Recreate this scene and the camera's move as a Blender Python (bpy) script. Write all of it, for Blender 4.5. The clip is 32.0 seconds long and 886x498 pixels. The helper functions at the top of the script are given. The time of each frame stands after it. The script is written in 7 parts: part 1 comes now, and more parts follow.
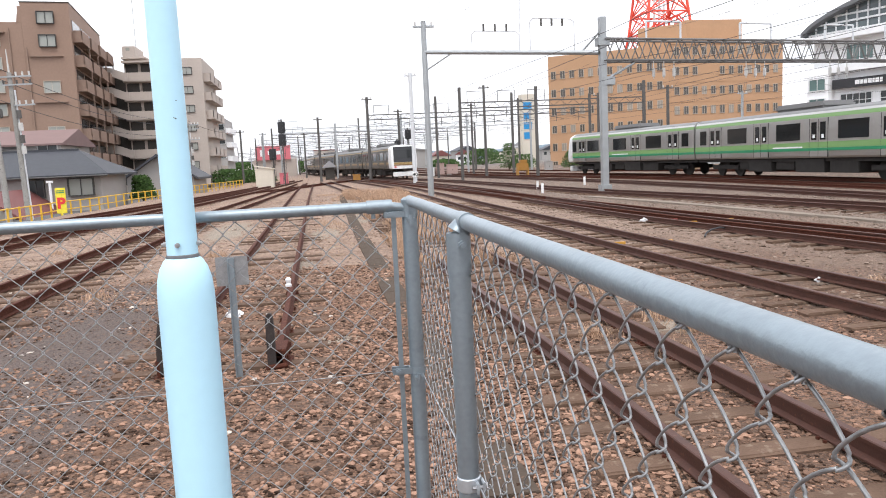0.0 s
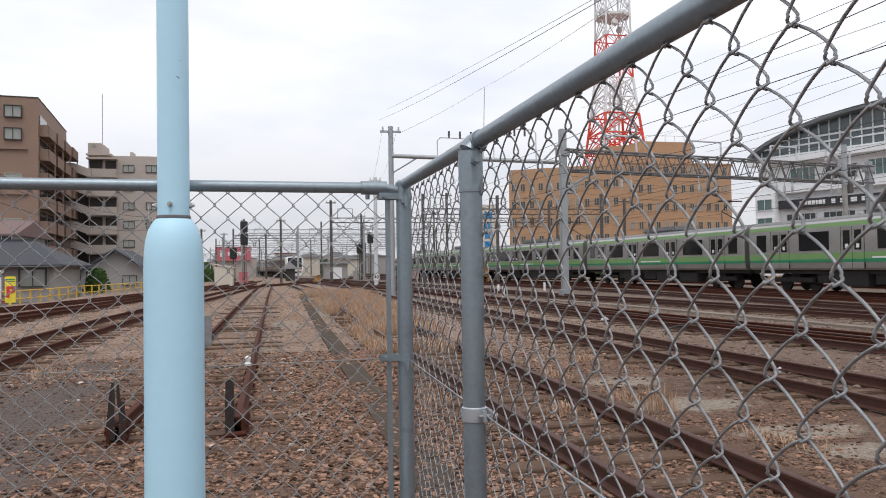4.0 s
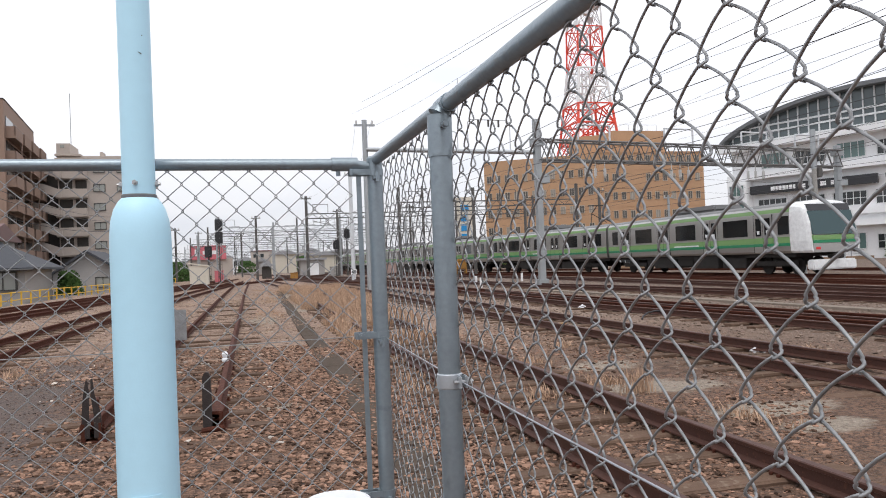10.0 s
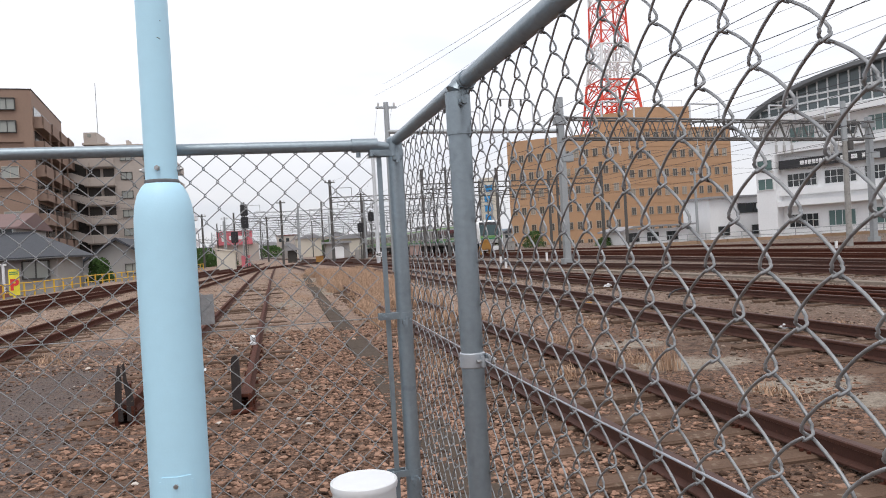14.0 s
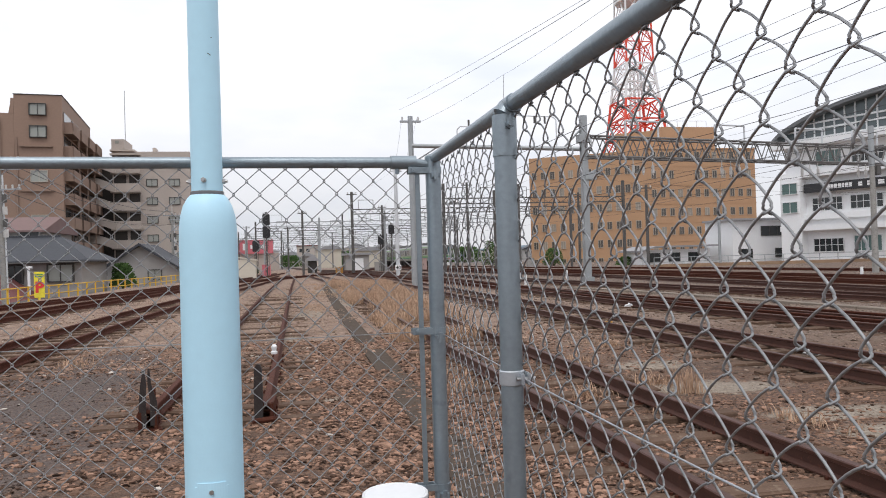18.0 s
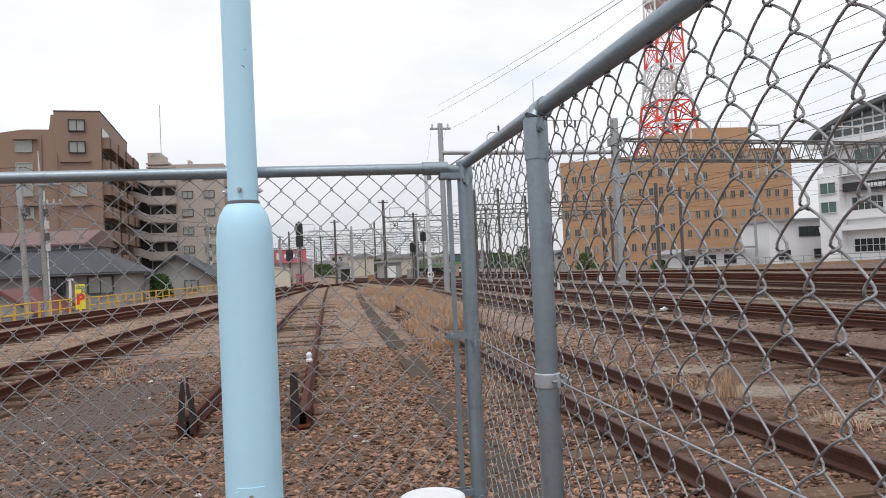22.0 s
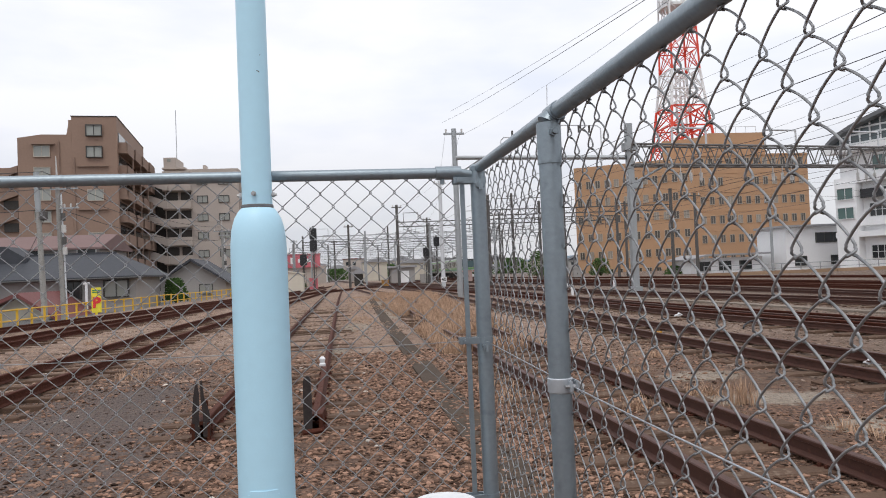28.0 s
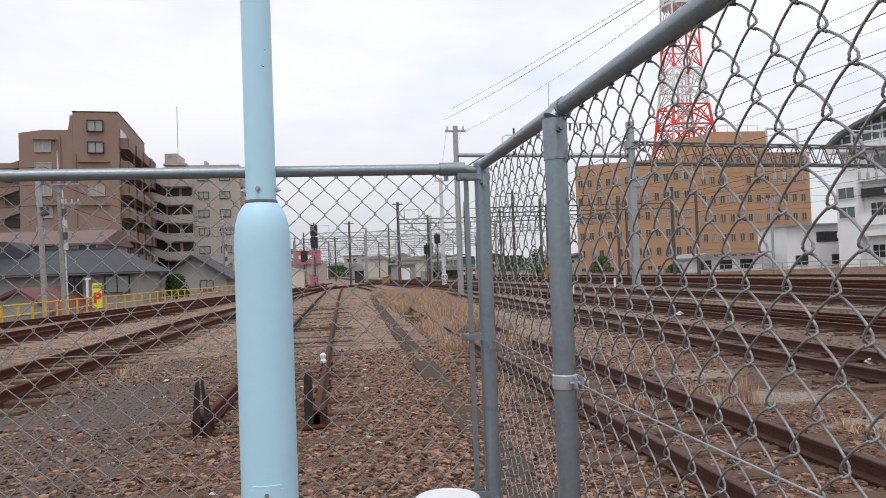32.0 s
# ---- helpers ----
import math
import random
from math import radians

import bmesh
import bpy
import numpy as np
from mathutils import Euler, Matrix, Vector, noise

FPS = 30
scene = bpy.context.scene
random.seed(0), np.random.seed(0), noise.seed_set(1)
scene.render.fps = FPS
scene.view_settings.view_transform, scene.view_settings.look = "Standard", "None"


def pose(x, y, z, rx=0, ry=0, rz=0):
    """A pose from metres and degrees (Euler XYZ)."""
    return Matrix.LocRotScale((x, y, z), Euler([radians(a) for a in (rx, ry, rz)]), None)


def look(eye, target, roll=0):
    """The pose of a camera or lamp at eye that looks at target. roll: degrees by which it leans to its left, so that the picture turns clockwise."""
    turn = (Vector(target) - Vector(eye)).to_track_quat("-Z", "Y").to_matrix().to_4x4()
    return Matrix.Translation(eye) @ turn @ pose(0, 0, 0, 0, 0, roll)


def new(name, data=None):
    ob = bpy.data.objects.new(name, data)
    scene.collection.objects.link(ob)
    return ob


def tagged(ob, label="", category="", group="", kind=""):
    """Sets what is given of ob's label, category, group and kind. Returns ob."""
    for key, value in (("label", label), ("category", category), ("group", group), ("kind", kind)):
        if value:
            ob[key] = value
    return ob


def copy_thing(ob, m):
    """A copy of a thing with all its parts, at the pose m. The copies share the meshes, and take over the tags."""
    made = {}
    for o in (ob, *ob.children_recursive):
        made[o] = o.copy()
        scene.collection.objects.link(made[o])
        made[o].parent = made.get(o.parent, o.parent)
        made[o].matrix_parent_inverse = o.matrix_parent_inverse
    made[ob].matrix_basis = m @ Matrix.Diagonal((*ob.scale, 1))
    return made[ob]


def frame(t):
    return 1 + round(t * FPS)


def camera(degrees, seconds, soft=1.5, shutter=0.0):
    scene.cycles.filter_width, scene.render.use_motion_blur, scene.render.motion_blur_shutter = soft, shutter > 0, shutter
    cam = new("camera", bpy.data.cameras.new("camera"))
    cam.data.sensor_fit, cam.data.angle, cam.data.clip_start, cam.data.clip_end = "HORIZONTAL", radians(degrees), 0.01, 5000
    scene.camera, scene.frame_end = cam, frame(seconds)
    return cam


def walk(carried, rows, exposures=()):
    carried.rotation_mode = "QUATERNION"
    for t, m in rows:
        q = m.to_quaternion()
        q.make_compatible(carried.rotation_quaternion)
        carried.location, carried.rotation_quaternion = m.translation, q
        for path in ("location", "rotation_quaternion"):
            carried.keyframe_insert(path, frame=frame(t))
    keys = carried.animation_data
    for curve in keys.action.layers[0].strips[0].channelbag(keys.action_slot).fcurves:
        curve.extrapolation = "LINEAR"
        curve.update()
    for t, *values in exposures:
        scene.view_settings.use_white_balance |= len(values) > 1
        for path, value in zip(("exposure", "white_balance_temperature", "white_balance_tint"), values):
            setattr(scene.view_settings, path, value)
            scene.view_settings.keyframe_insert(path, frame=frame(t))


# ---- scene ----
cam = camera(61.7, 32.0, soft=1.0)
EXPOSURE = [(0, 1.05), (0.8, 0.97), (1.4, 0.70), (2.0, 0.54), (2.8, 0.32), (6, 0.25), (7, 0.30), (8, 0.46), (9, 0.52), (10.5, 0.43), (12, 0.38), (14, 0.42), (18, 0.36), (24, 0.30), (32, 0.24)]
PATH = [
    (0, (0.201, -0.457, 1.926), (0.527, 1.502, 1.687), -2.7),
    (0.5, (0.189, -0.455, 1.879), (0.549, 1.5, 1.663), -3.2),
    (1, (0.167, -0.407, 1.824), (0.541, 1.551, 1.662), -3.8),
    (1.5, (0.164, -0.409, 1.661), (0.56, 1.549, 1.563), -3.5),
    (2, (0.12, -0.412, 1.566), (0.532, 1.545, 1.532), -2.9),
    (2.5, (0.095, -0.421, 1.555), (0.511, 1.535, 1.56), -2.0),
    (3, (0.101, -0.431, 1.545), (0.533, 1.521, 1.573), -1.0),
    (3.5, (0.093, -0.436, 1.54), (0.54, 1.513, 1.581), -0.8),
    (5.5, (0.077, -0.442, 1.516), (0.507, 1.51, 1.58), -1.0),
    (6, (0.083, -0.43, 1.508), (0.52, 1.521, 1.577), -0.9),
    (6.5, (0.084, -0.424, 1.504), (0.535, 1.523, 1.569), -1.2),
    (7, (0.084, -0.432, 1.502), (0.556, 1.511, 1.55), -1.4),
    (7.5, (0.089, -0.445, 1.497), (0.589, 1.491, 1.533), -1.4),
    (8, (0.086, -0.443, 1.493), (0.607, 1.488, 1.516), -1.5),
    (8.5, (0.08, -0.434, 1.492), (0.617, 1.492, 1.513), -1.6),
    (9, (0.076, -0.425, 1.493), (0.615, 1.501, 1.518), -1.8),
    (9.5, (0.084, -0.427, 1.487), (0.61, 1.502, 1.513), -2.0),
    (10, (0.099, -0.421, 1.479), (0.603, 1.514, 1.509), -2.3),
    (10.5, (0.108, -0.41, 1.476), (0.596, 1.529, 1.506), -2.6),
    (11, (0.109, -0.408, 1.477), (0.586, 1.534, 1.503), -2.9),
    (11.5, (0.107, -0.412, 1.478), (0.575, 1.532, 1.503), -2.9),
    (12, (0.108, -0.41, 1.476), (0.569, 1.536, 1.496), -3.0),
    (12.5, (0.105, -0.413, 1.476), (0.561, 1.535, 1.487), -3.1),
    (13, (0.108, -0.415, 1.474), (0.559, 1.534, 1.477), -3.1),
    (13.5, (0.109, -0.418, 1.474), (0.554, 1.532, 1.466), -3.2),
    (14, (0.108, -0.415, 1.474), (0.546, 1.537, 1.457), -3.3),
    (14.5, (0.107, -0.412, 1.475), (0.538, 1.541, 1.456), -3.2),
    (16.5, (0.084, -0.424, 1.479), (0.498, 1.533, 1.478), -2.4),
    (17, (0.076, -0.429, 1.483), (0.48, 1.53, 1.485), -2.1),
    (17.5, (0.062, -0.433, 1.482), (0.459, 1.527, 1.498), -1.8),
    (18, (0.053, -0.436, 1.484), (0.442, 1.526, 1.508), -1.7),
    (18.5, (0.05, -0.441, 1.486), (0.426, 1.523, 1.516), -1.9),
    (19, (0.055, -0.435, 1.484), (0.415, 1.533, 1.522), -2.1),
    (19.5, (0.052, -0.43, 1.482), (0.399, 1.54, 1.522), -2.3),
    (20, (0.053, -0.431, 1.482), (0.386, 1.541, 1.523), -2.5),
    (20.5, (0.049, -0.43, 1.481), (0.374, 1.543, 1.527), -2.5),
    (21, (0.048, -0.437, 1.48), (0.368, 1.537, 1.528), -2.5),
    (21.5, (0.046, -0.442, 1.48), (0.361, 1.533, 1.526), -2.6),
    (22, (0.048, -0.444, 1.479), (0.353, 1.532, 1.524), -2.6),
    (22.5, (0.047, -0.437, 1.479), (0.351, 1.539, 1.52), -2.6),
    (23, (0.046, -0.431, 1.477), (0.344, 1.546, 1.514), -2.6),
    (23.5, (0.045, -0.433, 1.479), (0.338, 1.545, 1.512), -2.5),
    (24, (0.043, -0.428, 1.478), (0.338, 1.549, 1.511), -2.4),
    (24.5, (0.046, -0.425, 1.478), (0.332, 1.554, 1.509), -2.4),
    (25, (0.05, -0.423, 1.476), (0.33, 1.558, 1.507), -2.4),
    (25.5, (0.049, -0.425, 1.476), (0.324, 1.555, 1.509), -2.5),
    (27.5, (0.047, -0.441, 1.477), (0.318, 1.54, 1.53), -2.5),
    (28, (0.049, -0.445, 1.477), (0.319, 1.536, 1.537), -2.4),
    (28.5, (0.047, -0.445, 1.478), (0.315, 1.536, 1.541), -2.4),
    (29, (0.042, -0.444, 1.478), (0.306, 1.537, 1.542), -2.3),
    (29.5, (0.035, -0.441, 1.477), (0.3, 1.541, 1.54), -2.2),
    (30, (0.033, -0.442, 1.479), (0.298, 1.54, 1.537), -2.0),
    (30.5, (0.034, -0.444, 1.475), (0.297, 1.538, 1.534), -1.9),
    (31, (0.03, -0.44, 1.473), (0.299, 1.541, 1.527), -2.0),
    (31.5, (0.037, -0.439, 1.474), (0.303, 1.542, 1.526), -2.1),
    (32, (0.04, -0.441, 1.474), (0.308, 1.541, 1.527), -2.1),
]
walk(cam, [(t, look(eye, target, roll)) for t, eye, target, roll in PATH], EXPOSURE)

# ---- light ----
world = bpy.data.worlds.new("overcast_sky")
scene.world = world
world.use_nodes = True
wt = world.node_tree
wt.nodes.clear()
w_out = wt.nodes.new("ShaderNodeOutputWorld")
w_bg = wt.nodes.new("ShaderNodeBackground")
w_sky = wt.nodes.new("ShaderNodeTexSky")
w_sky.sky_type, w_sky.sun_disc = "NISHITA", False
w_sky.sun_elevation, w_sky.sun_rotation = radians(52), radians(200)
w_coord = wt.nodes.new("ShaderNodeTexCoord")
w_map = wt.nodes.new("ShaderNodeMapping")
w_map.inputs["Scale"].default_value = (1.6, 1.6, 5.0)
w_noise = wt.nodes.new("ShaderNodeTexNoise")
w_noise.inputs["Scale"].default_value, w_noise.inputs["Detail"].default_value = 2.2, 5.0
w_ramp = wt.nodes.new("ShaderNodeValToRGB")
w_ramp.color_ramp.elements[0].position, w_ramp.color_ramp.elements[0].color = 0.30, (0.735, 0.768, 0.860, 1)
w_ramp.color_ramp.elements[1].position, w_ramp.color_ramp.elements[1].color = 0.56, (0.885, 0.888, 0.932, 1)
w_scale = wt.nodes.new("ShaderNodeVectorMath")
w_scale.operation = "SCALE"
w_scale.inputs["Scale"].default_value = 0.10
w_mix = wt.nodes.new("ShaderNodeMix")
w_mix.data_type = "RGBA"
w_mix.inputs["Factor"].default_value = 0.93
wt.links.new(w_coord.outputs["Generated"], w_map.inputs["Vector"])
wt.links.new(w_map.outputs["Vector"], w_noise.inputs["Vector"])
wt.links.new(w_noise.outputs["Fac"], w_ramp.inputs["Fac"])
wt.links.new(w_sky.outputs["Color"], w_scale.inputs[0])
wt.links.new(w_scale.outputs["Vector"], w_mix.inputs["A"])
wt.links.new(w_ramp.outputs["Color"], w_mix.inputs["B"])
# the cloud deck is greyer low over the horizon
w_sep = wt.nodes.new("ShaderNodeSeparateXYZ")
w_low = wt.nodes.new("ShaderNodeMapRange")
w_low.inputs["From Min"].default_value, w_low.inputs["From Max"].default_value = 0.0, 0.26
w_low.inputs["To Min"].default_value, w_low.inputs["To Max"].default_value = 0.70, 1.0
w_low.interpolation_type = "SMOOTHSTEP"
w_tone = wt.nodes.new("ShaderNodeVectorMath")
w_tone.operation = "SCALE"
wt.links.new(w_coord.outputs["Generated"], w_sep.inputs["Vector"])
wt.links.new(w_sep.outputs["Z"], w_low.inputs["Value"])
wt.links.new(w_mix.outputs["Result"], w_tone.inputs[0])
wt.links.new(w_low.outputs["Result"], w_tone.inputs["Scale"])
wt.links.new(w_tone.outputs["Vector"], w_bg.inputs["Color"])
w_bg.inputs["Strength"].default_value = 1.0
wt.links.new(w_bg.outputs["Background"], w_out.inputs["Surface"])
sun = new("sun", bpy.data.lights.new("sun", "SUN"))
sun.data.energy, sun.data.angle, sun.data.color = 0.9, radians(25), (1.0, 0.97, 0.93)
sun.matrix_world = look((0, 0, 30), (6, 14, 0))


# ---- materials ----
def paint(name, color, rough=0.6, metal=0.0, vary=0.25, scale=6.0, bump=0.0, bump_scale=60.0, per_object=0.0, per_island=0.0, second=None, spots=0.0):
    """A surface with two scales of variation, optional relief, stains in a second colour and a tint per piece."""
    m = bpy.data.materials.new(name)
    m.use_nodes = True
    t = m.node_tree
    b = t.nodes["Principled BSDF"]
    b.inputs["Roughness"].default_value, b.inputs["Metallic"].default_value = rough, metal
    b.inputs["Specular IOR Level"].default_value = 0.12 if rough >= 0.74 else 0.35 if rough >= 0.6 else 0.5
    co = t.nodes.new("ShaderNodeTexCoord")
    n1 = t.nodes.new("ShaderNodeTexNoise")
    n1.inputs["Scale"].default_value, n1.inputs["Detail"].default_value = scale, 6.0
    n2 = t.nodes.new("ShaderNodeTexNoise")
    n2.inputs["Scale"].default_value, n2.inputs["Detail"].default_value = scale * 9, 4.0
    for n in (n1, n2):
        t.links.new(co.outputs["Object"], n.inputs["Vector"])
    add = t.nodes.new("ShaderNodeMath")
    add.operation = "ADD"
    t.links.new(n1.outputs["Fac"], add.inputs[0])
    t.links.new(n2.outputs["Fac"], add.inputs[1])
    value = add.outputs[0]
    for amount, kind, out in ((per_object, "ShaderNodeObjectInfo", "Random"), (per_island, "ShaderNodeNewGeometry", "Random Per Island")):
        if amount:
            info = t.nodes.new(kind)
            mul = t.nodes.new("ShaderNodeMath")
            mul.operation = "MULTIPLY_ADD"
            mul.inputs[1].default_value = amount
            t.links.new(info.outputs[out], mul.inputs[0])
            t.links.new(value, mul.inputs[2])
            value = mul.outputs[0]
    top = 2.0 + per_object + per_island
    ramp = t.nodes.new("ShaderNodeMapRange")
    ramp.inputs["From Min"].default_value, ramp.inputs["From Max"].default_value = 0.25 * top, 0.75 * top
    ramp.inputs["To Min"].default_value, ramp.inputs["To Max"].default_value = 1 - vary, 1 + vary
    t.links.new(value, ramp.inputs["Value"])
    col = t.nodes.new("ShaderNodeVectorMath")
    col.operation = "SCALE"
    col.inputs[0].default_value = color[:3]
    t.links.new(ramp.outputs["Result"], col.inputs["Scale"])
    result = col.outputs["Vector"]
    if second:
        n3 = t.nodes.new("ShaderNodeTexNoise")
        n3.inputs["Scale"].default_value, n3.inputs["Detail"].default_value = scale * 2.3, 8.0
        t.links.new(co.outputs["Object"], n3.inputs["Vector"])
        r3 = t.nodes.new("ShaderNodeMapRange")
        r3.inputs["From Min"].default_value, r3.inputs["From Max"].default_value = 0.62 - spots, 0.70 - spots * 0.5
        t.links.new(n3.outputs["Fac"], r3.inputs["Value"])
        mix = t.nodes.new("ShaderNodeMix")
        mix.data_type = "RGBA"
        mix.inputs["B"].default_value = (*second, 1)
        t.links.new(r3.outputs["Result"], mix.inputs["Factor"])
        t.links.new(result, mix.inputs["A"])
        result = mix.outputs["Result"]
    t.links.new(result, b.inputs["Base Color"])
    if bump:
        n4 = t.nodes.new("ShaderNodeTexNoise")
        n4.inputs["Scale"].default_value, n4.inputs["Detail"].default_value = bump_scale, 5.0
        t.links.new(co.outputs["Object"], n4.inputs["Vector"])
        bp = t.nodes.new("ShaderNodeBump")
        bp.inputs["Strength"].default_value, bp.inputs["Distance"].default_value = bump, 0.01
        t.links.new(n4.outputs["Fac"], bp.inputs["Height"])
        t.links.new(bp.outputs["Normal"], b.inputs["Normal"])
    return m


GALV = paint("galvanised_steel", (0.285, 0.335, 0.368), 0.42, 0.7, 0.14, 9, 0.12, 90, second=(0.240, 0.282, 0.312), spots=0.0)
GALV_WIRE = paint("galvanised_wire", (0.312, 0.316, 0.320), 0.48, 0.65, 0.35, 20)
LINE_WIRE = paint("bright_line_wire", (0.50, 0.52, 0.55), 0.38, 0.75, 0.15, 20)
BLUE = paint("light_blue_paint", (0.51, 0.80, 0.95), 0.45, 0.0, 0.035, 3, 0.05, 140)
RUBBER = paint("black_rubber", (0.035, 0.035, 0.038), 0.7)
BOLT = paint("bolt_steel", (0.45, 0.45, 0.45), 0.35, 0.9)
WHITE_PLASTIC = paint("white_plastic", (0.78, 0.79, 0.80), 0.35, 0, 0.04, 5)
RUST = paint("rusted_steel", (0.082, 0.029, 0.019), 0.75, 0.2, 0.4, 14, 0.3, 120, second=(0.16, 0.062, 0.034), spots=0.02)
STOP_DARK = paint("blackened_iron", (0.050, 0.042, 0.040), 0.8, 0.1, 0.4, 12, 0.3, 90, second=(0.16, 0.13, 0.10), spots=-0.02)
RAIL_TOP = paint("worn_rail_steel", (0.070, 0.027, 0.018), 0.58, 0.2, 0.35, 10, 0.15, 80, second=(0.115, 0.046, 0.028), spots=0.0)
SLEEPER = paint("weathered_sleeper_wood", (0.125, 0.080, 0.057), 0.9, 0, 0.35, 7, 0.6, 45, per_object=0.5, second=(0.21, 0.155, 0.115), spots=0.03)
STONE = paint("track_ballast_stone", (0.212, 0.128, 0.090), 0.92, 0, 0.85, 9, 0.4, 120, per_island=2.2)
CONCRETE = paint("weathered_concrete", (0.33, 0.32, 0.30), 0.9, 0, 0.25, 4, 0.4, 60, second=(0.22, 0.21, 0.2), spots=0.03)
DARK_SLAB = paint("dark_trough_slab", (0.080, 0.060, 0.046), 0.9, 0, 0.35, 5, 0.4, 60, per_object=0.15)
DRY_GRASS = paint("dry_grass", (0.45, 0.305, 0.21), 0.85, 0, 0.4, 3, per_island=1.2)
GREEN_LEAF = paint("green_leaves", (0.055, 0.10, 0.03), 0.8, 0, 0.4, 3, per_island=1.4)
BARK = paint("bark", (0.10, 0.075, 0.055), 0.9)
MAST = paint("mast_grey_steel", (0.37, 0.39, 0.40), 0.5, 0.5, 0.15, 3)
MAST_DARK = paint("dark_mast_steel", (0.11, 0.105, 0.10), 0.7, 0.2, 0.25, 3)
MAST_WHITE = paint("pale_mast_paint", (0.62, 0.64, 0.66), 0.5, 0.1, 0.1, 3)
WIRE = paint("overhead_wire", (0.05, 0.05, 0.055), 0.6, 0.3)
INSULATOR = paint("porcelain", (0.55, 0.54, 0.52), 0.3)
BROWN_TILE = paint("brown_facade_tile", (0.285, 0.19, 0.142), 0.7, 0, 0.10, 0.5, 0.1, 8)
BROWN_LIGHT = paint("brown_balcony_render", (0.285, 0.20, 0.157), 0.75, 0, 0.10, 0.5)
GREY_TILE = paint("grey_beige_facade", (0.48, 0.42, 0.375), 0.75, 0, 0.08, 0.5, 0.1, 8)
# plain dark grey, and shade painted into the openings of the flats
GREY_DARK = paint("dark_grey_and_recess_shade", (0.07, 0.065, 0.06), 0.8)
OCHRE_TILE = paint("ochre_facade_tile", (0.445, 0.270, 0.157), 0.7, 0, 0.09, 0.35, 0.1, 10)
WHITE_WALL = paint("white_wall_panel", (0.82, 0.825, 0.83), 0.6, 0, 0.06, 0.6)
CREAM_WALL = paint("cream_wall", (0.62, 0.57, 0.48), 0.7, 0, 0.08, 0.6)
GREY_WALL = paint("grey_house_wall", (0.36, 0.345, 0.33), 0.8, 0, 0.08, 1.0)
PINK_WALL = paint("pinkish_house_wall", (0.215, 0.148, 0.14), 0.8, 0, 0.08, 1.0)
ROOF_TILE = paint("dark_grey_roof_tiles", (0.05, 0.053, 0.062), 0.6, 0, 0.2, 3, 0.3, 20)
ROOF_RED = paint("dark_red_roof_tiles", (0.17, 0.06, 0.055), 0.6, 0, 0.2, 3, 0.3, 20)
HALL_ROOF = paint("dark_hall_roof", (0.16, 0.165, 0.17), 0.5, 0.4, 0.15, 1)
ROOF_METAL = paint("grey_metal_roof", (0.33, 0.33, 0.34), 0.5, 0.3, 0.12, 1)
FRAME_WHITE = paint("white_window_frame", (0.70, 0.71, 0.71), 0.5)
FRAME_DARK = paint("dark_window_frame", (0.05, 0.048, 0.045), 0.5)
YELLOW = paint("yellow_fence_paint", (0.68, 0.42, 0.03), 0.55, 0, 0.12, 3)
ORANGE = paint("orange_machine_paint", (0.38, 0.19, 0.04), 0.55, 0, 0.15, 3)
# red paled towards pink: distance haze is mixed into the colour
RED_SIGN = paint("haze_paled_red", (0.60, 0.16, 0.19), 0.5, 0, 0.08, 1)
RED_TOWER = paint("red_tower_paint", (0.72, 0.075, 0.04), 0.5, 0, 0.08, 1)
WHITE_TOWER = paint("white_tower_paint", (0.74, 0.74, 0.74), 0.5, 0, 0.06, 1)
BLACK_SIGN = paint("black_sign_board", (0.025, 0.025, 0.028), 0.4)
WHITE_SIGN = paint("white_sign_marks", (0.8, 0.8, 0.8), 0.5)
BLUE_SIGN = paint("blue_sign_marks", (0.02, 0.25, 0.55), 0.5)
YELLOW_SIGN = paint("yellow_sign_board", (0.78, 0.68, 0.05), 0.5)
RED_LETTER = paint("red_letter", (0.68, 0.04, 0.04), 0.5)
STEEL_BODY = paint("brushed_stainless_body", (0.47, 0.465, 0.45), 0.36, 0.8, 0.08, 1.0)
STEEL_DARK = paint("dull_stainless_body", (0.115, 0.110, 0.098), 0.42, 0.3, 0.1, 1.0)
TRAIN_ROOF = paint("train_roof_grey", (0.21, 0.21, 0.21), 0.7, 0, 0.15, 1.5)
GREEN_LIGHT = paint("light_green_stripe", (0.19, 0.345, 0.125), 0.4, 0, 0.05, 2)
GREEN_DARK = paint("dark_green_stripe", (0.02, 0.24, 0.11), 0.4, 0, 0.05, 2)
ORANGE_STRIPE = paint("orange_stripe", (0.36, 0.25, 0.10), 0.4, 0, 0.05, 2)
BROWN_STRIPE = paint("brown_stripe", (0.22, 0.13, 0.06), 0.4, 0, 0.05, 2)
BLACK_FACE = paint("black_train_face", (0.03, 0.03, 0.033), 0.25)
UNDER = paint("train_underframe", (0.045, 0.042, 0.04), 0.8, 0.2, 0.3, 3)
WHITE_FACE = paint("white_train_face", (0.78, 0.79, 0.79), 0.35)
HILL = paint("hazy_hill", (0.17, 0.215, 0.25), 1.0, 0, 0.15, 0.01)


def glass(name, color, rough=0.08):
    m = bpy.data.materials.new(name)
    m.use_nodes = True
    b = m.node_tree.nodes["Principled BSDF"]
    b.inputs["Base Color"].default_value = (*color, 1)
    b.inputs["Roughness"].default_value, b.inputs["IOR"].default_value = rough, 1.5
    return m


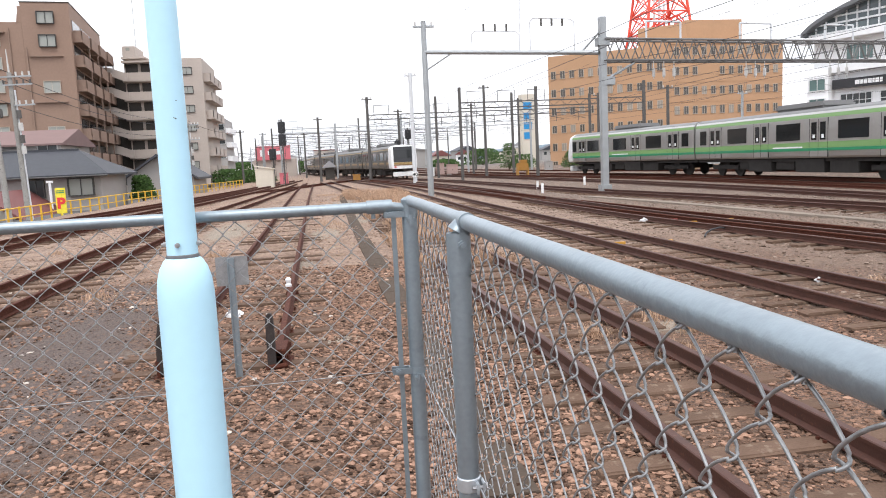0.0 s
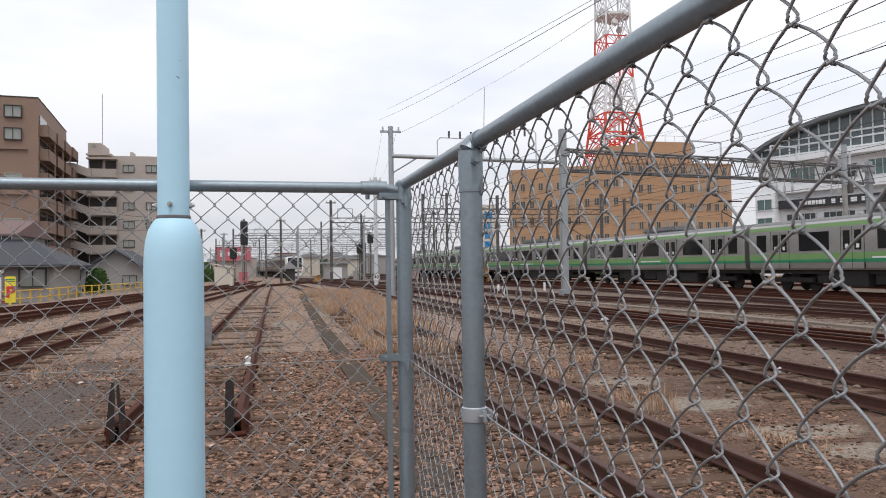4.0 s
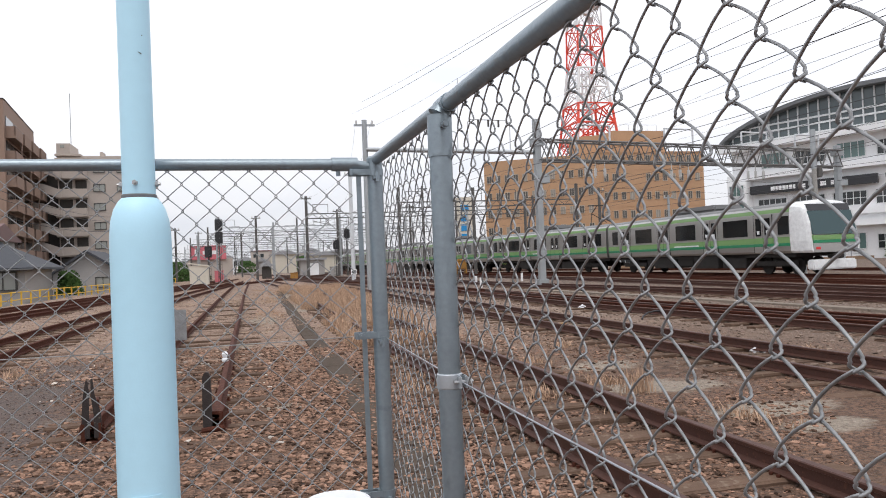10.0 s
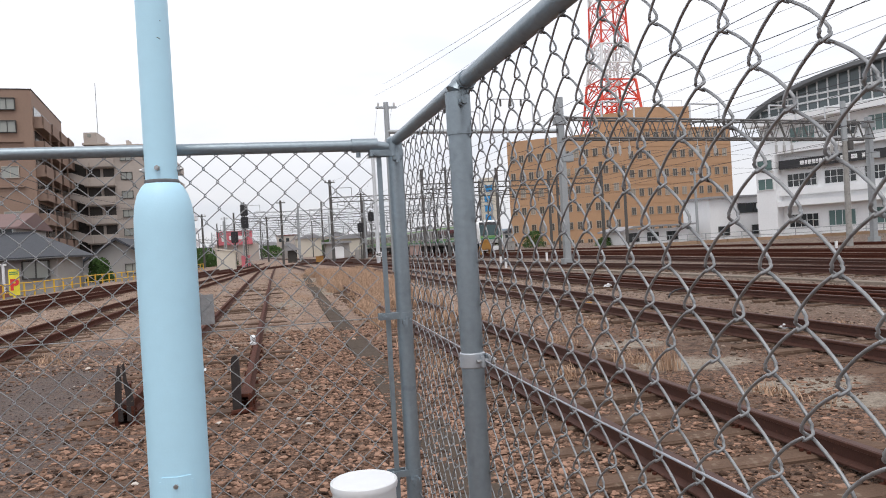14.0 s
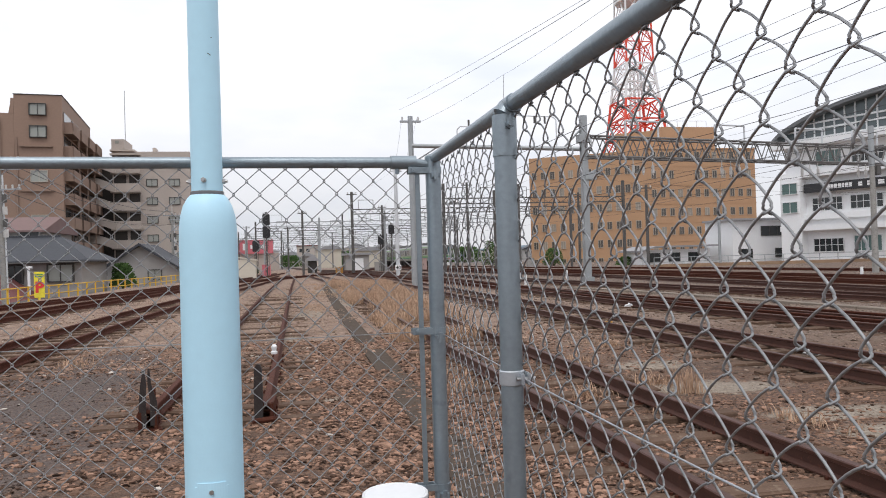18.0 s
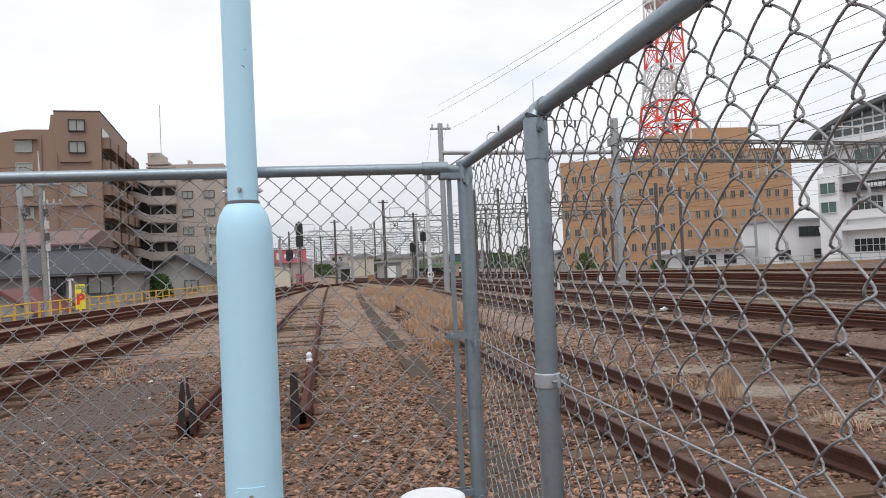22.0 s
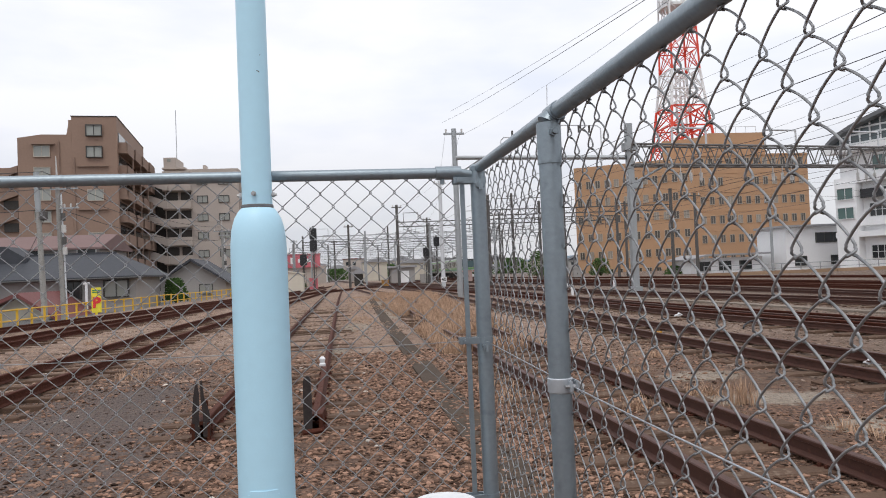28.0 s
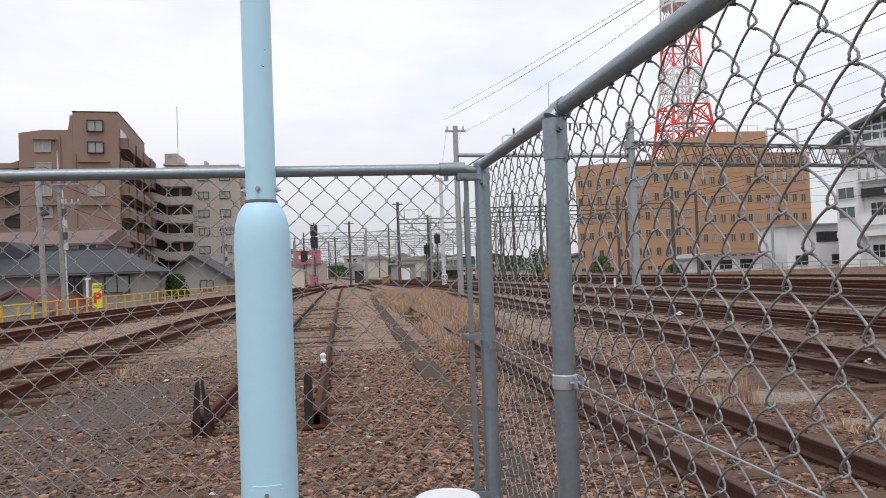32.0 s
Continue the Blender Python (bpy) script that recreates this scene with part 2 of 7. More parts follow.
PANE = glass("window_glass", (0.035, 0.04, 0.042))
PANE_LIGHT = glass("curtained_glass", (0.33, 0.34, 0.31))
PANE_GREEN = glass("greenish_glass", (0.12, 0.19, 0.18))
PANE_HALL = glass("hall_glass", (0.10, 0.125, 0.13))
OFFICE_FRAME = paint("pale_bronze_frame", (0.42, 0.37, 0.31), 0.5)
PANE_OFFICE = glass("bronze_office_glass", (0.085, 0.075, 0.065))
PANE_BLIND = glass("blind_behind_glass", (0.30, 0.27, 0.23), 0.15)
PANE_CAB = glass("teal_cab_glass", (0.03, 0.065, 0.07))
PANE_TRAIN = glass("train_glass", (0.015, 0.017, 0.018))


# ---- mesh helpers ----
def box(bm, x0, x1, y0, y1, z0, z1, bevel=0.0):
    c = bmesh.ops.create_cube(bm, size=1.0, matrix=Matrix.Translation(((x0 + x1) / 2, (y0 + y1) / 2, (z0 + z1) / 2)) @ Matrix.Diagonal((x1 - x0, y1 - y0, z1 - z0, 1)))
    if bevel:
        edges = list({e for v in c["verts"] for e in v.link_edges})
        bmesh.ops.bevel(bm, geom=edges, offset=bevel, segments=2, affect="EDGES")
    return c["verts"]


def rod(bm, a, b, r, sides=8, r2=None, caps=True):
    a, b = Vector(a), Vector(b)
    d = b - a
    m = Matrix.Translation((a + b) / 2) @ d.to_track_quat("Z", "Y").to_matrix().to_4x4()
    return bmesh.ops.create_cone(bm, cap_ends=caps, segments=sides, radius1=r, radius2=r if r2 is None else r2, depth=d.length, matrix=m)["verts"]


def lathe(bm, profile, sides=24, x=0.0, y=0.0):
    """A turned body from (radius, z) pairs."""
    rings = [[bm.verts.new((x + r * math.cos(2 * math.pi * k / sides), y + r * math.sin(2 * math.pi * k / sides), z)) for k in range(sides)] for r, z in profile]
    for lo, hi in zip(rings, rings[1:]):
        for k in range(sides):
            bm.faces.new((lo[k], lo[(k + 1) % sides], hi[(k + 1) % sides], hi[k]))
    bm.faces.new(list(reversed(rings[0])))
    bm.faces.new(rings[-1])


def prism(bm, outline, axis, a, b):
    """A polygon, given in the two other axes, drawn out along an axis from a to b."""
    def at(p, q):
        return {"x": (q, p[0], p[1]), "y": (p[0], q, p[1]), "z": (p[0], p[1], q)}[axis]
    lo, hi = [bm.verts.new(at(p, a)) for p in outline], [bm.verts.new(at(p, b)) for p in outline]
    n = len(outline)
    for k in range(n):
        bm.faces.new((lo[k], lo[(k + 1) % n], hi[(k + 1) % n], hi[k]))
    bm.faces.new(list(reversed(lo)))
    bm.faces.new(hi)
    bmesh.ops.recalc_face_normals(bm, faces=bm.faces[:])


def mesh_of(name, bm, material, smooth=False):
    me = bpy.data.meshes.new(name)
    bm.to_mesh(me)
    bm.free()
    me.materials.append(material)
    if smooth:
        me.polygons.foreach_set("use_smooth", [True] * len(me.polygons))
        me.set_sharp_from_angle(angle=radians(38))
    return me


def part(name, bm, material, parent=None, label="", smooth=False):
    ob = new(name, mesh_of(name, bm, material, smooth))
    ob.parent = parent
    if label:
        tagged(ob, label)
    return ob


def piece(name, mesh, parent, x=0, y=0, z=0, rz=0.0, rx=0.0, ry=0.0):
    """One more piece on a shared mesh."""
    ob = new(name, mesh)
    ob.parent = parent
    ob.matrix_basis = pose(x, y, z, rx, ry, rz)
    return ob


def thing(name, label, category, x=0, y=0, z=0, rz=0.0, group="", kind=""):
    ob = new(name)
    ob.matrix_basis = pose(x, y, z, 0, 0, rz)
    return tagged(ob, label, category, group, kind)


def raw(name, verts, faces, material, parent=None, smooth=False, kind="", label=""):
    me = bpy.data.meshes.new(name)
    me.from_pydata(verts, [], faces)
    me.materials.append(material)
    if smooth:
        me.polygons.foreach_set("use_smooth", [True] * len(me.polygons))
    ob = new(name, me)
    ob.parent = parent
    return tagged(ob, label=label, kind=kind)


def tubes(lines, r, sides=5):
    """Vertices and faces of thin tubes along many polylines."""
    verts, faces = [], []
    for pts in lines:
        p = np.asarray(pts, float)
        t = np.gradient(p, axis=0)
        t /= np.linalg.norm(t, axis=1)[:, None] + 1e-9
        up = np.where(np.abs(t[:, 2:3]) < 0.9, [[0.0, 0.0, 1.0]], [[1.0, 0.0, 0.0]])
        if np.abs(t[:, 2]).max() >= 0.9 or np.abs(t[:, 2]).mean() > 0.4:
            up = np.tile([[0.31, 0.9, 0.1]], (len(p), 1))
        s = np.cross(t, up)
        s /= np.linalg.norm(s, axis=1)[:, None] + 1e-9
        n = np.cross(s, t)
        base = len(verts)
        for k in range(sides):
            a = 2 * math.pi * k / sides
            ring = p + r * (math.cos(a) * s + math.sin(a) * n)
            if k == 0:
                rings = [ring]
            else:
                rings.append(ring)
        block = np.stack(rings, 1).reshape(-1, 3)
        verts.extend(map(tuple, block.tolist()))
        for i in range(len(p) - 1):
            for k in range(sides):
                a, b = base + i * sides + k, base + i * sides + (k + 1) % sides
                faces.append((a, b, b + sides, a + sides))
    return verts, faces


def along(points, step):
    """Points every step metres on a smooth line through the given ones: (x, y, heading in degrees from +y)."""
    p = np.array(points, float)
    d = np.r_[0, np.cumsum(np.hypot(*np.diff(p, axis=0).T))]
    m = np.gradient(p, d, axis=0)
    out = []
    for s in np.arange(0, d[-1], step):
        k = min(max(int(np.searchsorted(d, s, "right")) - 1, 0), len(d) - 2)
        h = d[k + 1] - d[k]
        u = (s - d[k]) / h
        q = (2 * u**3 - 3 * u**2 + 1) * p[k] + (u**3 - 2 * u**2 + u) * h * m[k] + (3 * u**2 - 2 * u**3) * p[k + 1] + (u**3 - u**2) * h * m[k + 1]
        out.append(q)
    out = np.array(out)
    g = np.gradient(out, axis=0)
    return [(float(a), float(b), float(np.degrees(np.arctan2(-c, e)))) for (a, b), (c, e) in zip(out, g)]


def ground_z(x, y):
    """The yard sinks a little towards the far running lines and at its fenced edge."""
    u = min(max((x - 16.5) / 3.0, 0.0), 1.0)
    edge = float(np.interp(y, (8, 24, 34, 44, 56, 74, 92, 130), (-13.7, -13.1, -12.9, -13.0, -12.0, -9.9, -7.5, -14.0)))
    v = min(max((edge - x) / 1.2, 0.0), 1.0)
    return -0.05 * u * u * (3 - 2 * u) - 0.42 * v * v * (3 - 2 * v)


# ---- ground ----
def build_ground():
    xs = np.unique(np.r_[np.linspace(-3000, -60, 14), np.linspace(-60, -8, 40), np.linspace(-8, 9, 120), np.linspace(9, 30, 50), np.linspace(30, 120, 30), np.linspace(120, 3000, 14)])
    ys = np.unique(np.r_[np.linspace(-2500, -30, 10), np.linspace(-30, 1, 20), np.linspace(1, 24, 160), np.linspace(24, 80, 110), np.linspace(80, 200, 40), np.linspace(200, 3500, 16)])
    verts, faces = [], []
    for y in ys:
        for x in xs:
            z = ground_z(x, y)
            if -20 < x < 40 and 0 < y < 110:
                z += 0.035 * noise.noise((x * 0.6, y * 0.6, 0)) + 0.018 * noise.noise((x * 2.3, y * 2.3, 4))
            verts.append((float(x), float(y), float(z) - 0.02))
    w = len(xs)
    for j in range(len(ys) - 1):
        for i in range(w - 1):
            a = j * w + i
            faces.append((a, a + 1, a + 1 + w, a + w))
    m = bpy.data.materials.new("yard_ground")
    m.use_nodes = True
    t = m.node_tree
    b = t.nodes["Principled BSDF"]
    b.inputs["Roughness"].default_value = 0.95
    co = t.nodes.new("ShaderNodeTexCoord")

    def noise_node(scale, detail=6.0, rough=0.6):
        n = t.nodes.new("ShaderNodeTexNoise")
        n.inputs["Scale"].default_value, n.inputs["Detail"].default_value, n.inputs["Roughness"].default_value = scale, detail, rough
        t.links.new(co.outputs["Object"], n.inputs["Vector"])
        return n.outputs["Fac"]

    def ramp(value, lo, hi):
        r = t.nodes.new("ShaderNodeMapRange")
        r.inputs["From Min"].default_value, r.inputs["From Max"].default_value = lo, hi
        t.links.new(value, r.inputs["Value"])
        return r.outputs["Result"]

    def mixed(fac, a, bb):
        n = t.nodes.new("ShaderNodeMix")
        n.data_type = "RGBA"
        t.links.new(fac, n.inputs["Factor"])
        for key, v in (("A", a), ("B", bb)):
            if isinstance(v, tuple):
                n.inputs[key].default_value = (*v, 1)
            else:
                t.links.new(v, n.inputs[key])
        return n.outputs["Result"]

    def times(a, bb):
        n = t.nodes.new("ShaderNodeMath")
        n.operation = "MULTIPLY"
        t.links.new(a, n.inputs[0])
        t.links.new(bb, n.inputs[1])
        return n.outputs[0]

    vor = t.nodes.new("ShaderNodeTexVoronoi")
    vor.inputs["Scale"].default_value = 44.0
    t.links.new(co.outputs["Object"], vor.inputs["Vector"])
    cell = t.nodes.new("ShaderNodeSeparateColor")
    t.links.new(vor.outputs["Color"], cell.inputs["Color"])
    sep = t.nodes.new("ShaderNodeSeparateXYZ")
    t.links.new(co.outputs["Object"], sep.inputs["Vector"])
    stones = mixed(cell.outputs["Red"], (0.026, 0.015, 0.010), (0.275, 0.152, 0.097))
    dirt = mixed(ramp(noise_node(9.0), 0.3, 0.7), (0.040, 0.023, 0.015), (0.205, 0.120, 0.078))
    dry = mixed(ramp(noise_node(13.0, 8.0, 0.7), 0.25, 0.75), (0.085, 0.055, 0.041), (0.54, 0.38, 0.285))
    dirt = mixed(ramp(sep.outputs["Y"], 8.0, 15.0), dirt, dry)
    near = mixed(ramp(noise_node(0.55, 8), 0.42, 0.60), stones, dirt)
    near = mixed(times(ramp(sep.outputs["Y"], 11.0, 19.0), ramp(noise_node(1.7, 6), 0.35, 0.55)), near, dry)
    straw = mixed(noise_node(30.0), (0.26, 0.18, 0.11), (0.44, 0.32, 0.205))
    near = mixed(times(ramp(noise_node(0.9, 8, 0.7), 0.56, 0.70), ramp(sep.outputs["Y"], 8.0, 22.0)), near, straw)
    edge = noise_node(5.0, 10.0, 0.75)
    pale = mixed(ramp(noise_node(22.0, 8.0, 0.75), 0.3, 0.7), (0.13, 0.095, 0.070), (0.46, 0.39, 0.31))
    grey = mixed(cell.outputs["Green"], (0.040, 0.028, 0.021), (0.33, 0.235, 0.180))
    col = mixed(ramp(sep.outputs["X"], 6.8, 11.5), near, grey)
    col = mixed(ramp(sep.outputs["X"], -13.5, -15.5), col, (0.13, 0.125, 0.12))
    # patches of pale dry moss and sand
    for x, y, wide, long in ((4.5, 7.05, 0.95, 0.52), (4.75, 5.5, 0.75, 0.34), (4.6, 8.7, 0.6, 0.4), (0.15, 7.8, 0.5, 0.22), (-1.75, 7.85, 0.45, 0.3), (1.7, 27.0, 0.55, 3.4), (0.4, 21, 0.5, 2.0), (-0.2, 14.5, 0.35, 0.8), (4.7, 4.8, 0.5, 0.3), (1.9, 36, 1.2, 5.0), (-2.6, 24, 0.8, 4.0)):
        mp = t.nodes.new("ShaderNodeMapping")
        mp.vector_type = "TEXTURE"
        mp.inputs["Location"].default_value = (x, y, 0)
        mp.inputs["Scale"].default_value = (wide, long, 1)
        t.links.new(co.outputs["Object"], mp.inputs["Vector"])
        ln = t.nodes.new("ShaderNodeVectorMath")
        ln.operation = "LENGTH"
        t.links.new(mp.outputs["Vector"], ln.inputs[0])
        ad = t.nodes.new("ShaderNodeMath")
        ad.operation = "MULTIPLY_ADD"
        ad.inputs[1].default_value = 1.5
        t.links.new(edge, ad.inputs[0])
        t.links.new(ln.outputs["Value"], ad.inputs[2])
        col = mixed(ramp(ad.outputs[0], 1.72, 1.42), col, pale)
    # dark greyish soil beside the siding
    soot = mixed(ramp(noise_node(26.0, 10.0, 0.8), 0.3, 0.7), (0.042, 0.031, 0.027), (0.205, 0.152, 0.130))
    for x, y, wide, long in ((-4.6, 6.6, 3.2, 3.6), (-3.0, 10.5, 1.1, 3.0)):
        mp = t.nodes.new("ShaderNodeMapping")
        mp.vector_type = "TEXTURE"
        mp.inputs["Location"].default_value = (x, y, 0)
        mp.inputs["Scale"].default_value = (wide, long, 1)
        t.links.new(co.outputs["Object"], mp.inputs["Vector"])
        ln = t.nodes.new("ShaderNodeVectorMath")
        ln.operation = "LENGTH"
        t.links.new(mp.outputs["Vector"], ln.inputs[0])
        ad = t.nodes.new("ShaderNodeMath")
        ad.operation = "MULTIPLY_ADD"
        ad.inputs[1].default_value = 0.8
        t.links.new(edge, ad.inputs[0])
        t.links.new(ln.outputs["Value"], ad.inputs[2])
        col = mixed(ramp(ad.outputs[0], 1.5, 1.25), col, soot)
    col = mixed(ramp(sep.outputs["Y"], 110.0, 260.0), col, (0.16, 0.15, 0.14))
    t.links.new(col, b.inputs["Base Color"])
    bp = t.nodes.new("ShaderNodeBump")
    bp.inputs["Strength"].default_value, bp.inputs["Distance"].default_value = 0.9, 0.03
    t.links.new(vor.outputs["Distance"], bp.inputs["Height"])
    bp.invert = True
    t.links.new(bp.outputs["Normal"], b.inputs["Normal"])
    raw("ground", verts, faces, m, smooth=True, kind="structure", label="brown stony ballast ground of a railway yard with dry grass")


build_ground()


# ---- tracks ----
TRACKS = {
    "siding": [(-0.80, 6.95), (-0.80, 20), (-0.80, 40), (-0.70, 60), (-0.5, 78)],
    "near": [(2.845, -14), (2.845, 0), (2.845, 15), (2.9, 28), (2.8, 44), (2.2, 62), (1.2, 82)],
    "second": [(6.95, -10), (6.6, 6), (6.42, 14), (6.3, 25), (6.35, 38), (6.0, 54), (4.6, 75), (2.6, 98)],
    "third": [(11.3, -6), (10.2, 11), (9.55, 18), (9.4, 27), (9.5, 38), (9.2, 50), (8.0, 66), (6.2, 85), (4, 108)],
    "turnout": [(12.2, -4), (11.0, 9), (10.25, 17), (9.6, 27), (9.05, 38), (8.3, 50), (7.0, 66), (5.4, 80)],
    "fourth": [(16.6, -8), (15.8, 12), (15.4, 18), (14.5, 26), (13.4, 34), (12.9, 42), (12.6, 48), (12.1, 55), (11.5, 62), (10.6, 70), (9.6, 77), (8.95, 82), (8.4, 90), (7.05, 101.5), (5.5, 112), (3.0, 127), (1.2, 142), (0.1, 165), (-1.5, 182), (-5, 215), (-15, 300), (-32, 420)],
    "fifth": [(18.82, -18.05), (18.82, 17.95), (19.08, 32.35), (18.91, 44.95), (17.47, 59.35), (15.67, 75.55), (13.95, 98.95), (11.71, 143.95), (7.21, 215.95)],
    "sixth": [(22.24, -18.05), (22.24, 17.95), (22.68, 32.35), (22.78, 44.95), (21.42, 57.55), (19.45, 71.95), (17.82, 89.95), (16.92, 116.95), (15.31, 197.95)],
    "green_line": [(25.75, -198.05), (25.75, -54.05), (25.84, -0.05), (26.02, 19.75), (26.19, 35.95), (26.02, 48.55), (24.94, 59.35), (23.68, 68.35), (22.33, 79.15), (21.61, 91.75), (20.88, 116.95), (20.71, 161.95), (18.01, 269.95), (9.01, 377.95), (-4.49, 467.95), (-22.49, 557.95)],
    "seventh": [(33.67, -54.05), (33.67, -0.05), (33.67, 26.95), (33.12, 44.95), (31.51, 61.15), (29.17, 77.35), (27.01, 98.95), (25.75, 134.95), (23.41, 215.95)],
    "left_one": [(-4.85, 0), (-4.78, 9), (-4.70, 16), (-4.50, 24), (-4.05, 32), (-2.9, 50), (-1.9, 66), (-1.2, 80)],
    "left_two": [(-9.4, 4), (-9.0, 17), (-8.5, 25), (-7.7, 32), (-6.7, 42), (-5.1, 58), (-3.6, 76), (-2, 100)],
    "left_three": [(-13.2, 6), (-12.4, 18), (-11.6, 26), (-10.4, 33), (-9.0, 42), (-7.0, 56), (-5.0, 74), (-3, 100)],
    "cross": [(-3.8, 58), (0.4, 72), (5.5, 88), (11, 108), (17, 135)],
}
RAIL_Z = 0.15
PROFILE = [(-0.055, 0.0), (0.055, 0.0), (0.055, 0.012), (0.010, 0.03), (0.010, 0.095), (0.032, 0.105), (0.034, 0.128), (0.027, 0.135), (-0.027, 0.135), (-0.034, 0.128), (-0.032, 0.105), (-0.010, 0.095), (-0.010, 0.03), (-0.055, 0.012)]


def rail_mesh(name, line, side):
    verts, faces = [], []
    n = len(PROFILE)
    for x, y, h in line:
        c, s = math.cos(radians(h)), math.sin(radians(h))
        for u, z in PROFILE:
            q = u + side * 0.5335
            verts.append((x + q * c, y + q * s, z + RAIL_Z - 0.135 + ground_z(x, y)))
    for i in range(len(line) - 1):
        for k in range(n):
            a, b = i * n + k, i * n + (k + 1) % n
            faces.append((a, b, b + n, a + n))
    faces += [tuple(range(n - 1, -1, -1)), tuple(range((len(line) - 1) * n, len(line) * n))]
    me = bpy.data.meshes.new(name)
    me.from_pydata(verts, [], faces)
    return me


def sleeper_mesh(seed):
    bm = bmesh.new()
    rnd = random.Random(seed)
    box(bm, -1.05, 1.05, -0.10, 0.10, -0.11, 0.03, 0.012)
    for v in bm.verts:
        v.co.x += rnd.uniform(-0.02, 0.02)
        v.co.z += rnd.uniform(-0.008, 0.008)
        v.co.y += rnd.uniform(-0.008, 0.008)
    return mesh_of("sleeper", bm, SLEEPER)


def plate_mesh():
    bm = bmesh.new()
    box(bm, -0.10, 0.10, -0.07, 0.07, 0.028, 0.042)
    for s in (-0.075, 0.075):
        for q in (-0.035, 0.035):
            rod(bm, (s, q, 0.04), (s, q, 0.065), 0.014, 6)
    return mesh_of("tie_plate", bm, RUST)


def build_tracks():
    sleepers = [sleeper_mesh(k) for k in range(4)]
    plate = plate_mesh()
    labels = {
        "siding": "rusty dead-end siding track on weathered wooden sleepers",
        "near": "brown rusty railway track beside the chain-link fence",
        "green_line": "running line railway track far across the yard",
    }
    for key, pts in TRACKS.items():
        far = key in ("fifth", "sixth", "green_line", "seventh", "cross", "fourth")
        line = along(pts, 2.0 if far else 1.0)
        track = tagged(new("railway_track"), labels.get(key, "brown rusty railway track in the yard"), "railway track", "tracks in the yard", "structure")
        for side in (-1, 1):
            me = rail_mesh("rail", line, side)
            me.materials.append(RAIL_TOP if key in ("near", "second", "third", "fourth", "fifth") else RUST)
            ob = new("rail", me)
            ob.parent = track
        step = 0.68
        rnd = random.Random(len(key) * 7 + 3)
        limit = {"siding": 34, "near": 34, "second": 32, "third": 30, "turnout": 26, "left_one": 30, "left_two": 34, "fourth": 38, "fifth": 0, "sixth": 0, "left_three": 0}.get(key, 0)
        start = {"second": 3, "third": 5, "turnout": 6, "fourth": 10, "left_one": 4, "left_two": 9}.get(key, 1.5)
        for x, y, h in along(pts, step):
            if key == "siding" and y > 10.5 and rnd.random() < 0.5:
                continue
            if start < y < limit:
                dz = 0.004 if key == "turnout" else 0.0
                piece("sleeper", rnd.choice(sleepers), track, x + rnd.uniform(-0.04, 0.04), y + rnd.uniform(-0.03, 0.03), ground_z(x, y) - (0.026 if key == 'siding' else 0.012) + dz - rnd.uniform(0, 0.02), h + rnd.uniform(-1.5, 1.5))
                if key in ("siding", "near") and y < 13:
                    for s in (-0.5335, 0.5335):
                        piece("tie_plate", plate, track, x + s, y, -0.036)


build_tracks()


# ---- the fence in front of the camera ----
CORNER = Vector((0.487, 1.880, 0.0))
SLANT = 1.5
FX, FY = -math.cos(radians(SLANT)), -math.sin(radians(SLANT))


def chain_link(length, z0, z1, to_world, pitch, drop, start, bow, over, deep):
    """Interlocked flattened spirals of a chain-link panel; u runs along the panel, w out of it.

    bow bends the legs towards the lower hook; over is how far the hooks overlap, deep the spiral's half thickness."""
    half = pitch / 2
    curve = ((0.925, 0.05), (0.80, 0.125), (0.62, 0.24), (0.44, 0.38), (0.27, 0.55), (0.13, 0.715), (0.05, 0.85))
    lines = []
    rnd = random.Random(5)
    for k in range(int(length / half)):
        u0, odd = start + k * half, k % 2
        a, b = u0 - over, u0 + half + over
        pts = []
        dx, dw = rnd.uniform(-0.001, 0.001), rnd.uniform(-0.0006, 0.0006)
        for i in range(int((z1 - z0) / drop)):
            z = z1 - i * drop
            right = (i + odd) % 2
            side = 1 if right else -1
            edge = b if right else a
            slip = rnd.uniform(-0.0009, 0.0009)
            for angle in (-90, -60, -30, 0, 30, 60, 90):
                c, q = math.cos(radians(angle)), math.sin(radians(angle))
                pts.append((edge - side * deep * (1 - c) + dx, dw - side * deep * q, z + slip - angle / 90 * 0.0042))
            for f, g in curve:
                f = f * bow + (1 - g) * (1 - bow)
                u = a + (b - a) * f if right else b - (b - a) * f
                pts.append((u + dx, dw - side * deep, z - g * drop))
        lines.append([to_world(u, w, z) for u, w, z in pts])
    return lines


def side_rail(y):
    """The side rail's axis: it runs a little outwards and down towards the gate end."""
    return (0.4984 + 0.0093 * (1.045 - y), y, 1.7977 - 0.0052 * (1.045 - y))


